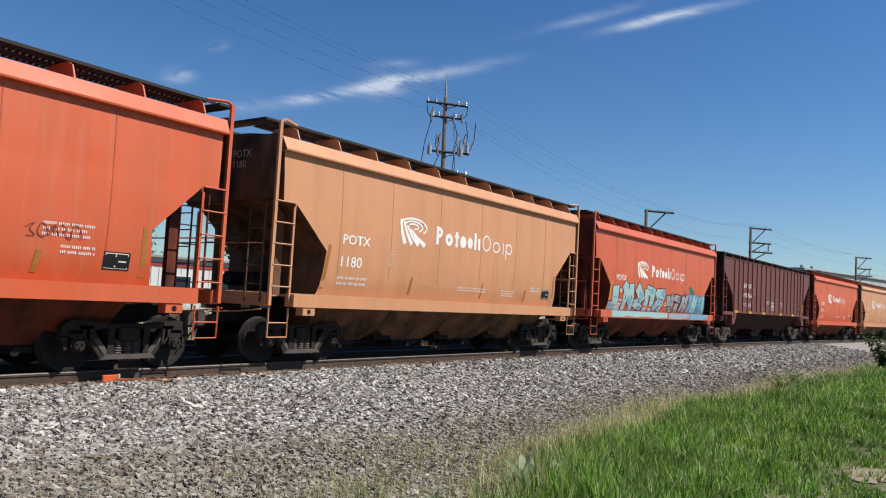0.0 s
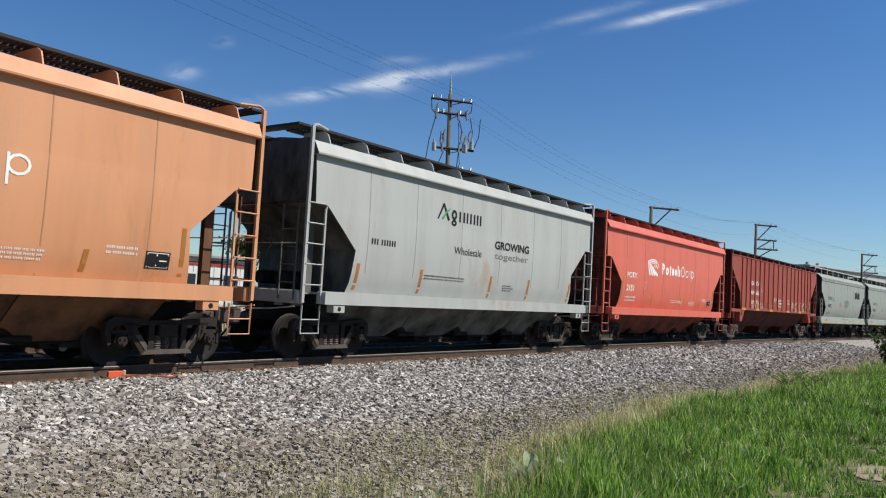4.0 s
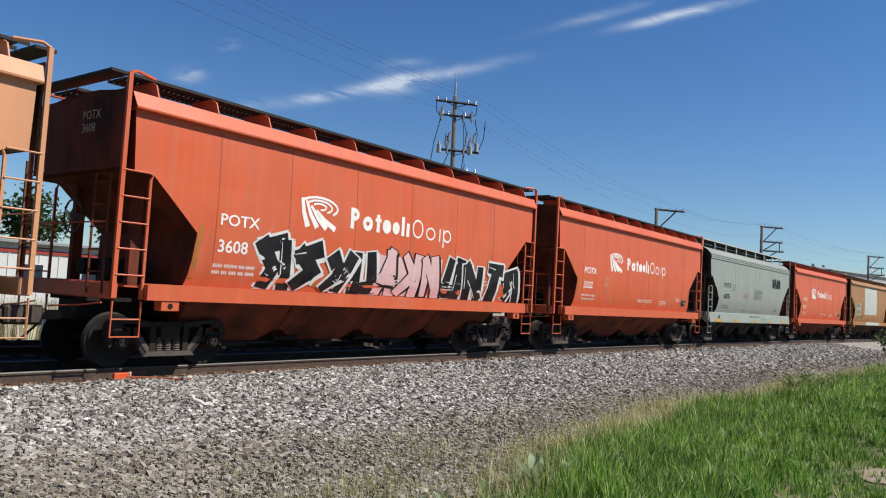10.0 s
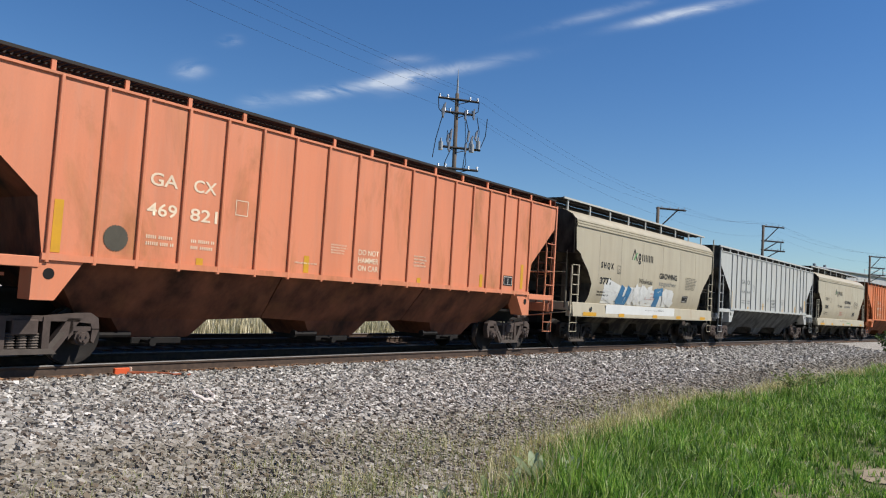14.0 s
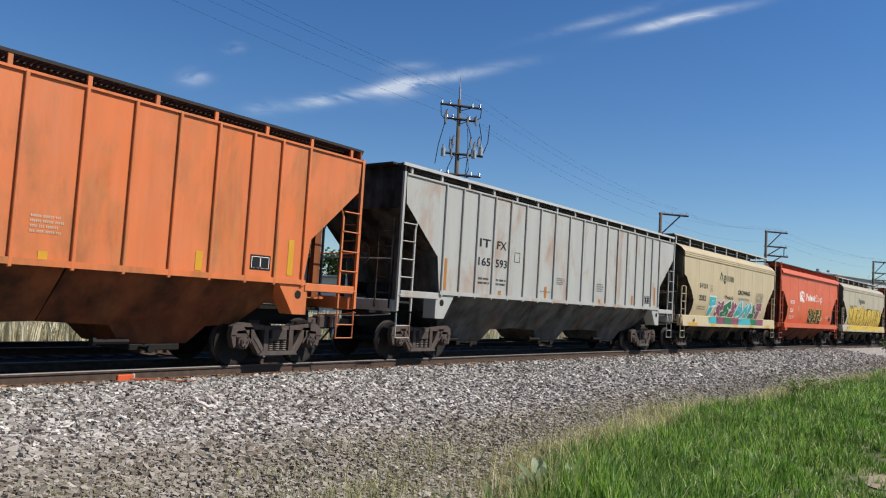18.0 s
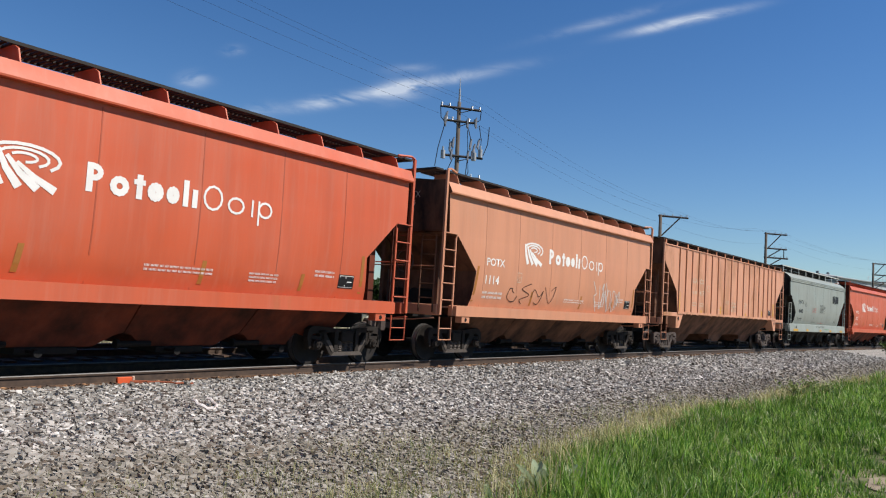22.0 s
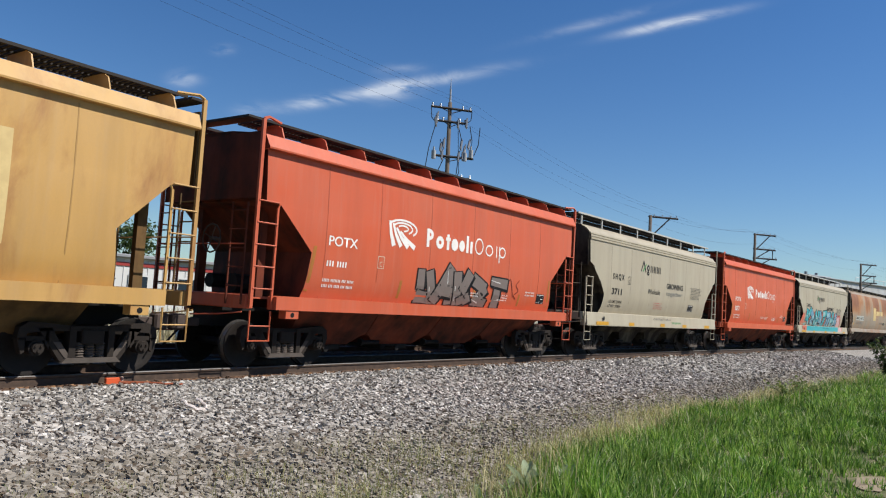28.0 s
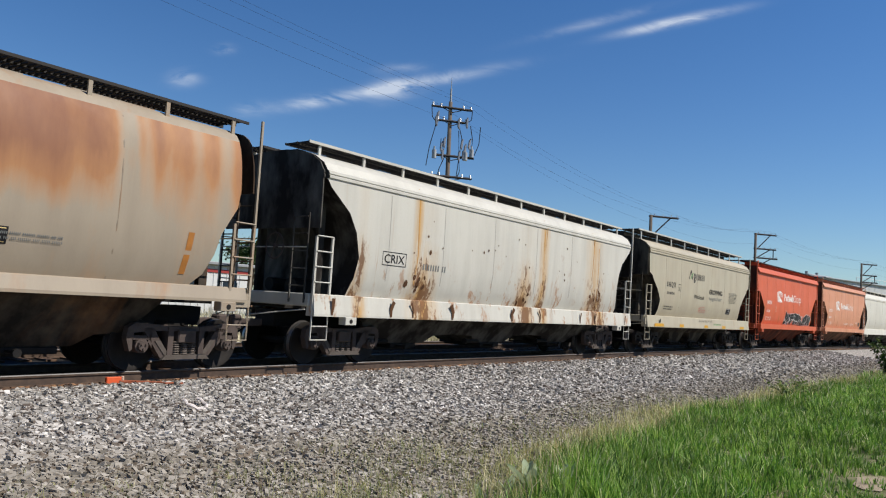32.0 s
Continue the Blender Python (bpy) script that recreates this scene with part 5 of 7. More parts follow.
def sprayed(car, kind, x0, x1, z0, z1, cells, weight, fills, outline, seed, glow=None, sill=False, halo=0.07, label="sprayed wild-style shapes", shade=None):
    """A sprayed picture: fat slanting bars that interlock, each shape with its outline, shading and a few bright strokes."""
    rnd = random.Random(seed)
    w = (x1 - x0) / cells
    lo, hi = KINDS[kind]["sill"][:2]
    base = max(z0, hi + 0.02)
    tall = z1 - base
    weight = max(weight, 0.4 * w)
    if glow:
        g = Decal(kind, 0.004)
        crest = [(x0 - 0.1 + (x1 - x0 + 0.2) * i / (cells * 3), z1 - tall * rnd.uniform(-0.02, 0.3)) for i in range(cells * 3 + 1)]
        for (xa, za), (xb, zb) in zip(crest, crest[1:]):
            g.quad((xa, base), (xb, base), (xb, zb), (xa, za), 4)
            g.lift -= 0.00005
        part("sprayed_cloud", g, glow, car, label)
    feet = []
    order = []
    while len(order) < cells:
        bag = list(BARS)
        rnd.shuffle(bag)
        order += bag
    for i in range(cells):
        mat = fills[i % len(fills)]
        cx, lean = x0 + (i + 0.5) * w, rnd.choice((-0.14, 0.1, 0.2, 0.3)) * w
        top = z1 - rnd.uniform(-0.05, 0.16) * tall
        wide = w * rnd.uniform(0.68, 0.82)
        P = lambda u, v: (cx + (u - 0.5) * wide + lean * (v - 0.5), base + weight * 0.1 + (top - base - weight * 0.45) * v)
        flip, over = rnd.random() < 0.6, rnd.random() < 0.5
        turned = lambda p: P((1 - p[0] if flip else p[0]) + rnd.uniform(-0.12, 0.12), min(1.0, max(0.0, (1 - p[1] if over else p[1]) + rnd.uniform(-0.08, 0.08))))
        bars = [(turned(a), turned(b), weight * rnd.uniform(0.85, 1.1), f) for a, b, f in order[i]]
        lift = 0.008 + (i % 3) * 0.0075
        if outline:
            o = Decal(kind, lift)
            for a, b, q, f in bars:
                o.stroke([(a[0] + 0.05, a[1] - 0.04), (b[0] + 0.05, b[1] - 0.04)], q + halo, q * f + halo)
                o.stroke([a, b], q + halo * 1.1, q * f + halo * 1.1)
            part("sprayed_outline", o, outline, car)
        s = Decal(kind, lift + 0.0025)
        for a, b, q, f in bars:
            s.stroke([a, b], q, q * f)
        piece = part("sprayed_shape", s, mat, car, "" if i else label)
        d = Decal(kind, lift + 0.004)
        for a, b, q, f in bars:
            low, high = (a, b) if a[1] < b[1] else (b, a)
            k = rnd.uniform(0.3, 0.5)
            d.stroke([low, (low[0] + (high[0] - low[0]) * k, low[1] + (high[1] - low[1]) * k)], q * 0.8 * (f if low is b else 1), q * 0.45)
        part("sprayed_shade", d, shade or mat, piece)
        b_ = Decal(kind, lift + 0.0058)
        a, b, q, f = bars[0]
        k = rnd.uniform(0.3, 0.6)
        b_.stroke([(a[0] + (b[0] - a[0]) * k - q * 0.3, a[1] + (b[1] - a[1]) * k), (b[0] - q * 0.3, b[1] + q * 0.1)], 0.028, 0.012)
        part("sprayed_gleam", b_, SNOW, piece)
        feet.append((cx - 0.5 * w, cx + 0.5 * w, mat, [(a[0] if a[1] < b[1] else b[0], q) for a, b, q, f in bars if min(a[1], b[1]) < base + 0.25 * tall]))
    if sill:
        many = len(set(fills)) > 2
        sills = {m.name: Decal(kind, 0.0095) for m in fills + ((shade,) if shade else ())}
        for xa, xb, mat, legs in feet:
            skew = rnd.uniform(-0.22, 0.22) if many else 0.0
            ink_ = mat if many else fills[0]
            sills[ink_.name].quad((xa - 0.06, lo + 0.004 + rnd.uniform(0.0, 0.3) * (hi - lo)), (xb + 0.06, lo + 0.004 + rnd.uniform(0.0, 0.3) * (hi - lo)), (xb + 0.06 + skew, hi - 0.012), (xa - 0.06 + skew, hi - 0.012), 1)
        c = Decal(kind, 0.0125)
        for xa, xb, mat, legs in feet:
            for x, q in legs:
                c.stroke([(x + q * rnd.uniform(-0.2, 0.2), lo + rnd.uniform(0.02, 0.1)), (x, hi - 0.02)], q * 0.5, q * 0.8)
        for m in dict.fromkeys(fills + ((shade,) if shade else ())):
            if sills[m.name].v:
                part("sprayed_sill", sills[m.name], m, car)
        if c.v and shade:
            part("sprayed_sill_strokes", c, shade, car)


def cloud(car, kind, x0, x1, z1, n, fill, rim, seed, lift=0.003):
    """A sprayed bank of colour behind a picture, with a scalloped rim."""
    rnd = random.Random(seed)
    base = KINDS[kind]["sill"][1] + 0.02
    g, o = Decal(kind, lift), Decal(kind, lift + 0.0025)
    crest = [(x0 + (x1 - x0) * i / n, z1 - (z1 - base) * rnd.uniform(0.0, 0.35)) for i in range(n + 1)]
    crest[0], crest[-1] = (x0, base + 0.2), (x1, base + 0.25)
    for (xa, za), (xb, zb) in zip(crest, crest[1:]):
        g.quad((xa, base), (xb, base), (xb, zb), (xa, za), 4)
        g.lift -= 0.00005
        xm = (xa + xb) / 2
        o.stroke([(xa, za), (xm, (za + zb) / 2 + 0.05), (xb, zb)], 0.06)
    part("sprayed_cloud", g, fill, car, "soft sprayed cloud of colour")
    part("sprayed_rim", o, rim, car)
    lo, hi = KINDS[kind]["sill"][:2]
    part("sprayed_sill", Decal(kind, lift + 0.001).rect(x0, x1, lo + 0.004, hi - 0.012, 0, 1), fill, car)


def scribble(car, kind, x0, x1, z0, z1, mat, width, n, seed, label="thin sprayed scribble"):
    rnd = random.Random(seed)
    d = Decal(kind, 0.008)
    x, w = x0, (x1 - x0) / n
    for i in range(n):
        shape = rnd.choice(SHAPES)
        d.stroke(flowing([(x + (0.05 + 0.9 * u) * w + rnd.uniform(-0.1, 0.1) * w, z0 + (z1 - z0) * v) for u, v in shape]), width)
        x += w
    part("graffiti_tag", d, mat, car, label)


POTASH = {1: "1180", 2: "", 4: "2574", 5: None, 7: "2151", 12: "1328", 13: "3608", 14: "3322", 16: "3921", 25: "3236", 27: "3769", 28: "1114", 31: "3727", 33: "1580", 35: None, 37: "3073", 42: None, 43: None, 0: None, 45: None}
for i, num in POTASH.items():
    mark_potash(train[i], CARS[i][0], num, WHITE, YELLOW if i == 2 else DULL)
    if num:
        end_letters(train[i], "lipped", "POTX\n" + num, FADED)
for i, num in {9: "4373", 10: "4372", 15: "4375", 30: "4442", 46: None}.items():
    mark_grey(train[i], num or "4371")
for i, num in {19: "3771", 21: "3580", 24: "3352", 26: "390", 36: "3711", 38: "3625", 41: None}.items():
    mark_sand(train[i], num)
CREAMY = plain("sun_bleached_cream_lettering", srgb(248, 226, 196), 0.7, 0.0, 0.3, 3.0, (0.4, 0.25, 0.18), 0)
mark_ribbed(train[3], "170", "126", flat=True)
mark_ribbed(train[8], "469", "666", flat=True)
mark_ribbed(train[11], "470", "366", mat=CREAMY)
mark_ribbed(train[18], "469", "821", mat=CREAMY)
mark_ribbed(train[20], None, None, mat=SLATE)
mark_ribbed(train[22], "469", "790", mat=FADED)
mark_ribbed(train[23], "165", "593", ("IT", "FX"), BLACK, DULL, False)
mark_ribbed(train[29], None, "417", mat=FADED)

for car in (train[20], train[23]):
    edge_bar = part("board_edge", Geo().box(-8.55, 8.55, -1.55, -1.52, 4.6, 4.672), PAINT, car)
    edge_bar.color = (*(q * DIM for q in srgb(206, 208, 206)), 0.1)
# the pale grey and the khaki car with the same slogan
mark_growing(train[6], "lipped", 0.0, 0.2)
small_print(train[6], "lipped", -2.6, -0.9, 1.86, 2.0, 2, BLACK, seed=2)
small_print(train[6], "lipped", 1.0, 1.6, 1.7, 1.9, 3, BLACK, seed=3)
small_print(train[6], "lipped", -4.6, -3.7, 2.5, 2.75, 1, BLACK, "reporting_mark", 3)
for x in (-5.0, -2.75, 0.35, 2.4, 5.0):
    part("reflector_strip", Decal("lipped").rect(x - 0.05, x + 0.05, 1.52, 2.1, 0.05), DULL, train[6])
k = "posted"
letters(train[32], k, "reporting_mark", "CBFX", -4.54, -3.68, 2.88, 3.08, BLACK, 0.006)
letters(train[32], k, "car_number", "345093", -4.56, -3.49, 2.42, 2.63, BLACK, 0.006)
small_print(train[32], k, -4.67, -3.79, 1.75, 1.96, 2, BLACK, "weight_stencil", 3)
part("wordmark", word_shapes(k, -2.04, 0.0, 3.48, 3.86, AGR, 0.07), BLACK, train[32])
part("leaf_mark", Decal(k, 0.012).stroke([(-1.85, 3.5), (-1.7, 3.68), (-1.57, 3.76)], 0.06, 0.03), GREEN, train[32])
letters(train[32], k, "wholesale_lettering", "Wholesale", -1.24, -0.02, 2.68, 2.87, BLACK)
letters(train[32], k, "slogan", "GROWING", 1.33, 3.54, 3.05, 3.3, BLACK, 0.03)
letters(train[32], k, "slogan_second_line", "together", 1.37, 3.58, 2.68, 2.91, SLATE, 0.004)
small_print(train[32], k, 1.2, 2.5, 1.75, 2.1, 5, BLACK, seed=5)
part("plate_stencil", box_frame(k, -2.73, -2.46, 2.66, 2.93, 0.014), BLACK, train[32])
part("stencil_panel", Decal(k).rect(4.2, 4.75, 1.78, 2.05), BLACK, train[32])
part("stencil_panel_lines", box_frame(k, 4.23, 4.72, 1.8, 2.03, 0.014).rect(4.47, 4.49, 1.83, 2.0, n=1), WHITE, train[32])
for x in (-2.97, -0.15, 2.63, 5.0):
    part("reflector_strip", Decal(k).rect(x - 0.045, x + 0.045, 1.76, 2.24, 0.04), DULL, train[32])

# the ochre car: pale repaint patches round its marks
k = "lipped"
PATCH = plain("pale_grey_patch_paint", srgb(200, 204, 196), 0.6, 0.0, 0.25, 1.5, (0.4, 0.3, 0.18), 0)
WASH = plain("greenish_grey_patch", srgb(160, 168, 150), 0.6, 0.0, 0.35, 1.5, (0.35, 0.25, 0.12), 0)
part("repaint_patch", Decal(k, 0.004).rect(-2.09, 2.0, 2.02, 4.12, n=6), PATCH, train[17], "large pale grey repainted panel")
part("repaint_patch", Decal(k, 0.003).rect(-4.75, -3.25, 1.75, 2.85, n=4), WASH, train[17], "worn greenish-grey repainted patch")
part("sill_patch", Decal(k, 0.004).rect(-2.1, 2.5, 1.2, 1.43, n=1), PATCH, train[17], "pale grey repainted strip on the side sill")
letters(train[17], k, "reporting_mark", "NAHX", -4.49, -3.6, 2.56, 2.77, BLACK, 0.006)
letters(train[17], k, "car_number", "200739", -4.52, -3.44, 2.08, 2.3, BLACK, 0.006)
small_print(train[17], k, -4.6, -2.4, 1.68, 1.92, 2, BLACK, "weight_stencil", 3)
part("plate_stencil", box_frame(k, -2.95, -2.66, 2.29, 2.54, 0.014), BLACK, train[17])
part("stencil_panel", Decal(k).rect(4.1, 4.6, 1.78, 2.05), SLATE, train[17])
for x, z0, z1 in ((-5.13, 1.5, 2.45), (-2.18, 1.5, 2.0), (2.1, 1.5, 2.0), (4.9, 1.55, 2.48)):
    part("reflector_strip", Decal(k).rect(x - 0.05, x + 0.05, z0, z1, 0.1 if x < 0 else 0.08), YELLOW, train[17])
for x in (-1.15, -0.25):
    part("paint_run", Decal(k, 0.012).stroke([(x, 3.5), (x, 3.22)], 0.05, 0.02), BLACK, train[17])

# the ochre-yellow car with a brown patch and bleached panels
CREAM, UMBER = plain("bleached_cream_paint", srgb(226, 200, 140), 0.7, 0.0, 0.4, 1.2, (0.45, 0.26, 0.1), 0), plain("brown_patch_paint", srgb(150, 96, 52), 0.7, 0.0, 0.4, 2.0, (0.15, 0.08, 0.04), 0)
part("bleached_panel", Decal(k, 0.004).rect(-1.2, 0.9, 1.9, 3.9, n=6), CREAM, train[34], "bleached cream panel")
part("bleached_panel", Decal(k, 0.004).rect(1.6, 3.4, 1.8, 3.6, n=6), CREAM, train[34], "bleached cream panel")
part("brown_patch", Decal(k, 0.006).rect(-3.6, -2.4, 2.2, 2.9, n=3), UMBER, train[34], "brown repainted patch")

# the round-bodied rusty car
k = "round"
part("number_patch", Decal(k, 0.004).rect(-6.25, -3.85, 2.2, 2.56, n=3), PATCH, train[39], "white patch behind the number")
letters(train[39], k, "car_number", "MWCX 463523", -6.15, -3.93, 2.27, 2.5, BLACK, 0.006)
small_print(train[39], k, -6.2, -4.0, 1.88, 2.1, 2, SLATE, "weight_stencil", 3)
part("plate_stencil", box_frame(k, -3.3, -3.05, 2.12, 2.4, 0.014), SLATE, train[39])
part("faded_logo_block", Decal(k, 0.004).rect(-0.55, 0.35, 2.3, 3.35, n=6), CREAM, train[39], "faded cream block where a logo was")
for x0, x1 in ((0.5, 1.5), (1.6, 2.0), (2.1, 2.9)):
    part("faded_logo_block", Decal(k, 0.004).rect(x0, x1, 2.75, 3.1, n=3), CREAM, train[39], "faded cream block where a logo was")
part("reflector_strip", Decal(k).rect(-6.95, -6.83, 1.7, 2.5, 0.08), YELLOW, train[39])
part("reflector_strip", Decal(k).rect(6.7, 6.82, 1.72, 2.45, 0.06), DULL, train[39])
small_print(train[39], k, 1.8, 4.6, 2.0, 2.15, 2, SLATE, seed=4)
part("stencil_panel", Decal(k).rect(3.2, 3.8, 1.95, 2.2), BLACK, train[39])
part("stencil_panel_lines", box_frame(k, 3.23, 3.77, 1.97, 2.18, 0.014).rect(3.48, 3.5, 2.0, 2.15, n=1), CREAM, train[39])
# the white car with rust burns
k = "long"
part("number_patch", box_frame(k, -6.05, -5.2, 2.28, 2.6, 0.016), BLACK, train[40])
letters(train[40], k, "reporting_mark", "CRIX", -5.98, -5.27, 2.34, 2.54, BLACK, 0.006)
small_print(train[40], k, -4.55, -3.6, 2.2, 2.48, 1, SLATE, "car_number", 2)
BURN = plain("rust_burn", srgb(96, 66, 44), 0.9, 0.0, 0.5, 3.0, (0.05, 0.03, 0.02), 0.2)
RUN = plain("rust_run", srgb(196, 146, 74), 0.9, 0.0, 0.5, 2.0, (0.48, 0.25, 0.1), 0)
rnd = random.Random(7)
for x, zt, zb, w in ((-4.78, 4.2, 1.9, 0.045), (1.4, 4.2, 3.2, 0.05), (1.52, 4.0, 3.4, 0.03), (4.8, 4.2, 2.2, 0.05), (5.2, 3.7, 1.9, 0.04)):
    bend = [x + rnd.uniform(-0.04, 0.04) for _ in range(4)]
    part("rust_run", Decal(k, 0.004).stroke([(bend[0], zt), (bend[1], zt * 0.65 + zb * 0.35), (bend[2], zt * 0.3 + zb * 0.7), (bend[3], zb)], w, w * 0.4), RUN, train[40], "long ochre rust run")
for n in range(44):
    x = rnd.choice((-4.8, -4.5, -4.3, 0.3, 0.5, 4.8, 5.2, 5.5)) + rnd.gauss(0, 0.16) if n < 24 else rnd.uniform(-6.2, 6.2)
    z, r = (1.6 + abs(rnd.gauss(0, 0.55)), rnd.uniform(0.025, 0.07)) if n < 24 else (rnd.uniform(1.9, 3.5), rnd.uniform(0.012, 0.03))
    blob, lean = Decal(k, 0.008), rnd.uniform(-0.4, 0.4)
    for low, high in ((-1.0, -0.4), (-0.4, 0.4), (0.4, 1.0)):
        wide = [r * (1.0 if abs(v) < 0.5 else 0.4) for v in (low, high)]
        blob.quad((x + lean * r * low - wide[0], z + r * low * 1.3), (x + lean * r * low + wide[0], z + r * low * 1.3), (x + lean * r * high + wide[1], z + r * high * 1.3), (x + lean * r * high - wide[1], z + r * high * 1.3), 1)
    part("rust_burn", blob, BURN, train[40], "dark rust burn in the paint")
for x in (-7.6, -5.7, -4.9, -3.3, -0.4, 1.2, 3.9, 5.0, 7.5):
    q = rnd.uniform(0.03, 0.09)
    part("sill_burn", Decal(k, 0.03).stroke([(x, 1.12), (x + rnd.uniform(-0.05, 0.05), 1.28), (x + rnd.uniform(-0.08, 0.08), 1.44)], q, q * 1.8), BURN, train[40])

# sprayed pictures
sprayed(train[2], "lipped", -5.1, 0.15, 1.2, 2.5, 5, 0.36, (ICE, ICE), MUD, 11, None, True, 0.08, "ice-blue sprayed shapes edged dark red", SKY)
sprayed(train[2], "lipped", 0.45, 2.75, 1.2, 2.35, 3, 0.3, (SILVER,), INK, 12, None, True, 0.09, "silver sprayed shapes edged black", ASH)
part("sprayed_cloud", Decal("lipped", 0.004).stroke([(2.9, 2.1), (3.15, 2.4), (3.5, 2.25)], 0.5), MINT, train[2])
sprayed(train[2], "lipped", 2.95, 5.2, 1.2, 2.4, 4, 0.26, (SKY, ICE), BLUE, 13, None, True, 0.08, "sky-blue sprayed shapes edged blue", TEAL)
sprayed(train[12], "lipped", -3.58, -1.07, 1.55, 2.45, 4, 0.3, (SNOW, SILVER), INK, 14, None, False, 0.09, "white sprayed bubble shapes with a black outline")
sprayed(train[13], "lipped", -3.7, -0.35, 1.2, 2.5, 4, 0.34, (INK,), SNOW, 15, None, False, 0.1, "black sprayed block shapes with a white outline")
sprayed(train[13], "lipped", -0.3, 1.95, 1.2, 2.5, 3, 0.24, (PINK,), INK, 16, PINK, False)
sprayed(train[13], "lipped", 2.1, 5.8, 1.2, 2.5, 4, 0.32, (INK,), SNOW, 17, None, False, 0.1, "black sprayed block shapes with a white outline")
sprayed(train[19], "smooth", -4.2, 2.0, 1.1, 2.3, 6, 0.2, (SNOW, BLUE, SNOW), None, 18, SNOW, True)
sprayed(train[24], "smooth", -3.5, 4.4, 1.1, 2.35, 8, 0.36, (TEAL, WINE, MINT, WINE, TEAL, TEAL, MINT, WINE), SNOW, 19, None, True, 0.1, "many-coloured sprayed block shapes with a white outline")
sprayed(train[25], "lipped", -0.66, 2.3, 1.3, 2.45, 4, 0.24, (INK,), LEMON, 20, INK, False, 0.08, "black sprayed block with yellow lines")
sprayed(train[26], "smooth", -4.8, 5.3, 1.1, 2.95, 9, 0.34, (LEMON,), INK, 21, LEMON, True, 0.08, "large yellow sprayed shapes")
scribble(train[28], "lipped", 1.7, 3.0, 1.5, 2.5, SNOW, 0.032, 3, 22)
scribble(train[28], "lipped", 2.4, 3.9, 1.5, 2.3, SNOW, 0.026, 4, 43)
scribble(train[28], "lipped", -3.6, -0.8, 1.6, 2.2, INK, 0.02, 4, 23)
sprayed(train[33], "lipped", -4.0, 3.1, 1.25, 2.6, 6, 0.36, (SILVER, ICE), INK, 24, ICE, False, 0.1, "silver sprayed shapes with a black outline")
sprayed(train[35], "lipped", -1.6, 2.4, 1.2, 2.45, 5, 0.3, (ASH,), INK, 25, None, False, 0.08, "grey sprayed shapes with a black outline")
scribble(train[35], "lipped", 2.5, 3.3, 1.75, 2.3, MUD, 0.025, 2, 26)
cloud(train[38], "smooth", -5.7, 4.75, 2.55, 30, FLAME, CLAY, 27)
cloud(train[38], "smooth", 2.9, 4.6, 2.5, 6, PINK, CLAY, 41, 0.0065)
sprayed(train[38], "smooth", -4.7, 3.5, 1.1, 2.7, 8, 0.33, (TEAL, SKY), INK, 28, None, True, 0.1, "turquoise sprayed shapes with a black outline", ICE)
sprayed(train[42], "lipped", -1.0, 4.9, 1.5, 2.2, 6, 0.2, (INK,), SNOW, 29, None, False, 0.05, "black sprayed shapes")
scribble(train[8], "ribbed", -5.3, -3.1, 1.75, 2.2, FADED, 0.04, 6, 30)
scribble(train[8], "ribbed", 2.45, 5.5, 1.72, 2.3, FADED, 0.05, 5, 31)
scribble(train[8], "ribbed", -2.9, -2.3, 1.85, 2.1, MUD, 0.025, 2, 32)
FAINT = ink("faint_brown_marker", 158, 62, 42)
scribble(train[0], "lipped", 3.05, 3.9, 2.08, 2.3, FAINT, 0.016, 5, 34)
small_print(train[0], "lipped", 3.3, 4.2, 2.1, 2.35, 3, WHITE, seed=8)

part("dark_patch", Decal("ribbed", 0.008).arc(-5.87, 2.06, 0.1, 0.1, 0, 360, 0.2, 14), plain("dark_grey_patch", srgb(92, 88, 78), 0.7, 0.0, 0.3, 4.0), train[18], "dark round patch of paint")

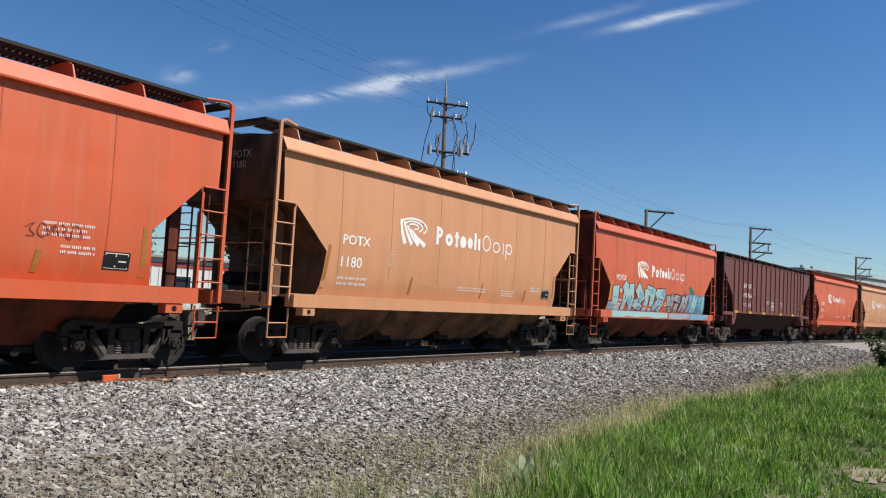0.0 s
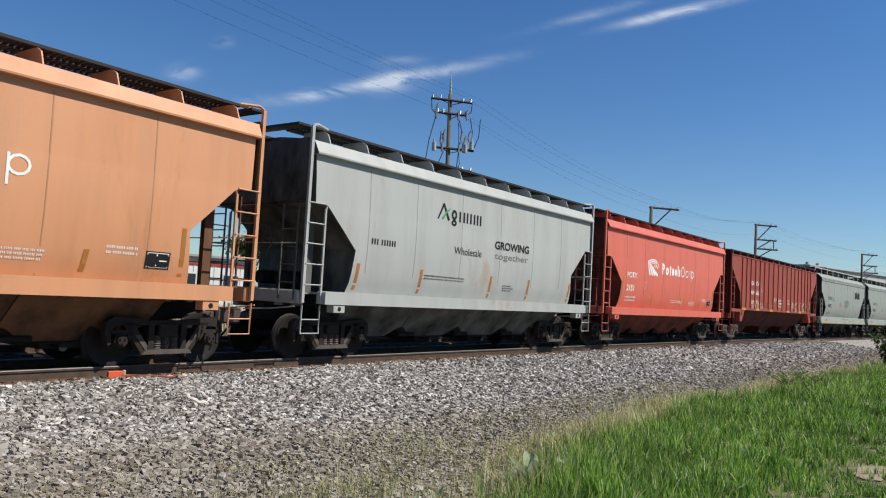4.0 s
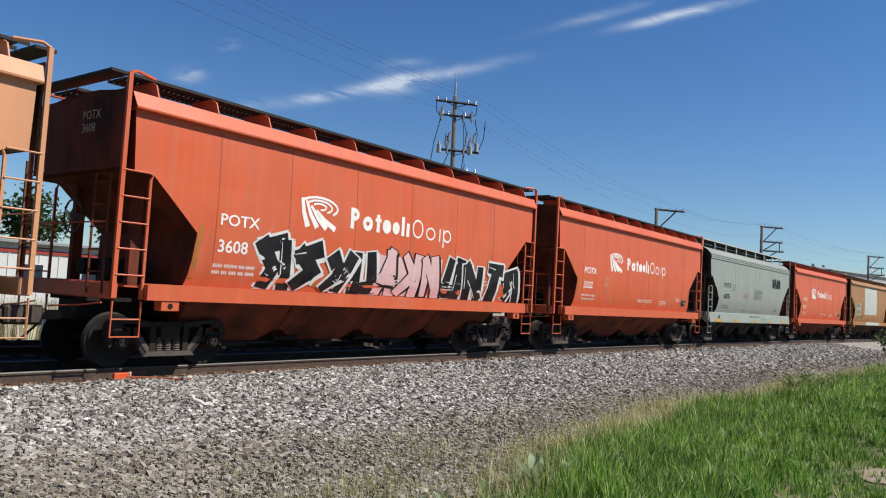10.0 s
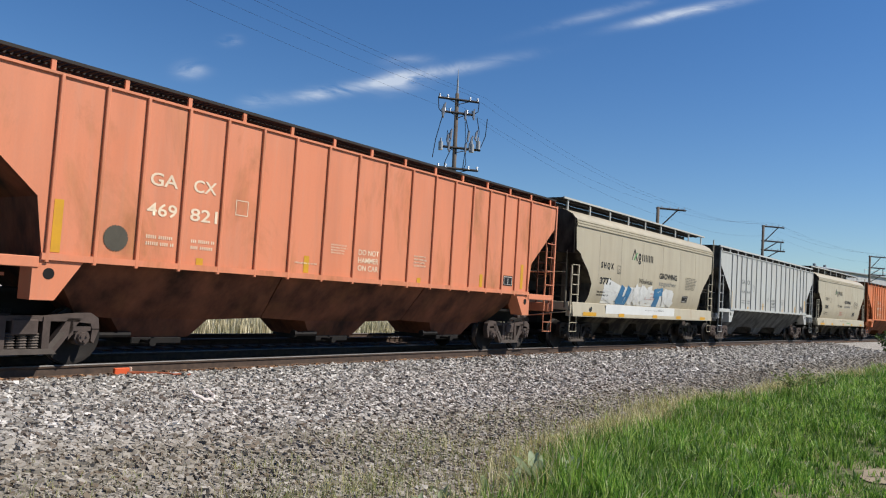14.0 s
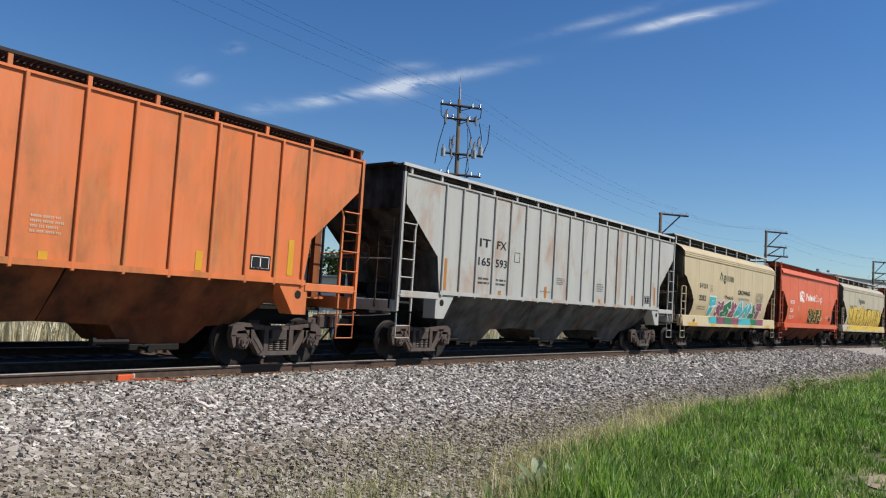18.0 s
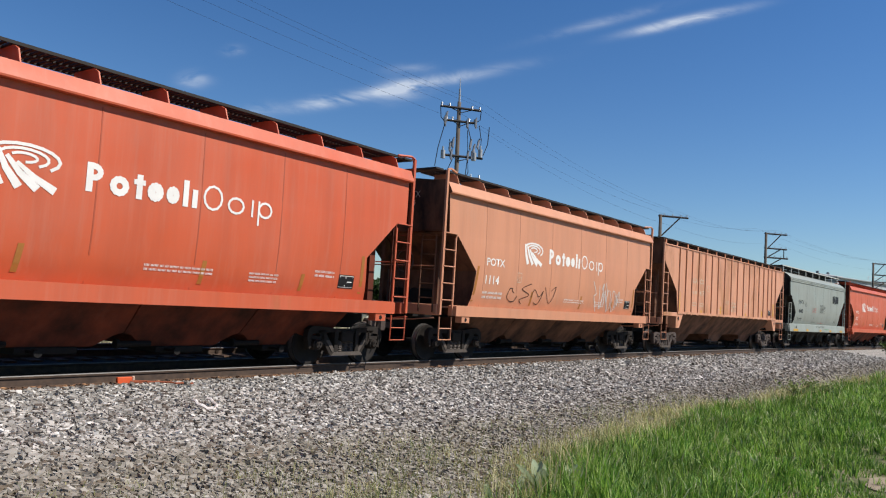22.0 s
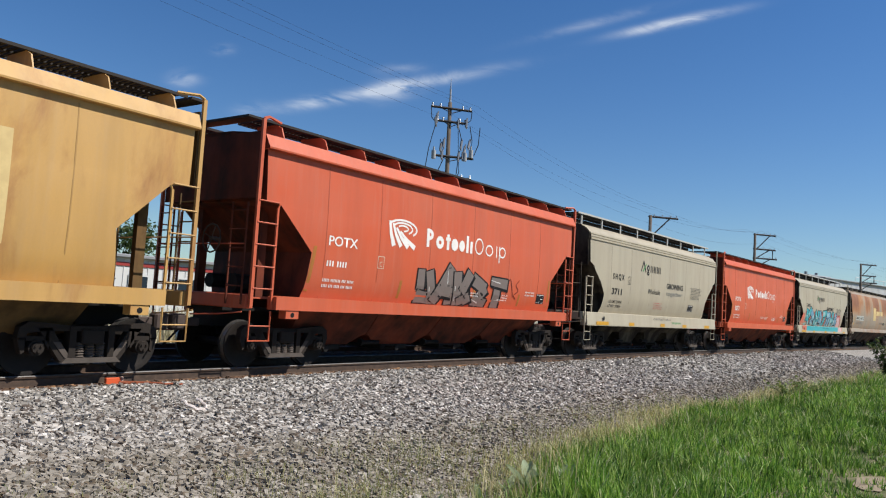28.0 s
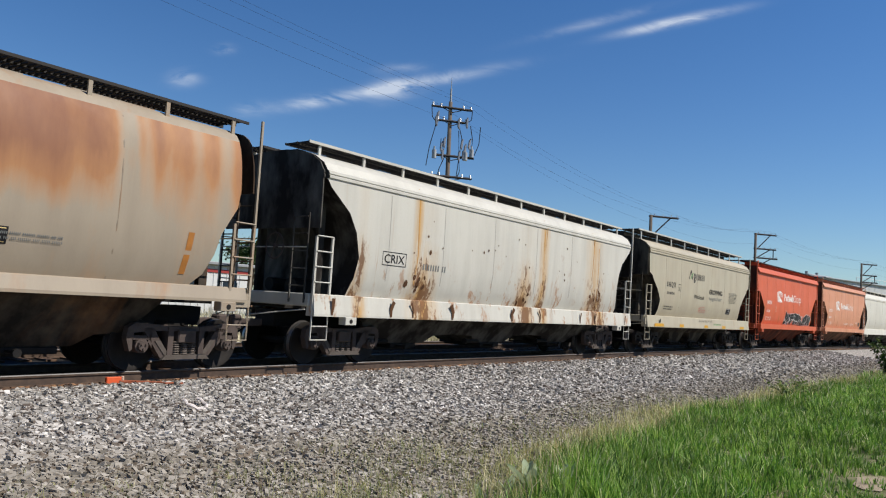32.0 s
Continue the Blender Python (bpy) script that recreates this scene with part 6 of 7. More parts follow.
LABELS = ["orange covered hopper car with thin scribbles on its side", "dusty tan covered hopper car with white lettering", "coral covered hopper car under ice-blue sprayed shapes",
          "dark maroon ribbed covered hopper car", "orange covered hopper car with white lettering", "sun-bleached tan covered hopper car", "pale grey covered hopper car with black slogan",
          "rose-red covered hopper car with white lettering", "brick-red ribbed covered hopper car with white scribbles", "clean grey-green covered hopper car with black numbers",
          "clean grey-green covered hopper car with black numbers", "faded salmon ribbed covered hopper car", "dusty tan covered hopper car with white bubble graffiti",
          "orange covered hopper car with black block graffiti", "orange covered hopper car with white lettering", "clean grey-green covered hopper car with black numbers",
          "orange covered hopper car with white lettering", "ochre covered hopper car with pale repainted panel", "faded orange-pink ribbed covered hopper car", "sand-grey covered hopper car with blue-white graffiti",
          "light grey ribbed covered hopper car", "clean sand-grey covered hopper car with black slogan", "rusty orange ribbed covered hopper car", "light grey ribbed covered hopper car with rust streaks",
          "sand-grey covered hopper car with many-coloured graffiti", "orange covered hopper car with black and yellow graffiti", "sand-grey covered hopper car under large yellow graffiti",
          "coral-red covered hopper car with white lettering", "peach covered hopper car with white scribble", "faded peach ribbed covered hopper car with rust spots", "clean grey-green covered hopper car with black numbers",
          "coral-red covered hopper car with white lettering", "khaki covered hopper car with black slogan", "peach covered hopper car with silver graffiti", "rust-stained yellow covered hopper car with bleached panels",
          "coral-red covered hopper car with grey graffiti", "sand-grey covered hopper car with black slogan", "orange covered hopper car with white lettering", "sand-grey covered hopper car under turquoise graffiti",
          "round-bodied beige covered hopper car streaked with rust", "white covered hopper car burnt with rust runs", "sand-grey covered hopper car with black slogan", "orange covered hopper car with black graffiti",
          "peach covered hopper car with white lettering", "long white covered hopper car", "orange covered hopper car with white lettering", "clean grey-green covered hopper car"]
for car, text in zip(train, LABELS):
    tagged(car, text)


# ---- ballast stones, ties' spikes, marker ----
def scatter_mesh(name, mat, verts, faces, label, category):
    me = bpy.data.meshes.new(name)
    me.from_pydata(verts.reshape(-1, 3), [], faces)
    me.materials.append(mat)
    return tagged(new(name, me), label, category, kind="stuff")


def track_xy(s, off):
    return (RAD + off) * np.sin(s / RAD), (RAD + off) * np.cos(s / RAD) - RAD


def stone_material():
    m = Mat("crushed_granite", 0.85, 0, 0.3)
    r = m.island()
    c = m.ramp(r, (0.0, (0.13, 0.11, 0.095)), (0.25, (0.3, 0.275, 0.245)), (0.6, (0.52, 0.485, 0.44)), (0.86, (0.68, 0.64, 0.59)), (1.0, (0.9, 0.86, 0.81)))
    tint = m.ramp(m.calc("FRACT", m.calc("MULTIPLY", r, 0.99)), (0.0, (0.5, 0.38, 0.30)), (0.1, (0.42, 0.30, 0.26)), (0.14, (0.5, 0.5, 0.5)), (1.0, (0.5, 0.49, 0.5)))
    dust = m.mix(m.calc("MULTIPLY", earthy(m), 0.75), c, (0.29, 0.245, 0.175))
    m.bump(m.noise(60, 3, 0.6), 0.3, 0.004)
    return m.done(m.mix(0.5, dust, tint, "SOFT_LIGHT"))


rng = np.random.default_rng(4)
BLOCK = np.array([(x, y, z) for z in (-0.72, 0.72) for y in (-0.72, 0.72) for x in (-0.72, 0.72)])
BLOCKF = np.array([(4, 5, 7, 6), (0, 1, 5, 4), (2, 6, 7, 3), (0, 4, 6, 2), (1, 3, 7, 5)])
ss, oo = [], []
for s0, s1, o0, o1, per in ((2.4, 9.0, -9.0, -0.36, 800), (9.0, 16.0, -7.6, -0.36, 540), (16.0, 28.0, -7.4, -0.34, 210), (28, 60, -7.2, -0.3, 50), (-16, 2.4, -7.2, -0.24, 110)):
    n = int((s1 - s0) * (o1 - o0) * per)
    ss.append(rng.uniform(s0, s1, n))
    oo.append(rng.uniform(o0, o1, n))
ss, oo = np.concatenate(ss), np.concatenate(oo)
keep = (oo > 0) | (rng.random(len(oo)) < np.clip((oo + 7.7 + np.clip((9.5 - ss) * 0.36, 0, 2.0)) / 1.5, 0, 1))
ss, oo = ss[keep], oo[keep]
n = len(ss)
px, py = track_xy(ss, oo)
pz = np.where(oo < 0, np.interp(oo, (-7.4, -6.4, -5.2, -3.6, -2.2, -1.35, -0.6), (-0.72, -0.6, -0.52, -0.44, -0.34, -0.25, -0.185)),
              np.interp(oo, (0.75, 2.1, 3.5, 6.9), (-0.185, -0.2, -0.215, -0.2)))
low_ = np.where(oo < -6.2)[0]
pz[low_] = np.maximum(pz[low_], [ground_height(u, v) for u, v in zip(px[low_], py[low_])])
size = np.clip(rng.normal(0.029, 0.0095, n), 0.012, 0.06) * np.where(ss > 16, 1.08, 1.0) * np.where(ss > 28, 1.25, 1.0) * np.where(oo < -5.2, 0.8, 1.0)
shape = BLOCK[None] * rng.uniform(0.75, 1.2, (n, 8, 1)) + rng.uniform(-0.34, 0.34, (n, 8, 3))
shape *= np.stack([rng.uniform(0.85, 1.45, n), rng.uniform(0.75, 1.15, n), rng.uniform(0.55, 0.95, n)], 1)[:, None] * size[:, None, None]
a = rng.uniform(0, 6.283, n)
ca, sa = np.cos(a)[:, None], np.sin(a)[:, None]
tip = rng.normal(0, 0.28, n)[:, None]
shape[..., 2] = shape[..., 2] + shape[..., 0] * tip
rot = np.stack([shape[..., 0] * ca - shape[..., 1] * sa, shape[..., 0] * sa + shape[..., 1] * ca, shape[..., 2]], -1)
lift = rng.uniform(-0.006, 0.02, n)
verts = rot + np.stack([px, py, pz + lift], 1)[:, None]
faces = (BLOCKF[None] + 8 * np.arange(n)[:, None, None]).reshape(-1, 4)
rust_m = Mat("rusty_chips", 0.9)
rust_m.done(rust_m.ramp(rust_m.island(), (0.0, (0.06, 0.03, 0.018)), (0.6, (0.24, 0.12, 0.06)), (1.0, (0.46, 0.25, 0.12))))
n2 = 4200
s2, o2 = rng.uniform(2.0, 70.0, n2), -0.12 - np.abs(rng.normal(0, 0.16, n2))
x2, y2 = track_xy(s2, o2)
pick = rng.integers(0, n, n2)
chips = rot[pick] * np.array([0.9, 0.6, 0.5]) * np.where(s2 > 25, 1.5, 1.0)[:, None, None] + np.stack([x2, y2, np.full(n2, -0.165)], 1)[:, None]
scatter_mesh("rusty_debris", rust_m.m, chips, faces[: 5 * n2].tolist(), "rust-brown chips and splinters along the foot of the rail", "debris")
scatter_mesh("ballast_stones", stone_material(), verts, faces.tolist(), "grey crushed-granite ballast stones along the track", "ballast")

for i in range(84):
    s = 3.0 + i * 0.52
    o = on_track(s, -0.1, -0.18)
    spike = Geo().box(-0.02, 0.02, -0.02, 0.02, 0, 0.03).box(-0.1, 0.1, -0.17, 0.0, -0.012, 0.012).box(-0.075, -0.05, -0.14, -0.11, 0.012, 0.045)
    if i == 0:
        plate = spike.mesh("tie_plate", RAIL)
    ob = new("tie_plate", plate)
    ob.matrix_world = pose(*o, 0, 0, -math.degrees(s / RAD))
    tagged(ob, "rusty tie plate and spike beside the rail", "tie plate", "tie plates along the rail")

MARK = plain("orange_marking_paint", srgb(232, 96, 48), 0.6, 0.0, 0.3, 9.0, (0.3, 0.12, 0.06), 0.1)
o = on_track(7.35, -0.22, -0.17)
marker = new("survey_marker")
marker.location = o
tagged(marker, "orange painted rail marker with a fallen stake", "survey marker")
part("marker_block", Geo().box(-0.17, 0.1, -0.03, 0.03, -0.03, 0.11, 0.01), MARK, marker)
part("broken_end", Geo().box(0.1, 0.145, -0.035, 0.02, -0.03, 0.12, 0.012), plain("split_pale_wood", (0.75, 0.5, 0.38), 0.8), marker)
BROWN = plain("rusty_orange_splinters", srgb(160, 82, 50), 0.8, 0.0, 0.5, 9.0, (0.2, 0.1, 0.06), 0.1)
for q, (dx, dy, l, a) in enumerate(((0.2, -0.16, 0.26, -24), (0.34, -0.3, 0.28, -12), (0.5, -0.45, 0.2, -34), (0.6, -0.62, 0.2, 12), (0.75, -0.75, 0.14, 40), (0.1, -0.12, 0.2, 8))):
    part("splinter", Geo().box(-l / 2, l / 2, -0.018, 0.018, -0.012, 0.012, 0.005), BROWN, marker, at=pose(dx, dy, 0.045, 6, 2, a))
part("fallen_stake", Geo().box(-0.1, 0.32, -0.02, 0.02, -0.02, 0.01, 0.005), BROWN, marker, at=pose(0.15, -0.16, 0.03, 4, 8, -26))
part("painted_chip", Geo().box(-0.06, 0.06, -0.04, 0.04, -0.01, 0.02, 0.008), MARK, marker, at=pose(0.62, -0.42, -0.03, 8, 0, 30))
o = on_track(7.44, -2.2, -0.27)
hoop = Geo().path([(0.23 * math.cos(radians(q)), 0.21 * math.sin(radians(q)), 0.05 + 0.012 * math.sin(q)) for q in range(150, 390, 15)], 0.024, 6)
ring_ob = new("plastic_hoop", hoop.mesh("plastic_hoop", plain("pale_pink_plastic", srgb(244, 232, 226), 0.4)))
ring_ob.matrix_world = pose(*o, 28, 0, 30)
tagged(ring_ob, "pale curved piece of plastic pipe on the stones", "pipe scrap")


# ---- grass and weeds ----
def blades(name, s, off, z, height, width, lean, mat, label, category, seed):
    r = np.random.default_rng(seed)
    n = len(s)
    x, y = track_xy(s, off)
    a = r.uniform(0, 6.283, n)
    bend = r.uniform(0.1, 1.0, n) * lean
    d = r.uniform(0, 6.283, n)
    dx, dy = np.cos(d) * bend * height, np.sin(d) * bend * height
    wx, wy = np.cos(a) * width / 2, np.sin(a) * width / 2
    P = np.zeros((n, 5, 3))
    P[:, 0], P[:, 1] = np.stack([x - wx, y - wy, z], 1), np.stack([x + wx, y + wy, z], 1)
    mx, my, mz = x + dx * 0.35, y + dy * 0.35, z + height * 0.6
    P[:, 2], P[:, 3] = np.stack([mx + wx * 0.7, my + wy * 0.7, mz], 1), np.stack([mx - wx * 0.7, my - wy * 0.7, mz], 1)
    P[:, 4] = np.stack([x + dx, y + dy, z + height * (1 - 0.3 * bend)], 1)
    base = 5 * np.arange(n)
    f = [(b, b + 1, b + 2, b + 3) for b in base.tolist()] + [(b + 3, b + 2, b + 4) for b in base.tolist()]
    return scatter_mesh(name, mat, P, f, label, category)


def blade_material(name, stops):
    m = Mat(name, 0.55, 0, 0.35)
    c = m.ramp(m.island(), *stops)
    patch = m.noise(0.45, 4, 0.6)
    clump = m.noise(2.2, 3, 0.6)
    c = m.mix(m.ramp(clump, (0.38, 0.62), (0.58, 0.0)), c, m.mix(0.8, c, (0.05, 0.11, 0.02)))
    c = m.mix(m.ramp(patch, (0.35, 0.0), (0.7, 0.45)), c, m.mix(0.5, c, (0.16, 0.17, 0.05)))
    p = m.p
    p.inputs["Subsurface Weight"].default_value = 0.0
    mixer = m.n.new("ShaderNodeMixShader")
    trans = m.n.new("ShaderNodeBsdfTranslucent")
    m.l.new(c, trans.inputs["Color"])
    mixer.inputs[0].default_value = 0.35
    m.l.new(p.outputs[0], mixer.inputs[1])
    m.l.new(trans.outputs[0], mixer.inputs[2])
    m.l.new(mixer.outputs[0], m.n["Material Output"].inputs[0])
    return m.done(c)


LUSH = blade_material("green_grass", ((0.0, (0.04, 0.13, 0.025)), (0.3, (0.16, 0.38, 0.045)), (0.68, (0.38, 0.66, 0.085)), (0.9, (0.68, 0.88, 0.22)), (1.0, (1.05, 1.02, 0.65))))
STRAW = blade_material("dry_grass", ((0.0, (0.6, 0.52, 0.2)), (0.5, (0.98, 0.86, 0.46)), (0.8, (1.2, 1.08, 0.7)), (0.88, (0.5, 0.62, 0.16)), (1.0, (0.5, 0.62, 0.14))))
SCRUB = blade_material("sparse_weeds", ((0.0, (0.3, 0.36, 0.1)), (0.4, (0.66, 0.62, 0.28)), (0.8, (0.96, 0.86, 0.56)), (1.0, (0.3, 0.42, 0.1))))


def verge_z(x, y, off):
    g0 = np.array([ground_height(u, v) for u, v in zip(x, y)])
    return np.where(off > -7.35, np.maximum(g0, np.interp(off, (-7.4, -6.4, -5.2, -3.6, -2.2), (-0.72, -0.6, -0.52, -0.44, -0.34))), g0) - 0.01


def grow(regions, seed, thin):
    r = np.random.default_rng(seed)
    s, o = [], []
    for s0, s1, o0, o1, per in regions:
        n = int((s1 - s0) * (o1 - o0) * per)
        s.append(r.uniform(s0, s1, n))
        o.append(r.uniform(o0, o1, n))
    s, o = np.concatenate(s), np.concatenate(o)
    k = r.random(len(s)) < thin(s, o)
    return s[k], o[k]


def edge(s):
    """Where the green grass begins, as an offset from the rail."""
    return -7.25 - 0.2 * np.sin(s * 0.7) - 0.12 * np.sin(s * 1.9 + 1) - np.clip((s - 17) * 0.04, 0, 0.8) - np.clip((9.9 - s) * 0.36, 0, 2.4)


def clumps(s, o, f, seed):
    return np.array([noise.noise((a * f, b * f, seed)) for a, b in zip(s, o)])


def tufts(name, s, off, height, each, spread, width, lean, mat, label, category, seed):
    """Grass in tussocks: the blades of one stand together and bend outward."""
    r = np.random.default_rng(seed)
    s, off, height = (np.repeat(v, each) for v in (s, off, height))
    n = len(s)
    width = np.repeat(width, each) * r.uniform(0.6, 1.3, n)
    d, rad = r.uniform(0, 6.283, n), np.abs(r.normal(0, 1, n)) * spread
    x, y = track_xy(s, off)
    z = np.repeat(verge_z(x[::each], y[::each], off[::each]), each)
    x, y = x + np.cos(d) * rad, y + np.sin(d) * rad
    h = height * r.uniform(0.55, 1.12, n)
    d = d + r.normal(0, 0.7, n)
    bend = (0.12 + 0.5 * rad / spread * r.random(n)) * lean
    a = r.uniform(0, 6.283, n)
    wx, wy = np.cos(a) * width / 2, np.sin(a) * width / 2
    P = np.zeros((n, 7, 3))
    for row, (f, taper) in enumerate(((0.0, 0.9), (0.42, 1.0), (0.76, 0.65))):
        mx, my, mz = x + np.cos(d) * bend * h * f ** 1.8, y + np.sin(d) * bend * h * f ** 1.8, z + h * f * (1 - 0.22 * bend * f)
        P[:, 2 * row] = np.stack([mx - wx * taper, my - wy * taper, mz], 1)
        P[:, 2 * row + 1] = np.stack([mx + wx * taper, my + wy * taper, mz], 1)
    P[:, 6] = np.stack([x + np.cos(d) * bend * h, y + np.sin(d) * bend * h, z + h * (1 - 0.3 * bend)], 1)
    base = (7 * np.arange(n)).tolist()
    f = [q for k in base for q in ((k, k + 1, k + 3, k + 2), (k + 2, k + 3, k + 5, k + 4), (k + 4, k + 5, k + 6))]
    return scatter_mesh(name, mat, P, f, label, category)


s, o = grow(((4.5, 9.5, -12.2, -7.0, 95), (9.5, 16, -12.0, -7.0, 62), (16, 28, -12.2, -7.2, 34), (28, 50, -13, -7.5, 13), (50, 110, -16, -7.5, 3), (4.5, 20, -19, -12.0, 12), (-9, 4.5, -19, -8.0, 12)), 5, lambda s, o: np.clip((edge(s) - o) / 0.22, 0, 1))
cl = clumps(s, o, 0.9, 2.0) + 0.6 * clumps(s, o, 2.6, 4.0)
bare = np.array([math.exp(-(((a - 10.4) / 1.0) ** 2 + ((b + 11.0) / 0.5) ** 2)) + 0.4 * math.exp(-(((a - 8.6) / 0.5) ** 2 + ((b + 10.2) / 0.3) ** 2)) for a, b in zip(s, o)])
k = np.random.default_rng(8).random(len(s)) > bare * 0.9 + 0.25 * (cl < -0.25)
s, o, cl = s[k], o[k], cl[k]
r = np.random.default_rng(6)
h = (0.24 + 0.22 * (cl + 0.3) + r.uniform(-0.05, 0.14, len(s))) * np.where(s > 28, 1.2, 1) * (1 - 0.6 * np.clip((-10.0 - o) / 1.0, 0, 1)) * (1 - 0.34 * np.clip((edge(s) - o - 0.7) / 0.6, 0, 1))
tufts("grass", s, o, np.clip(h, 0.06, 0.6), 14, 0.055, np.clip(0.0075 + 0.00055 * s, 0.0095, 0.036), 1.0, LUSH, "long bright green grass on the verge", "grass", 21)

s, o = grow(((4.0, 16, -9.6, -5.6, 800), (16, 30, -9.6, -5.6, 520), (30, 70, -9.8, -6.0, 160)), 7, lambda s, o: np.exp(-((o - edge(s) - 0.38) / 0.42) ** 2) * np.clip((s - 7.6) / 3.2, 0.1, 1))
k = clumps(s, o, 1.3, 9.0) > -0.28
s, o = s[k], o[k]
x, y = track_xy(s, o)
r = np.random.default_rng(9)
blades("dry_grass", s, o, verge_z(x, y, o), r.uniform(0.08, 0.36, len(s)), np.clip(0.005 + 0.0006 * s, 0.006, 0.026), 0.9, STRAW, "dry straw-coloured grass along the ballast's edge", "grass", 22)

s, o = grow(((2.6, 9, -9.8, -3.8, 1000), (9, 20, -8.0, -4.8, 700)), 10, lambda s, o: np.clip((-3.6 - o) / 3.2, 0, 1) ** 1.5)
cl = clumps(s, o, 1.1, 5.0)
k = np.random.default_rng(31).random(len(s)) < np.clip(0.42 + 0.9 * cl, 0.06, 1)
s, o = s[k], o[k]
x, y = track_xy(s, o)
r = np.random.default_rng(11)
blades("sparse_weeds", s, o, verge_z(x, y, o), (r.uniform(0.04, 0.17, len(s)) + 0.26 * r.random(len(s)) ** 5) * np.clip((-o - 3.0) / 3, 0.4, 1.0) * 0.85, np.full(len(s), 0.0085), 1.0, SCRUB, "sparse olive weeds growing through the stones", "weeds", 23)

# pale seed stalks standing out of the grass by its edge
s, o = grow(((4.5, 14, -9.0, -6.9, 60), (14, 34, -9.4, -7.0, 40)), 15, lambda s, o: np.exp(-((o - edge(s) + 0.25) / 0.45) ** 2))
x, y = track_xy(s, o)
r = np.random.default_rng(16)
blades("seed_stalks", s, o, verge_z(x, y, o), r.uniform(0.38, 0.68, len(s)), np.clip(0.006 + 0.0005 * s, 0.007, 0.025), 0.7, STRAW, "pale seed stalks standing out of the green grass", "grass", 25)

# reeds beyond the track
s, o = grow(((2, 45, 7.4, 12.5, 150), (45, 70, 7.4, 12.5, 60), (70, 170, 7.4, 13, 14)), 12, lambda s, o: np.ones_like(s))
x, y = track_xy(s, o)
r = np.random.default_rng(13)
REED = blade_material("dry_reeds", ((0.0, (0.85, 0.76, 0.5)), (0.5, (1.15, 1.05, 0.78)), (1.0, (1.3, 1.24, 1.0))))
blades("dry_reeds", s, o, np.full(len(s), GROUND + 0.1), r.uniform(0.7, 1.5, len(s)), np.full(len(s), 0.045), 0.35, REED, "pale dry reeds beyond the track", "reeds", 24)


# a bare spot in the grass
dirt = Geo()
dirt.v = [(10.3, -11.02, ground_height(10.3, -11.02) + 0.03)]
for i in range(22):
    a, q = i * 6.2832 / 22, 1 + 0.3 * noise.noise((i * 0.9, 2.0, 1.0))
    x, y = 10.3 + 0.5 * q * math.cos(a), -11.02 + 0.2 * q * math.sin(a)
    dirt.v.append((x, y, ground_height(x, y) + 0.012))
dirt.f = [(0, 1 + i, 1 + (i + 1) % 22) for i in range(22)]
tagged(new("bare_soil", dirt.mesh("bare_soil", plain("dry_pale_soil", (0.36, 0.29, 0.2), 0.95, 0.0, 0.5, 5.0, (0.3, 0.22, 0.14), 0.8), True)), "bare dry pale soil in the grass", kind="structure")

LEAFM = blade_material("broad_leaf", ((0.0, (0.2, 0.3, 0.12)), (0.5, (0.6, 0.72, 0.42)), (1.0, (0.95, 1.0, 0.76))))


def leaf_geo(length, width, droop, curl=0.25):
    g = Geo()
    n = 6
    for i in range(n + 1):
        f = i / n
        w = width * math.sin(math.pi * min(1, f * 0.9 + 0.07)) ** 0.6
        x, z = length * f * math.cos(droop * f), length * math.sin(f * (1.25 - droop))
        g.v += [(x, -w / 2, z + curl * w * 0.5), (x, 0, z), (x, w / 2, z + curl * w * 0.5)]
    for i in range(n):
        for j in (0, 1):
            b = 3 * i + j
            g.f.append((b, b + 3, b + 4, b + 1))
    return g


LEAVES = [leaf_geo(l, w, d).mesh("leaf", LEAFM, True) for l, w, d in ((0.34, 0.15, 0.3), (0.26, 0.13, 0.5), (0.38, 0.15, 0.15))]


def weed_plant(x, y, z, scale, count, seed, label):
    r = random.Random(seed)
    p = new("weed_plant")
    p.matrix_world = pose(x, y, z)
    tagged(p, label, "weed", "broad-leaved weeds")
    part("stem", Geo().tube((0, 0, -0.02), (0.02, 0, 0.2 * scale), 0.008, 6, 0.004), LEAFM, p)
    for i in range(count):
        m = pose(r.uniform(-0.02, 0.02), r.uniform(-0.02, 0.02), r.uniform(0.0, 0.12) * scale, r.uniform(-15, 15), r.uniform(-48, -5), i * 360 / count + r.uniform(-20, 20))
        part("leaf", r.choice(LEAVES), LEAFM, p, at=m @ Matrix.Scale(scale * r.uniform(0.8, 1.15), 4))


for x, y, sc, c, sd in ((6.9, -8.34, 0.66, 9, 1), (7.14, -8.62, 0.62, 7, 2), (5.9, -7.9, 0.4, 6, 3), (6.3, -8.1, 0.4, 5, 4), (6.9, -8.1, 0.42, 6, 5), (9.9, -9.7, 0.4, 5, 6), (5.4, -8.0, 0.4, 5, 7)):
    weed_plant(x, y, ground_height(x, y), sc, c, sd, "pale broad-leaved dock weed at the grass edge")


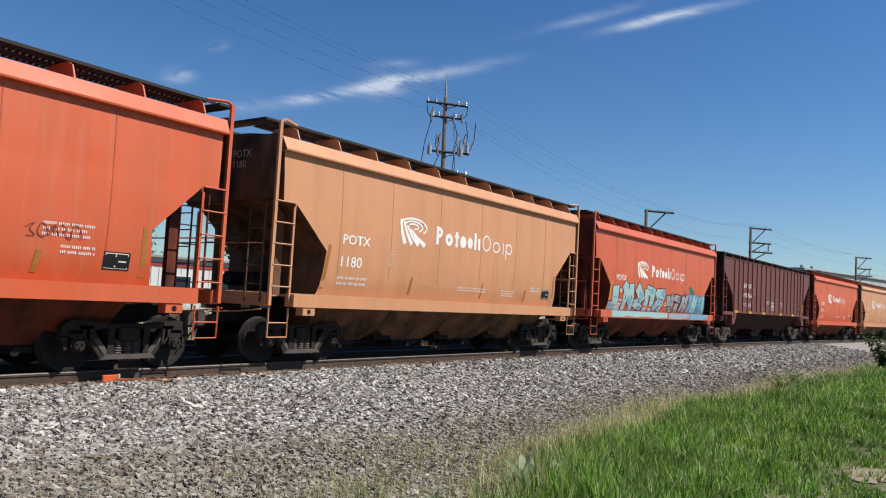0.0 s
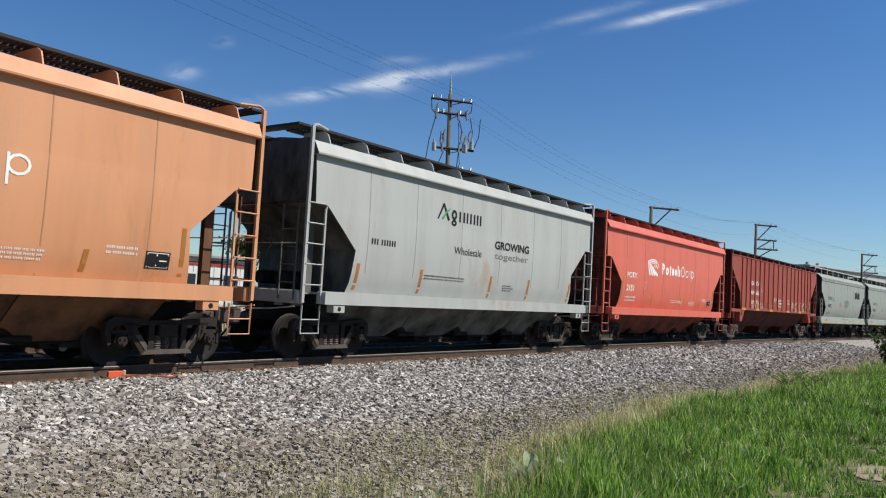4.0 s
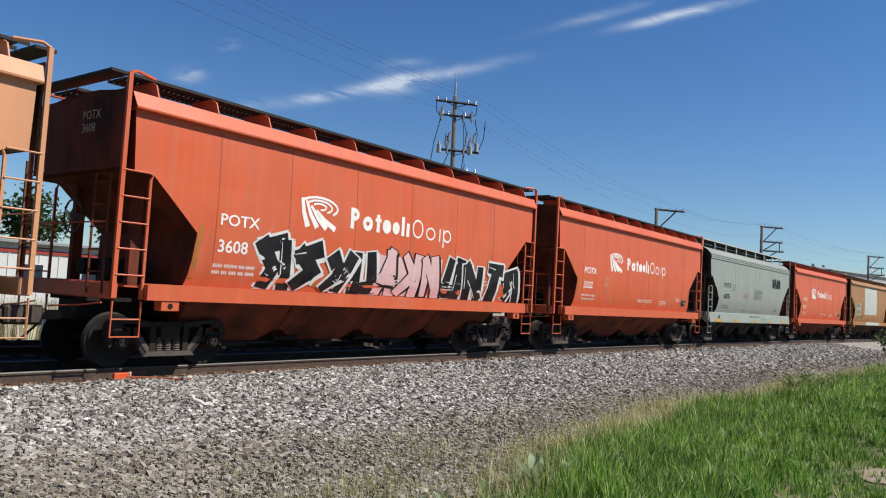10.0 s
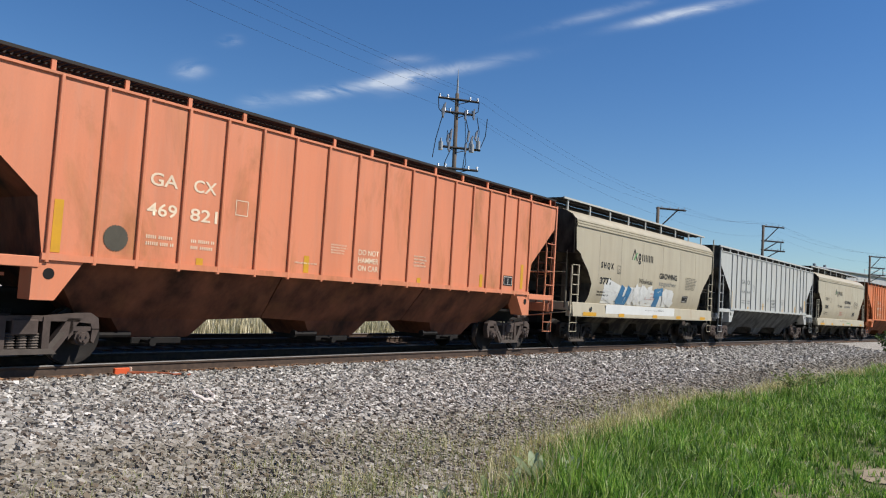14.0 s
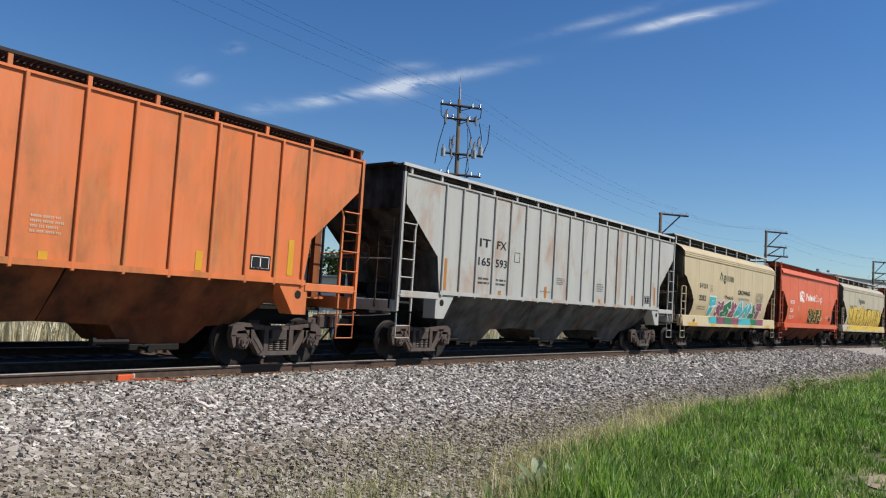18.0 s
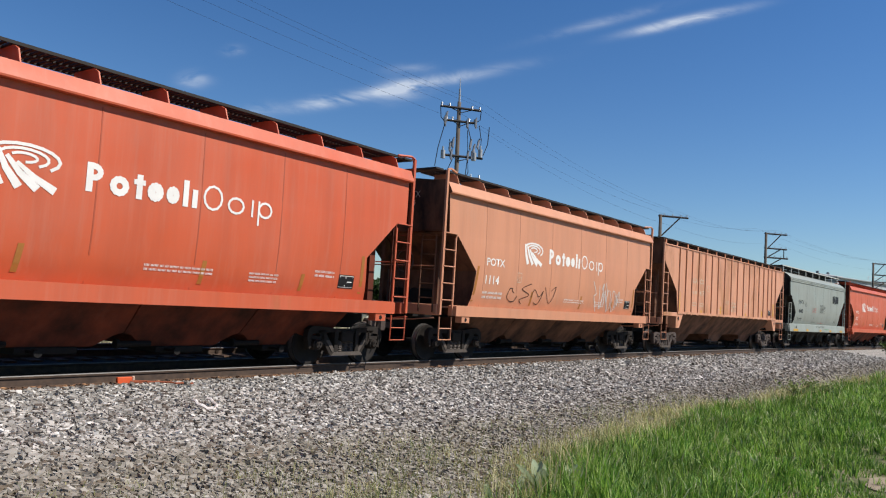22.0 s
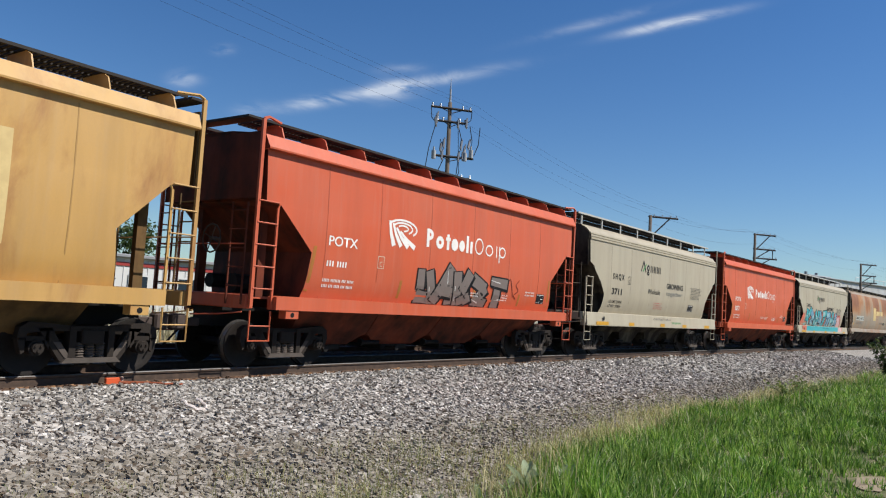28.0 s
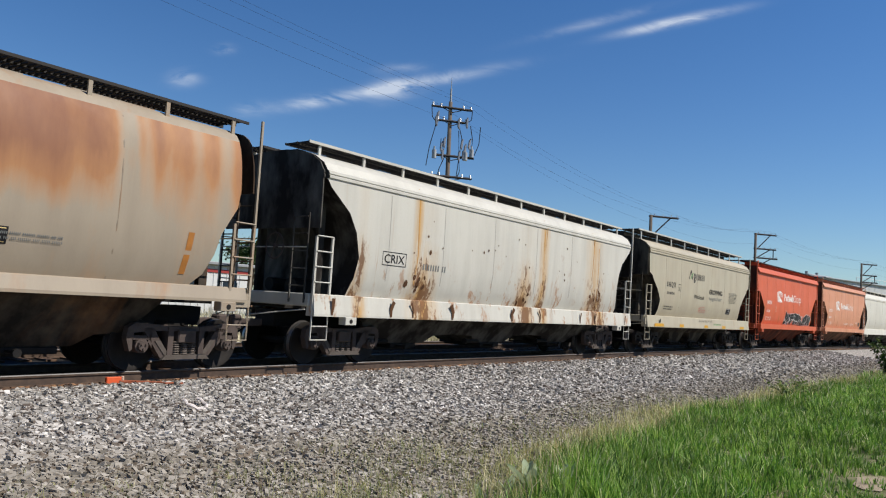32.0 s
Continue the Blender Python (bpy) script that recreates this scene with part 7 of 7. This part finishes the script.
def twig_shrub(x, y, z, height, spread, n_leaf, seed, label, name="shrub", size=0.07):
    r = random.Random(seed)
    ob = new(name)
    ob.matrix_world = pose(x, y, z)
    tagged(ob, label, "shrub")
    st, lv = Geo(), Geo()
    for i in range(9):
        a = r.uniform(0, 6.28)
        rad = spread * r.uniform(0.3, 1.0)
        tip = Vector((rad * math.cos(a), rad * math.sin(a), height * r.uniform(0.55, 1.0)))
        mid = Vector((tip.x * 0.35, tip.y * 0.35, tip.z * 0.55))
        st.tube((0, 0, -0.05), mid, 0.012, 5, 0.008).tube(mid, tip, 0.008, 5, 0.003)
        for _ in range(n_leaf // 9):
            f = r.uniform(0.25, 1.05)
            p = (Vector((0, 0, 0)).lerp(mid, f / 0.5) if f < 0.5 else mid.lerp(tip, (f - 0.5) / 0.5)) + Vector((r.gauss(0, 0.09), r.gauss(0, 0.09), r.gauss(0, 0.06))) * spread
            q = Euler((r.uniform(-0.9, 0.9), r.uniform(-0.9, 0.9), r.uniform(0, 6.28)))
            l = size * r.uniform(0.6, 1.3)
            pts = [p + (q.to_matrix() @ Vector(c)) for c in ((0, 0, 0), (l * 0.5, l * 0.32, 0.1 * l), (l, 0, 0), (l * 0.5, -l * 0.32, 0.1 * l))]
            lv.add(pts, [(0, 1, 2, 3)])
    part("stems", st, plain("shrub_bark", (0.1, 0.08, 0.05), 0.9), ob)
    part("leaves", lv, WEEDY if name == "weed_clump" else HEDGE, ob)


WEEDY = blade_material("weed_leaf", ((0.0, (0.12, 0.2, 0.04)), (0.6, (0.34, 0.44, 0.12)), (1.0, (0.7, 0.72, 0.36))))
HEDGE = blade_material("shrub_leaf", ((0.0, (0.03, 0.065, 0.015)), (0.6, (0.075, 0.13, 0.03)), (1.0, (0.17, 0.22, 0.07))))
twig_shrub(32.9, -9.35, -0.45, 1.75, 0.75, 900, 1, "leafy green shrub at the edge of the verge", size=0.13)
twig_shrub(21.0, -8.05, -0.42, 0.5, 0.55, 420, 2, "low leafy weed clump at the grass edge", "weed_clump", 0.09)
twig_shrub(22.6, -8.15, -0.42, 0.45, 0.6, 420, 3, "low leafy weed clump at the grass edge", "weed_clump", 0.09)


# ---- power line ----
POLE = plain("weathered_pole_wood", (0.17, 0.14, 0.115), 0.9, 0.0, 0.4, 3.0)
ARM = plain("dark_crossarm_wood", (0.06, 0.055, 0.055), 0.85, 0.0, 0.3, 4.0)
GLASS = plain("grey_porcelain", (0.3, 0.32, 0.36), 0.3, 0.0, 0.2, 9.0)
TANK = plain("light_grey_tank_paint", (0.5, 0.52, 0.54), 0.45, 0.0, 0.2, 5.0)
WIRE = plain("dark_wire", (0.03, 0.03, 0.035), 0.6, 0.0, 0.1, 5.0, bump=0)


def insulators(g, pts, h=0.28):
    for p in pts:
        for i in range(3):
            z = p[2] + 0.04 + i * h / 3.4
            g.tube((p[0], p[1], z), (p[0], p[1], z + 0.05), 0.075, 8, 0.05)


def big_pole(x, y, lean):
    pole = new("utility_pole")
    pole.matrix_world = pose(x, y, GROUND + 0.1, 0, lean, 0)
    tagged(pole, "tall wooden utility pole crowded with crossarms and cutouts", "utility pole", "poles of the power line")
    H = 15.95
    part("shaft", Geo().tube((0, 0, -0.6), (0, 0, H - 0.4), 0.2, 12, 0.125), POLE, pole, smooth=True)
    part("lightning_spike", Geo().tube((0, 0, H - 0.5), (0, 0, H + 0.5), 0.075, 8, 0.06).tube((0, 0, H + 0.5), (0, 0, H + 1.25), 0.035, 8, 0.015), TANK, pole)
    u = Vector((0.83, -0.55, 0))          # along the crossarms
    for z, l0, l1, name in ((H - 0.85, -1.5, 1.45, "crossarm"), (H - 1.75, -1.1, 1.1, "crossarm"), (H - 4.1, -1.2, 1.7, "crossarm"), (H - 5.5, -1.4, 1.6, "crossarm")):
        a, b = u * l0, u * l1
        g = Geo().path([(a.x, a.y - 0.18, z), (b.x, b.y - 0.18, z)], 0.085, 4)
        g.path([(a.x * 0.6, a.y * 0.6 - 0.18, z), (0, -0.2, z - 0.3), (b.x * 0.6, b.y * 0.6 - 0.18, z)], 0.03, 4)
        arm = part(name, g, ARM, pole)
        ins = Geo()
        pts = [(u.x * l, u.y * l - 0.18, z) for l in (l0 + 0.1, l0 * 0.55, l1 * 0.55, l1 - 0.1)]
        insulators(ins, pts)
        part("insulators", ins, GLASS, arm)
    for l, z in ((-1.2, H - 4.05), (1.5, H - 3.75), (1.05, H - 4.0)):
        c = u * l
        part("cutout_tank", Geo().tube((c.x, c.y - 0.2, z - 0.3), (c.x, c.y - 0.2, z + 0.25), 0.15, 12).tube((c.x, c.y - 0.2, z + 0.25), (c.x, c.y - 0.2, z + 0.5), 0.06, 8), TANK, pole, "light grey cylindrical transformer tank", smooth=35)
    for l, z, tilt in ((-0.7, H - 3.9, 0.1), (-0.5, H - 3.6, 0.1), (0.75, H - 3.6, 0.15), (1.0, H - 3.9, 0.15), (1.3, H - 3.5, 0.2), (0.5, H - 2.2, 0.05), (-1.1, H - 2.2, -0.05), (1.1, H - 2.1, 0.05), (-1.05, H - 1.9, 0.1), (0.9, H - 4.3, 0.1), (0.6, H - 4.4, 0.1), (-0.6, H - 4.4, 0.1)):
        c = u * l
        part("fuse_cutout", Geo().tube((c.x, c.y - 0.2, z), (c.x + tilt, c.y - 0.2, z + 0.75), 0.06, 6).tube((c.x - 0.06, c.y - 0.2, z + 0.1), (c.x + tilt - 0.1, c.y - 0.2, z + 0.62), 0.08, 6), GLASS, pole)
    drops = Geo()
    r = random.Random(5)
    for l0, z0, l1, z1 in ((-1.15, H - 2.0, -1.75, H - 4.9), (-1.5, H - 0.9, -1.15, H - 1.9), (2.1, H - 1.9, 1.7, H - 3.9), (1.45, H - 0.9, 1.1, H - 1.7), (1.35, H - 1.9, 1.5, H - 3.4), (0.45, H - 1.8, 0.8, H - 3.4), (-0.75, H - 3.0, -0.6, H - 3.9), (0.5, H - 2.3, 0.45, H - 5.5), (-0.5, H - 4.3, -0.9, H - 5.4), (0.6, H - 4.3, 0.5, H - 5.5)):
        a, b = u * l0, u * l1
        mid = (a + b) / 2 + u * 0.12 * (1 if l1 > 0 else -1)
        drops.path([(a.x, a.y - 0.2, z0), (mid.x, mid.y - 0.2, (z0 + z1) / 2 - 0.2), (b.x, b.y - 0.2, z1)], 0.03, 5)
    part("drop_wires", drops, WIRE, pole)
    return H


def arm_pole(x, y, top, two):
    pole = new("utility_pole")
    pole.matrix_world = pose(x, y, GROUND + 0.1)
    tagged(pole, "utility pole with crossarms all to one side", "utility pole", "poles of the power line")
    part("shaft", Geo().tube((0, 0, -0.6), (0, 0, top), 0.2, 10, 0.15), POLE, pole, smooth=True)
    u = Vector((0.75, -0.66, 0)) * 1.0
    for z, l in ((top - 0.12, 3.0),) + (((top - 1.95, 3.0), (top - 3.1, 3.2)) if two else ((top - 2.75, 2.6),)):
        e = u * l
        g = Geo().path([(-u.x * 0.2, -u.y * 0.2, z), (e.x, e.y, z)], 0.1, 4)
        if z > top - 1 or two:
            g.path([(0, 0, z - 2.1 if z > top - 1 else z - 1.3), (e.x * 0.72, e.y * 0.72, z)], 0.07, 4)
        arm = part("crossarm", g, ARM, pole)
        ins = Geo()
        insulators(ins, [(u.x * q, u.y * q, z) for q in (0.4, 1.3, 2.2, l - 0.15)], 0.3)
        part("insulators", ins, GLASS, arm)
    if two:
        part("hanger", Geo().path([(u.x * 2.6, u.y * 2.6, top - 1.95), (u.x * 2.6, u.y * 2.6, top - 3.1)], 0.06, 5), ARM, pole)


big_pole(41.4, 17.2, -1.6)
arm_pole(72.1, 14.4, 11.9, False)
arm_pole(100.0, 11.0, 13.2, True)
arm_pole(142.0, 3.9, 12.8, True)
arm_pole(176.0, -3.6, 12.8, True)
arm_pole(-8.0, 18.4, 17.2, False)
stops = [(-8.0, 18.4, 16.9), (41.2, 17.2, 14.75), (72.1, 14.4, 11.6), (100.0, 11.0, 12.8), (142.0, 3.9, 12.4), (176.0, -3.6, 12.4)]
for lane, (du, dz) in enumerate(((-1.5, 0.3), (0.9, 0.3), (1.9, 0.3), (1.2, -1.2))):
    g = Geo()
    for (x0, y0, z0), (x1, y1, z1) in zip(stops, stops[1:]):
        pts = []
        for i in range(13):
            f = i / 12
            sag = 4 * f * (1 - f) * 0.75
            pts.append((x0 + (x1 - x0) * f + du * 0.78, y0 + (y1 - y0) * f - du * 0.6, z0 + (z1 - z0) * f + dz - sag))
        g.path(pts, 0.0055, 4)
    tagged(new("power_wire", g.mesh("power_wire", WIRE)), "thin sagging power wire strung from pole to pole", "power line", "wires of the power line")


# ---- buildings and trees beyond the track ----
SIDING = plain("white_metal_siding", (0.74, 0.74, 0.72), 0.5, 0.0, 0.12, 1.0, (0.45, 0.42, 0.38), 0.05)
ROOFM = plain("grey_metal_roof", (0.36, 0.37, 0.38), 0.5, 0.2, 0.2, 1.0)
PANE = plain("dark_window_glass", (0.03, 0.045, 0.06), 0.15, 0.0, 0.1, 3.0, bump=0)
STRIPE = plain("red_trim_paint", srgb(170, 60, 55), 0.5)


def shed(x, y, length, depth, height, turn, label, stripe=False, bays=8):
    b = new("warehouse")
    b.matrix_world = pose(x, y, GROUND, 0, 0, turn)
    tagged(b, label, "building")
    w = Geo().box(0, length, 0, 0.25, 0, height).box(0, length, depth - 0.25, depth, 0, height).box(0, 0.25, 0.25, depth - 0.25, 0, height).box(length - 0.25, length, 0.25, depth - 0.25, 0, height)
    wall = part("wall", w, SIDING, b)
    rib = Geo()
    for i in range(int(length / 0.6)):
        rib.box(i * 0.6 + 0.02, i * 0.6 + 0.08, -0.04, 0.0, 0.1, height - 0.1)
    part("siding_ribs", rib, SIDING, wall)
    part("roof", Geo().box(-0.4, length + 0.4, -0.4, depth + 0.4, height, height + 0.25, 0.05), ROOFM, b)
    if stripe:
        part("trim_stripe", Geo().box(0, length, -0.07, -0.045, height - 0.55, height - 0.3), STRIPE, b)
    for i in range(bays):
        cx = length * (i + 0.5) / bays
        win = part("window", Geo().box(cx - 0.75, cx + 0.75, -0.09, -0.045, height * 0.42, height * 0.72), SIDING, b)
        part("pane", Geo().box(cx - 0.66, cx + 0.66, -0.11, -0.092, height * 0.45, height * 0.69), PANE, win)
    return b


shed(6, 36, 34, 12, 3.9, -2, "long low white metal warehouse beyond the track", True, 9)
shed(52, 34, 46, 12, 3.6, -6, "long low white metal warehouse beyond the track", False, 10)
far = shed(163, 12.5, 70, 22, 11.5, -16, "white flat-roofed industrial building in the distance", False, 12)
part("roof_unit", Geo().box(2, 12, 4, 8, 11.75, 12.5, 0.1).tube((5, 6, 12.5), (5, 6, 13.2), 0.3, 8).tube((9.5, 6, 12.5), (9.5, 6, 13.2), 0.3, 8), ROOFM, far)
rails = Geo().path([(14, 0, 12.7), (70, 0, 12.7)], 0.05, 4)
for i in range(25):
    rails.box(i * 2.3 + 13.97, i * 2.3 + 14.03, -0.03, 0.03, 11.75, 12.7)
part("roof_railing", rails, SIDING, far)

CROWN = blade_material("tree_leaf", ((0.0, (0.025, 0.05, 0.012)), (0.6, (0.06, 0.11, 0.028)), (1.0, (0.12, 0.17, 0.05))))
BARK = plain("tree_bark", (0.10, 0.08, 0.06), 0.95, 0.0, 0.4, 4.0)


def tree(x, y, height, spread, seed):
    r = random.Random(seed)
    t = new("tree")
    t.matrix_world = pose(x, y, GROUND + 0.1, 0, 0, r.uniform(0, 360))
    tagged(t, "leafy green tree behind the warehouses", "tree", "trees behind the warehouses")
    tr = Geo().tube((0, 0, -0.2), (0.1, 0, height * 0.5), 0.2, 8, 0.12)
    lv = Geo()
    for i in range(13):
        a, f = r.uniform(0, 6.28), r.uniform(0.3, 1.0)
        tip = Vector((spread * r.uniform(0.25, 0.9) * math.cos(a), spread * r.uniform(0.25, 0.9) * math.sin(a), height * (0.42 + 0.52 * f)))
        tr.tube((0.05, 0, height * r.uniform(0.25, 0.5)), tip, 0.07, 5, 0.02)
        for _ in range(150):
            p = tip + Vector((r.gauss(0, 0.34), r.gauss(0, 0.34), r.gauss(0, 0.26))) * spread * 0.55
            q = Euler((r.uniform(-1, 1), r.uniform(-1, 1), r.uniform(0, 6.28))).to_matrix()
            l = r.uniform(0.12, 0.3)
            lv.add([p + q @ Vector(c) for c in ((-l, 0, 0), (0, l * 0.6, 0.05), (l, 0, 0), (0, -l * 0.6, 0.05))], [(0, 1, 2, 3)])
    part("trunk", tr, BARK, t)
    part("crown", lv, CROWN, t)


for i, (x, y, h, sp) in enumerate(((14, 52, 8.5, 3.2), (22, 54, 7.5, 3.0), (31, 51, 8.8, 3.4), (42, 56, 8.0, 3.2), (55, 52, 7.6, 3.0), (67, 54, 8.0, 3.2), (83, 50, 7.0, 3.0), (47.5, 29, 3.6, 1.6), (104, 46, 7.4, 3.0), (4, 50, 8.0, 3.2))):
    tree(x, y, h, sp, 40 + i)


# ---- what moves ----
def motions():
    for i, car in enumerate(train):
        mid = (JOINTS[i] + JOINTS[i + 1]) / 2
        rows = []
        for k in range(65):
            t = 0.5 * k
            s = mid - advance(t)
            rows.append((t, pose(*on_track(s, NEAR), 0, 0, -math.degrees(s / RAD))))
        walk(car, rows)
        # its wheels on the sunny side roll while it passes
        near = (mid + 9.0) / 18.63
        t0, t1 = near - 2.1, near + 0.75
        if t1 < 0.1 or t0 > 31.9:
            continue
        steps = [t0 + k / 30 for k in range(int((t1 - t0) * 30) + 1) if 0.03 < t0 + k / 30 < 31.97]
        for truck in car.children:
            if not truck.name.startswith("truck"):
                continue
            for wheel in truck.children:
                if wheel.name.startswith("wheel") and wheel.location.y < 0:
                    x, y, z = wheel.location
                    turn = [(t, pose(x, y, z, 0, math.degrees(-(advance(t) - advance(steps[0])) / 0.457) % 360, 0)) for t in steps]
                    walk(wheel, [(0.0, turn[0][1])] + turn + [(32.0, turn[-1][1])])


motions()
